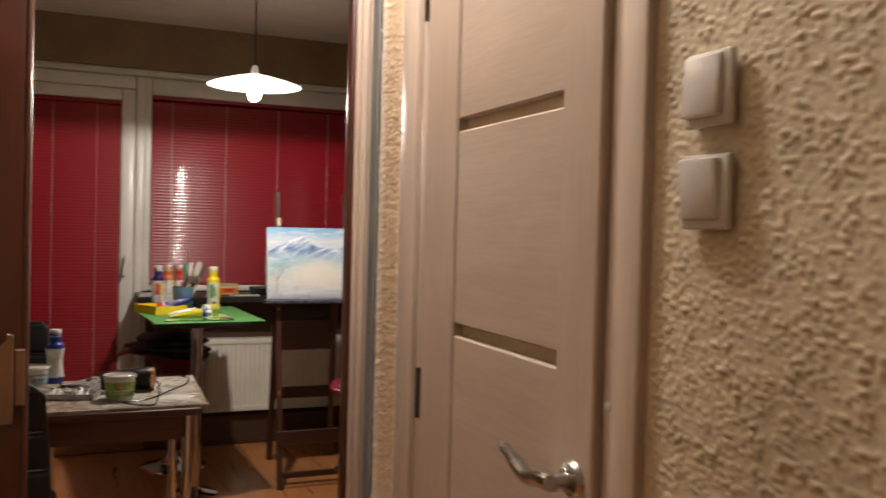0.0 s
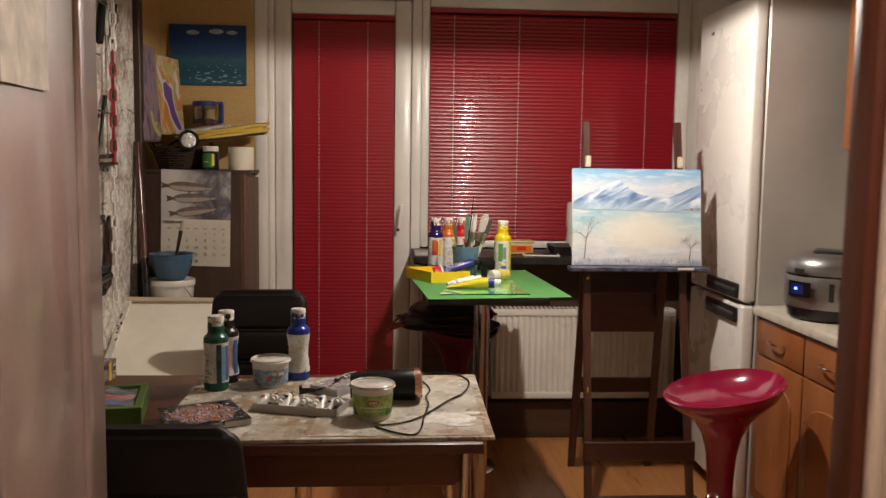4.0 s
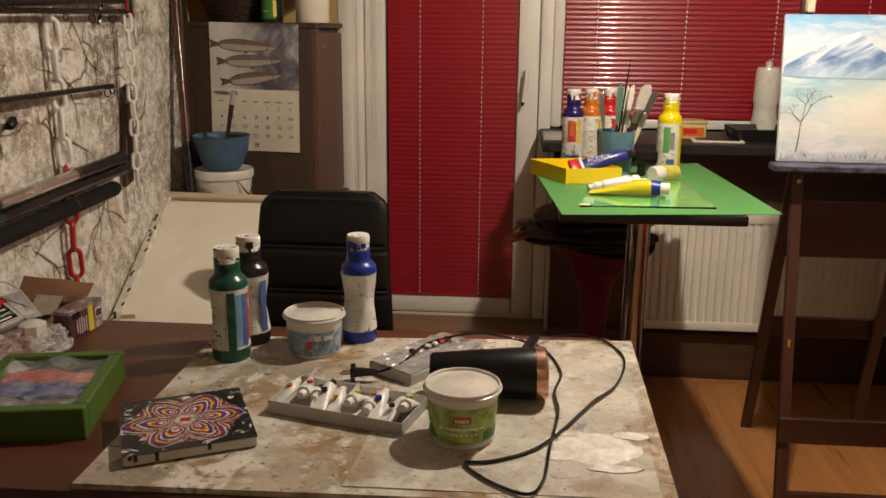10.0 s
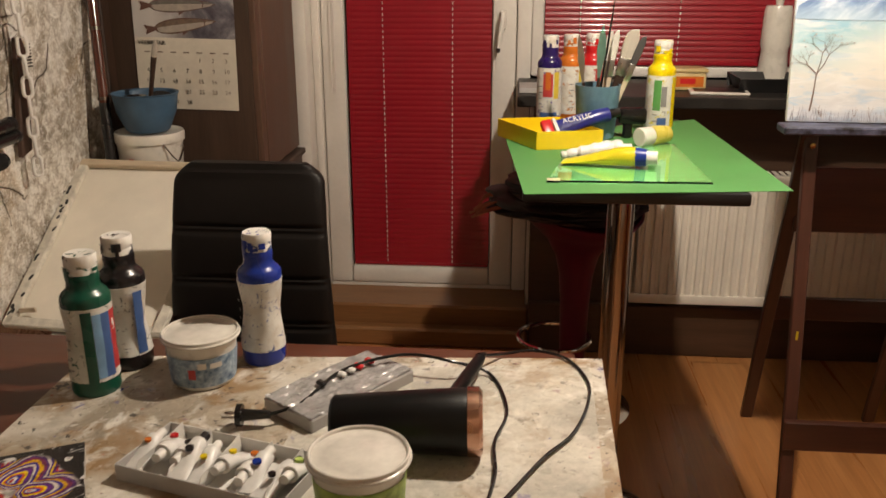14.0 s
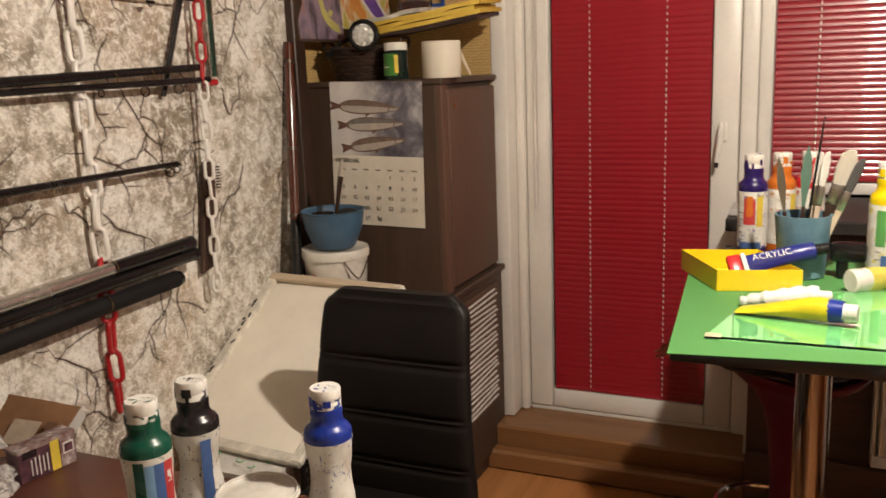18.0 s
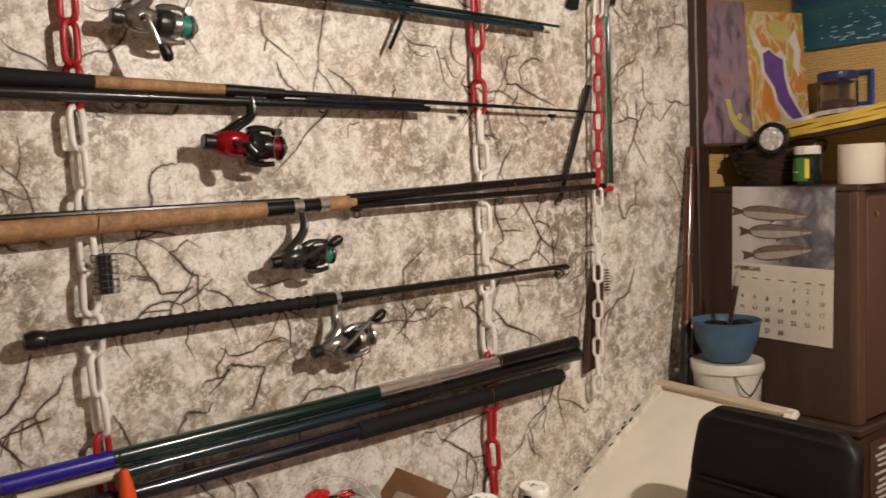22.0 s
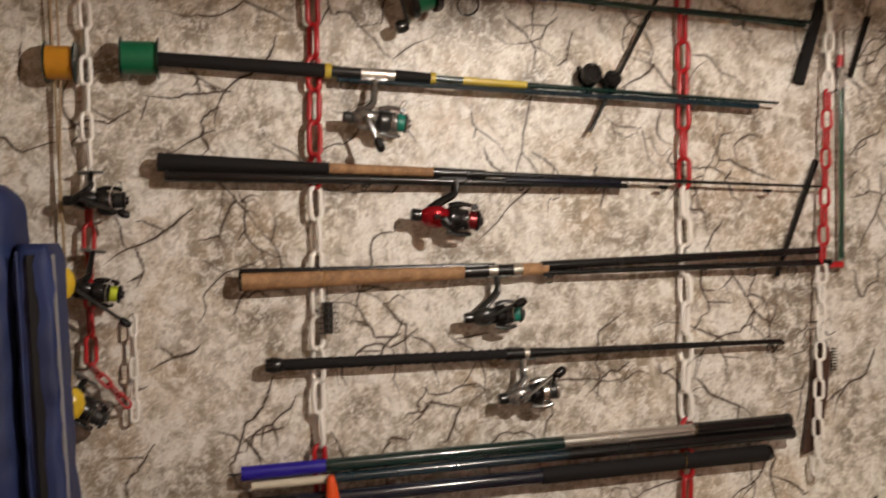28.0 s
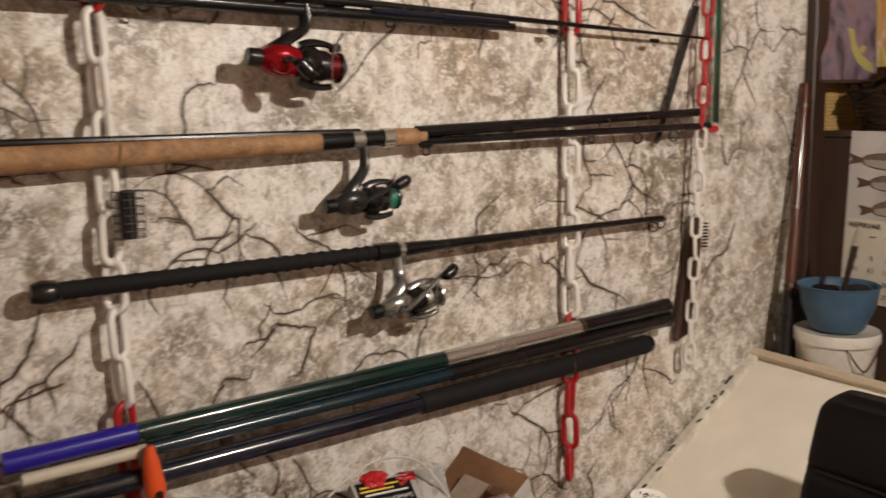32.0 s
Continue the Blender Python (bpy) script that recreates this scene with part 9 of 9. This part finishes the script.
def cabinet_top():
    z = 1.4215
    # two canvases standing on edge on the basket, against the stone wall
    c = thing("abstract_canvas", "canvas painted in lilac and pink mist with a yellow curl", "painting", Matrix.Translation((-0.752, 5.535, 1.556)) @ pose(0, 0, 0, -4, 0, 83), group="leaning canvases")
    part("canvas", box((0.225, 0.020, 0.450), (0.0, 0.010, 0.225), 0.002), M["lilac"], c)
    part("side_edge", box((0.006, 0.022, 0.450), (-0.1155, 0.010, 0.225), 0.001), M["cabinet"], c)
    part("lower_edge", box((0.225, 0.024, 0.008), (0.0, 0.010, -0.004), 0.001), M["cabinet"], c)
    part("painted_curl", prism([(1.45 * (x_ - 0.036), z_) for x_, z_ in [(0.030, 0.140), (0.048, 0.136), (0.052, 0.100), (0.066, 0.070), (0.098, 0.045), (0.104, 0.020), (0.080, 0.026), (0.056, 0.048), (0.040, 0.080), (0.036, 0.112)]], -0.0006, pose(0, -0.0002, 0)), M["curl_yellow"], c)
    part("painted_curl", prism([(1.45 * (x_ - 0.036), z_) for x_, z_ in [(0.070, 0.096), (0.082, 0.090), (0.074, 0.070), (0.062, 0.080)]], -0.0006, pose(0, -0.0002, 0)), M["curl_yellow"], c)
    c = thing("abstract_canvas", "canvas with a violet shape in orange and white flows", "painting", Matrix.Translation((-0.715, 5.775, 1.592)) @ pose(0, 0, 0, -5, 0, 76), group="leaning canvases")
    part("canvas", box((0.250, 0.018, 0.39), (0.0, 0.009, 0.195), 0.002), M["orange_flow"], c)
    part("side_edge", box((0.005, 0.020, 0.39), (-0.1275, 0.010, 0.195), 0.001), M["cabinet"], c)
    part("painted_shape", prism([(1.7 * x_, 0.88 * z_) for x_, z_ in [(-0.066, 0.395), (-0.050, 0.36), (-0.036, 0.31), (-0.020, 0.31), (-0.004, 0.285), (0.010, 0.30), (0.022, 0.27), (0.022, 0.20), (0.030, 0.15), (0.046, 0.09), (0.062, 0.055), (0.060, 0.018), (0.040, 0.012), (0.010, 0.055), (-0.012, 0.105), (-0.020, 0.16), (-0.044, 0.215), (-0.042, 0.27), (-0.060, 0.33)]], -0.0006, pose(0, -0.0001, 0)), M["white_flow"], c)
    part("painted_shape", prism([(1.7 * x_, 0.88 * z_) for x_, z_ in [(-0.036, 0.285), (-0.020, 0.30), (0.0, 0.275), (0.014, 0.265), (0.014, 0.20), (0.022, 0.14), (0.038, 0.09), (0.052, 0.052), (0.052, 0.026), (0.042, 0.022), (0.016, 0.06), (-0.006, 0.11), (-0.012, 0.16), (-0.034, 0.22)]], -0.0006, pose(0, -0.0008, 0)), M["violet_flow"], c)
    part("painted_shape", prism([(1.7 * x_, 0.88 * z_) for x_, z_ in [(-0.02, 0.40), (0.0, 0.42), (0.03, 0.40), (0.035, 0.35), (0.015, 0.33), (-0.01, 0.35)]], -0.0006, pose(0, -0.0001, 0)), M["curl_yellow"], c)
    part("painted_shape", prism([(1.7 * x_, 0.88 * z_) for x_, z_ in [(0.030, 0.34), (0.050, 0.38), (0.062, 0.30), (0.052, 0.20), (0.040, 0.24), (0.044, 0.30)]], -0.0006, pose(0, -0.0001, 0)), M["white_flow"], c)
    # wicker basket
    k = thing("wicker_basket", "dark brown wicker basket on the cabinet", "basket", (-0.640, 5.612, z))
    for q in range(9):
        u = q / 8
        ring = [((0.100 + 0.034 * u) * math.cos(a), (0.090 + 0.025 * u) * math.sin(a) + 0.004 * math.sin(a * 14 + q * math.pi), 0.008 + 0.092 * u) for a in [j * 6.28318531 / 40 for j in range(40)]]
        part("strand", tube(ring, 0.0078, 6, closed=True), M["wicker"], k)
    part("floor", box((0.15, 0.15, 0.006), (0, 0, 0.003), 0), M["wicker"], k)
    for sx in (-1, 1):
        part("handle", tube(curve_pts([(sx * 0.132, -0.04, 0.095), (sx * 0.145, -0.025, 0.125), (sx * 0.145, 0.025, 0.125), (sx * 0.132, 0.04, 0.095)], 5), 0.005, 6), M["wicker"], k)
    t = thing("head_torch", "black head torch with a silver reflector", "torch", Matrix.Translation((-0.580, 5.500, z + 0.138)) @ pose(0, 0, 0, 90, 0, 14))
    part("body", lathe([(0, -0.035), (0.030, -0.035), (0.047, -0.01), (0.049, 0.018), (0.042, 0.024), (0.033, 0.022)], 28), M["rod_black"], t)
    part("reflector", lathe([(0.034, 0.0225), (0.031, 0.024), (0.022, 0.0235), (0.014, 0.025), (0.008, 0.0235), (0, 0.026)], 28), M["facets"], t)
    part("strap", tube(curve_pts([(-0.045, 0.0, -0.02), (-0.10, -0.03, -0.03), (-0.14, -0.06, -0.04)], 5), 0.008, 6, flat=0.3), M["foam"], t)
    j = thing("green_jar", "green-black pill jar with a white lid", "jar", (-0.478, 5.505, z))
    part("jar", lathe([(0, 0), (0.036, 0), (0.038, 0.004), (0.038, 0.080), (0.030, 0.090), (0, 0.09)], 28), M["jar_dark"], j)
    part("lid", lathe([(0, 0.088), (0.036, 0.088), (0.037, 0.092), (0.037, 0.108), (0.033, 0.112), (0, 0.112)], 28), M["tub_white"], j, "white screw lid")
    part("label", wrap(0.038, 0.038, 0.012, 0.078, 200, 300, 14, 0.0008), M["dark_green_print"], j)
    part("label_print", wrap(0.038, 0.038, 0.020, 0.074, 288, 306, 6, 0.0016), M["yellow_print"], j)
    part("label_text", wrap(0.038, 0.038, 0.036, 0.040, 225, 262, 6, 0.0016), M["card_white"], j)
    r = thing("paper_roll", "cream toilet paper roll standing on the cabinet", "paper roll", (-0.342, 5.545, z))
    part("roll", lathe([(0.020, 0.0), (0.058, 0.0), (0.060, 0.004), (0.060, 0.106), (0.058, 0.110), (0.020, 0.110), (0.020, 0.0)], 36), M["roll"], r)
    f = thing("folders", "stack of yellow envelopes lying over the basket", "envelopes", Matrix.Translation((-0.405, 5.690, z + 0.165)) @ pose(0, 0, 0, 4, -8, 4))
    for k_, (mt, dx) in enumerate(((M["wicker"], 0.0), (M["yellow_paper"], 0.012), (M["yellow_paper"], -0.004), (M["yellow_paper"], 0.016), (M["paper"], -0.05))):
        part("envelope", sheet([(-0.20 + dx, -0.13, 0.0135 * k_), (0.165 + dx - 0.13 * (k_ == 4), -0.13, 0.0135 * k_), (0.165 + dx - 0.13 * (k_ == 4), 0.12, 0.0135 * k_), (-0.20 + dx, 0.12, 0.0135 * k_)], 0.0125, 5, 0.007, seed=k_), mt, f)
    j = thing("clear_jar", "clear plastic jar half full of dark red beads, blue lid", "jar", (-0.577, 5.868, z + 0.219))
    part("jar", lathe([(0.056, 0.0), (0.060, 0.01), (0.060, 0.095), (0.052, 0.105), (0.050, 0.105), (0.056, 0.094), (0.056, 0.012), (0, 0.006), (0, 0)], 28), M["clear"], j)
    part("beads", lathe([(0, 0.008), (0.054, 0.010), (0.054, 0.036), (0.03, 0.046), (0, 0.044)], 24), colour("dark_red_beads", (0.09, 0.012, 0.015), 0.35, grain=90, relief=0.8, dist=0.004), j)
    part("lid", lathe([(0, 0.103), (0.060, 0.103), (0.062, 0.108), (0.062, 0.124), (0.058, 0.128), (0, 0.128)], 28), colour("navy_lid", (0.018, 0.03, 0.13), 0.35), j, "dark blue lid")
    b = thing("small_picture", "small blue picture frame against the wall", "picture frame", (-0.553, 5.940, 1.662))
    for x, zz, sx, sz in ((0, 0.005, 0.11, 0.012), (0, 0.105, 0.11, 0.012), (-0.050, 0.055, 0.012, 0.09), (0.050, 0.055, 0.012, 0.09)):
        part("frame_bar", box((sx, 0.014, sz), (x, 0, zz), 0.002), colour("blue_frame_paint", (0.015, 0.06, 0.26), 0.4), b)
    d = thing("letter_knife", "wooden letter opener leaning over the cabinet edge", "letter opener", (-0.316, 5.715, z + 0.001))
    part("blade", tube([(0.0, 0.0, 0.003), (-0.024, -0.008, 0.06), (-0.040, -0.012, 0.105)], [0.004, 0.006, 0.005], 8, flat=0.4), M["pine"], d)


M["lilac"] = abstract("lilac_mist_paint", [(0.32, (0.07, 0.048, 0.058)), (0.42, (0.16, 0.115, 0.15)), (0.55, (0.25, 0.185, 0.235)), (0.66, (0.27, 0.15, 0.135))], 9, 3)
M["orange_flow"] = abstract("orange_flow_paint", [(0.32, (0.46, 0.17, 0.03)), (0.46, (0.50, 0.22, 0.05)), (0.51, (0.58, 0.48, 0.36)), (0.56, (0.38, 0.32, 0.04)), (0.66, (0.48, 0.19, 0.04))], 7, 6)
M["white_flow"] = plain("white_flow_paint", (0.60, 0.56, 0.52), 0.45)
M["facets"] = plain("bright_faceted_reflector", (0.80, 0.78, 0.74), 0.22, 0.55, vary=0.3, wear=70, grain=90, relief=0.9, dist=0.006)
M["violet_flow"] = plain("violet_flow_paint", (0.12, 0.055, 0.24), 0.4, vary=0.15, wear=20)
M["curl_yellow"] = plain("pale_yellow_paint", (0.50, 0.44, 0.14), 0.5)
M["wicker"] = plain("dark_wicker", (0.032, 0.016, 0.010), 0.5, vary=0.3, grain=90, relief=0.3)
M["jar_dark"] = plain("dark_green_glass", (0.010, 0.020, 0.016), 0.15, relief=0)
M["roll"] = plain("cream_paper", (0.66, 0.61, 0.50), 0.85, vary=0.05, grain=200, relief=0.2)
M["yellow_paper"] = plain("yellow_envelope", (0.62, 0.38, 0.03), 0.6, vary=0.12, second=(0.68, 0.48, 0.08))
cabinet_top()


def calendar():
    c = thing("calendar", "wall calendar page for February with a photo of three fish on grey stones", "calendar", Matrix.Translation((-0.540, 5.4725, 1.418)) @ pose(0, 0, 0, 0, 1.2, 0))
    w, h, s = 0.325, 0.455, 0.232
    # x right, z down from the top edge, y towards the cabinet
    part("page", sheet([(-w / 2, -0.0022, -h), (w / 2, -0.0022, -h), (w / 2, -0.0012, -s), (-w / 2, -0.0012, -s)], 0.0006, 6, 0.002), M["page"], c)
    part("photo", sheet([(-w / 2, -0.0012, -s), (w / 2, -0.0012, -s), (w / 2, -0.0012, 0), (-w / 2, -0.0012, 0)], 0.0006, 1), M["photo"], c, "photo of grey rocks and snow")
    # three fish of the photo: outline, back, pale belly, tail, fin and gill
    for x, z, ln, tilt, mid in ((-0.022, -0.080, 0.225, 2, "tan_shape"), (-0.002, -0.132, 0.215, -2, "grey_shape"), (0.004, -0.192, 0.205, -8, "tan_shape")):
        at = lambda y: pose(x, y, z, 0, tilt, 0)

        def slim(top, low, k0=0.0, k1=1.0, n=22):
            """A slender fish body between two curves, snout at the far end."""
            us = [k0 + (k1 - k0) * q / n for q in range(n + 1)]
            arch = lambda u: (math.sin(math.pi * u ** 0.75) ** 0.7) * (1 - 0.25 * u)
            return [(ln * (u - 0.5), top * arch(u)) for u in us] + [(ln * (u - 0.5), low * arch(u)) for u in us[-2:0:-1]]

        part("printed_shape", prism(slim(0.0255, -0.0245), -0.0004, at(-0.0015)), M["dark_shape"], c)
        part("printed_shape", prism(slim(0.0215, -0.0215, 0.01, 0.985), -0.0004, at(-0.0018)), M[mid], c)
        part("printed_shape", prism(slim(0.004, -0.0195, 0.04, 0.96), -0.0004, at(-0.0021)), M["pale_shape"], c)
        part("printed_shape", prism([(-ln / 2 - 0.030, 0.016), (-ln / 2 - 0.022, 0.001), (-ln / 2 - 0.028, -0.014), (-ln / 2 + 0.012, -0.004), (-ln / 2 + 0.012, 0.004)], -0.0004, at(-0.0024)), M["dark_shape"], c)
        part("printed_shape", prism([(-0.012, -0.020), (0.006, -0.020), (-0.012, -0.031)], -0.0004, at(-0.0024)), M["dark_shape"], c)
        part("printed_shape", prism([(ln * 0.30, 0.010), (ln * 0.33, 0.003), (ln * 0.31, -0.008), (ln * 0.295, -0.008), (ln * 0.315, 0.003), (ln * 0.285, 0.010)], -0.0004, at(-0.0027)), M["dark_shape"], c)
    flat = pose(0, 0, 0, 90, 0, 0)
    lettering("month", "VEEBRUAR", 0.019, M["ink"], c, Matrix.Translation((-w / 2 + 0.010, -0.0042, -s - 0.022)) @ flat)
    col0, dx = -w / 2 + 0.038, 0.0425
    for n in range(1, 29):
        k = n + 3
        row, cl = divmod(k, 7)
        ink = M["ink_pale"] if cl > 4 else M["ink"]
        lettering("day_number", str(n), 0.0185, ink, c, Matrix.Translation((col0 + cl * dx, -0.0046, -s - 0.074 - row * 0.0330)) @ flat, "CENTER")
    for cl in range(7):
        part("weekday_text", box((0.018, 0.0004, 0.004), (col0 + cl * dx, -0.0042, -s - 0.044), 0), M["ink_pale"], c)


def rock_photo():
    m, t, b = nodes_of("rock_photo")
    v = coords(t)
    f = noise_node(t, 9, 6, 0.65, v, 0.8)
    col = ramp(t, f, [(0.36, (0.05, 0.046, 0.06)), (0.50, (0.14, 0.13, 0.15)), (0.60, (0.28, 0.27, 0.28)), (0.72, (0.55, 0.53, 0.52))])
    sep = t.nodes.new("ShaderNodeSeparateXYZ")
    link(t, v, sep.inputs[0])
    side = t.nodes.new("ShaderNodeMapRange")
    side.inputs[1].default_value, side.inputs[2].default_value = -0.10, 0.03
    link(t, sep.outputs[0], side.inputs[0])
    col = mix(t, side.outputs[0], mix(t, 0.8, col, (0.68, 0.65, 0.61)), col)
    link(t, col, b.inputs["Base Color"])
    b.inputs["Roughness"].default_value = 0.35
    return m


M["photo"] = rock_photo()
M["page"] = plain("cream_calendar_page", (0.66, 0.61, 0.51), 0.6, vary=0.06, wear=6)
M["pale_shape"] = plain("pale_print", (0.64, 0.58, 0.50), 0.4, vary=0.2, wear=60, second=(0.42, 0.36, 0.30))
M["tan_shape"] = plain("tan_print", (0.30, 0.21, 0.15), 0.4, vary=0.25, wear=70, second=(0.22, 0.15, 0.11))
M["grey_shape"] = plain("grey_scale_print", (0.27, 0.24, 0.22), 0.4, vary=0.25, wear=70, second=(0.19, 0.17, 0.15))
M["dark_shape"] = plain("brown_print", (0.13, 0.065, 0.05), 0.4)
M["ink"] = plain("dark_ink", (0.05, 0.045, 0.04), 0.6)
M["ink_pale"] = plain("pale_ink", (0.30, 0.24, 0.20), 0.6)
calendar()


def bucket_stack():
    st = thing("plant_stand", "dark wooden stand behind the leaning canvas", "stand", (-0.625, 5.310, 0))
    part("top", box((0.28, 0.26, 0.02), (0, 0, 0.735), 0.003), M["dark_wood"], st)
    for x in (-0.12, 0.12):
        for y in (-0.11, 0.11):
            part("leg", box((0.028, 0.028, 0.725), (x, y, 0.3625), 0.002), M["dark_wood"], st)
    b = thing("white_bucket", "white plastic bucket with a lid and wire handle", "bucket", (-0.622, 5.310, 0.7452))
    part("bucket", lathe([(0, 0), (0.087, 0), (0.090, 0.004), (0.098, 0.150), (0.101, 0.152), (0.101, 0.160), (0, 0.160)], 40), M["tub_white"], b)
    part("lid", lathe([(0.101, 0.150), (0.104, 0.150), (0.105, 0.170), (0.102, 0.178), (0.094, 0.174), (0, 0.172)], 40), M["tub_white"], b)
    part("handle", tube(curve_pts([(0.072, -0.072, 0.150), (0.098, -0.064, 0.110), (0.101, -0.030, 0.095), (0.104, 0.02, 0.145)], 6), 0.0020, 6), M["dark_metal"], b)
    part("label_print", wrap(0.0945, 0.096, 0.080, 0.108, 252, 262, 5, 0.0012), M["red_print"], b)
    part("label_print", wrap(0.093, 0.0945, 0.056, 0.072, 252, 262, 5, 0.0012), M["red_print"], b)
    w = thing("blue_bowl", "blue plastic bowl holding a brush and dark pots", "bowl", (-0.622, 5.310, 0.9235))
    part("bowl", lathe([(0, 0), (0.058, 0), (0.065, 0.006), (0.088, 0.060), (0.096, 0.112), (0.100, 0.115), (0.097, 0.117), (0.092, 0.112), (0.083, 0.060), (0.058, 0.010), (0, 0.008)], 40), M["bowl_blue"], w)
    pot = thing("paint_pot", "small black pot lying in the bowl", "pot", (-0.645, 5.290, 0.972), group="pots in the bowl")
    part("pot", lathe([(0, 0), (0.030, 0), (0.034, 0.06), (0, 0.06)], 20), M["rod_black"], pot)
    copy_thing(pot, pose(-0.585, 5.335, 0.972, 20, 10, 0))
    br = thing("brush", "worn paint brush standing in the bowl", "brush", Matrix.Translation((-0.600, 5.285, 1.0)) @ pose(0, 0, 0, 0, 11, 0))
    part("handle", tube([(0, 0, 0), (0, 0, 0.07), (0, 0, 0.15)], [0.006, 0.007, 0.009], 10), M["dark_wood"], br)
    part("bristles", tube([(0, 0, 0.15), (0, 0, 0.18), (0, 0, 0.20)], [0.009, 0.008, 0.003], 10), M["pale_shape"], br)


M["bowl_blue"] = plain("dusty_blue_plastic", (0.060, 0.125, 0.205), 0.42, vary=0.12, wear=10)
bucket_stack()


# ---- rice cooker, fridge top, by the counter ----
def cooker():
    c = thing("multicooker", "steel and black multicooker with a lit blue display", "multicooker", (2.03, 4.42, 0.904), -32)
    sq = (1.0, 0.92)
    part("base", lathe([(0, 0), (0.135, 0), (0.148, 0.010), (0.156, 0.040), (0.158, 0.048), (0, 0.048)], 48, squash=sq), M["rod_black"], c)
    part("body", lathe([(0.157, 0.048), (0.162, 0.056), (0.164, 0.150), (0.160, 0.166), (0, 0.166)], 48, squash=sq), M["brushed"], c, "brushed steel wall")
    part("gap_ring", lathe([(0.158, 0.164), (0.160, 0.166), (0.160, 0.173), (0, 0.173)], 48, squash=sq), M["rod_black"], c)
    part("lid", lathe([(0.160, 0.173), (0.163, 0.182), (0.158, 0.212), (0.138, 0.236), (0.11, 0.246), (0, 0.250)], 48, squash=sq), M["brushed"], c, "steel-grey hinged lid")
    part("lid_plate", box((0.17, 0.13, 0.012), (0.02, 0.01, 0.252), 0.005, seg=2), M["graphite"], c)
    part("catch", wrap(0.1605, 0.1605, 0.178, 0.196, 224, 240, 6, 0.003), M["graphite"], c)
    p = part("panel", wrap(0.163, 0.164, 0.092, 0.148, 214, 250, 14, 0.002), M["dryer_black"], c, "black display panel")
    part("display", wrap(0.163, 0.163, 0.102, 0.140, 220, 240, 6, 0.0035), M["led_panel"], p)
    part("led", lathe([(0, 0), (0.006, 0), (0.005, 0.003), (0, 0.003)], 14, m=pose(0, 0, 0, 0, 0, 229) @ pose(0.167, 0, 0.122, 0, 90, 0)), M["led"], p, "glowing blue light")
    for k in range(5):
        part("print_strip", wrap(0.164, 0.164, 0.084, 0.150, 272 + k * 13, 278 + k * 13 + (k % 2) * 4, 5, 0.0016), M["graphite"], c)


M["brushed"] = plain("brushed_steel_shell", (0.30, 0.295, 0.29), 0.36, 0.8, vary=0.1, grain=200, stretch=(0.3, 0.3, 8), relief=0.1)
M["led"] = glow("blue_led", (0.05, 0.10, 1.0), 14)
M["led_panel"] = plain("dim_blue_display", (0.015, 0.02, 0.12), 0.2)
cooker()


def fridge_top():
    b = thing("wire_basket", "black wire basket with cables on top of the fridge", "basket", (2.10, 5.02, 2.165))
    part("rim", box((0.44, 0.34, 0.012), (0, 0, 0.006), 0.004), M["black_plastic"], b)
    for k in range(12):
        a = k * 6.28318531 / 12
        part("wire", tube(curve_pts([(0.20 * math.cos(a), 0.15 * math.sin(a), 0.01), (0.21 * math.cos(a), 0.16 * math.sin(a), 0.09), (0.22 * math.cos(a), 0.17 * math.sin(a), 0.17)], 3), 0.005, 6), M["black_plastic"], b)
    part("upper_ring", tube([(0.22 * math.cos(a), 0.17 * math.sin(a), 0.17) for a in [k * 6.28318531 / 28 for k in range(28)]], 0.006, 6, closed=True), M["black_plastic"], b)
    c = thing("dark_cloth", "dark folded cloth heaped on the fridge", "cloth", (2.05, 5.02, 2.178))
    part("cloth", crumpled((0.17, 0.13, 0.08), 8.0, 0.3), M["bag_cloth"], c, sharp=40)
    for x in (1.90, 1.96):
        l = thing("black_loop", "black headphone loop on the fridge", "headphones", (x, 4.90, 2.165))
        part("loop", tube([(0.0, 0.045 * math.cos(a), 0.075 + 0.06 * math.sin(a)) for a in [k * 6.28318531 / 20 for k in range(20)]], 0.012, 8, closed=True), M["black_plastic"], l)


fridge_top()

# ---- floor boards, laid last ----
def boards():
    rng = random.Random(4)
    made = {}
    w, L = 0.192, 1.285
    floor_ob = bpy.data.objects["floor"]
    n = 0
    for r in range(22):
        x = -0.95 + r * w
        y = -1.6 - rng.random() * L
        while y < 6.2:
            a, b = max(y, -1.6), min(y + L, 6.2)
            if b - a > 0.05 and x < 2.5:
                key = round(b - a, 2)
                if key not in made:
                    bm = box((w - 0.0003, key - 0.0003, 0.010), (0, 0, 0), 0.0004)
                    me = bpy.data.meshes.new("floor_board")
                    bm.to_mesh(me)
                    bm.free()
                    me.materials.append(M["board"])
                    made[key] = me
                part("floor_board", made[key], None, floor_ob, place=pose(x + w / 2, (a + b) / 2, -0.005))
            y += L


boards()
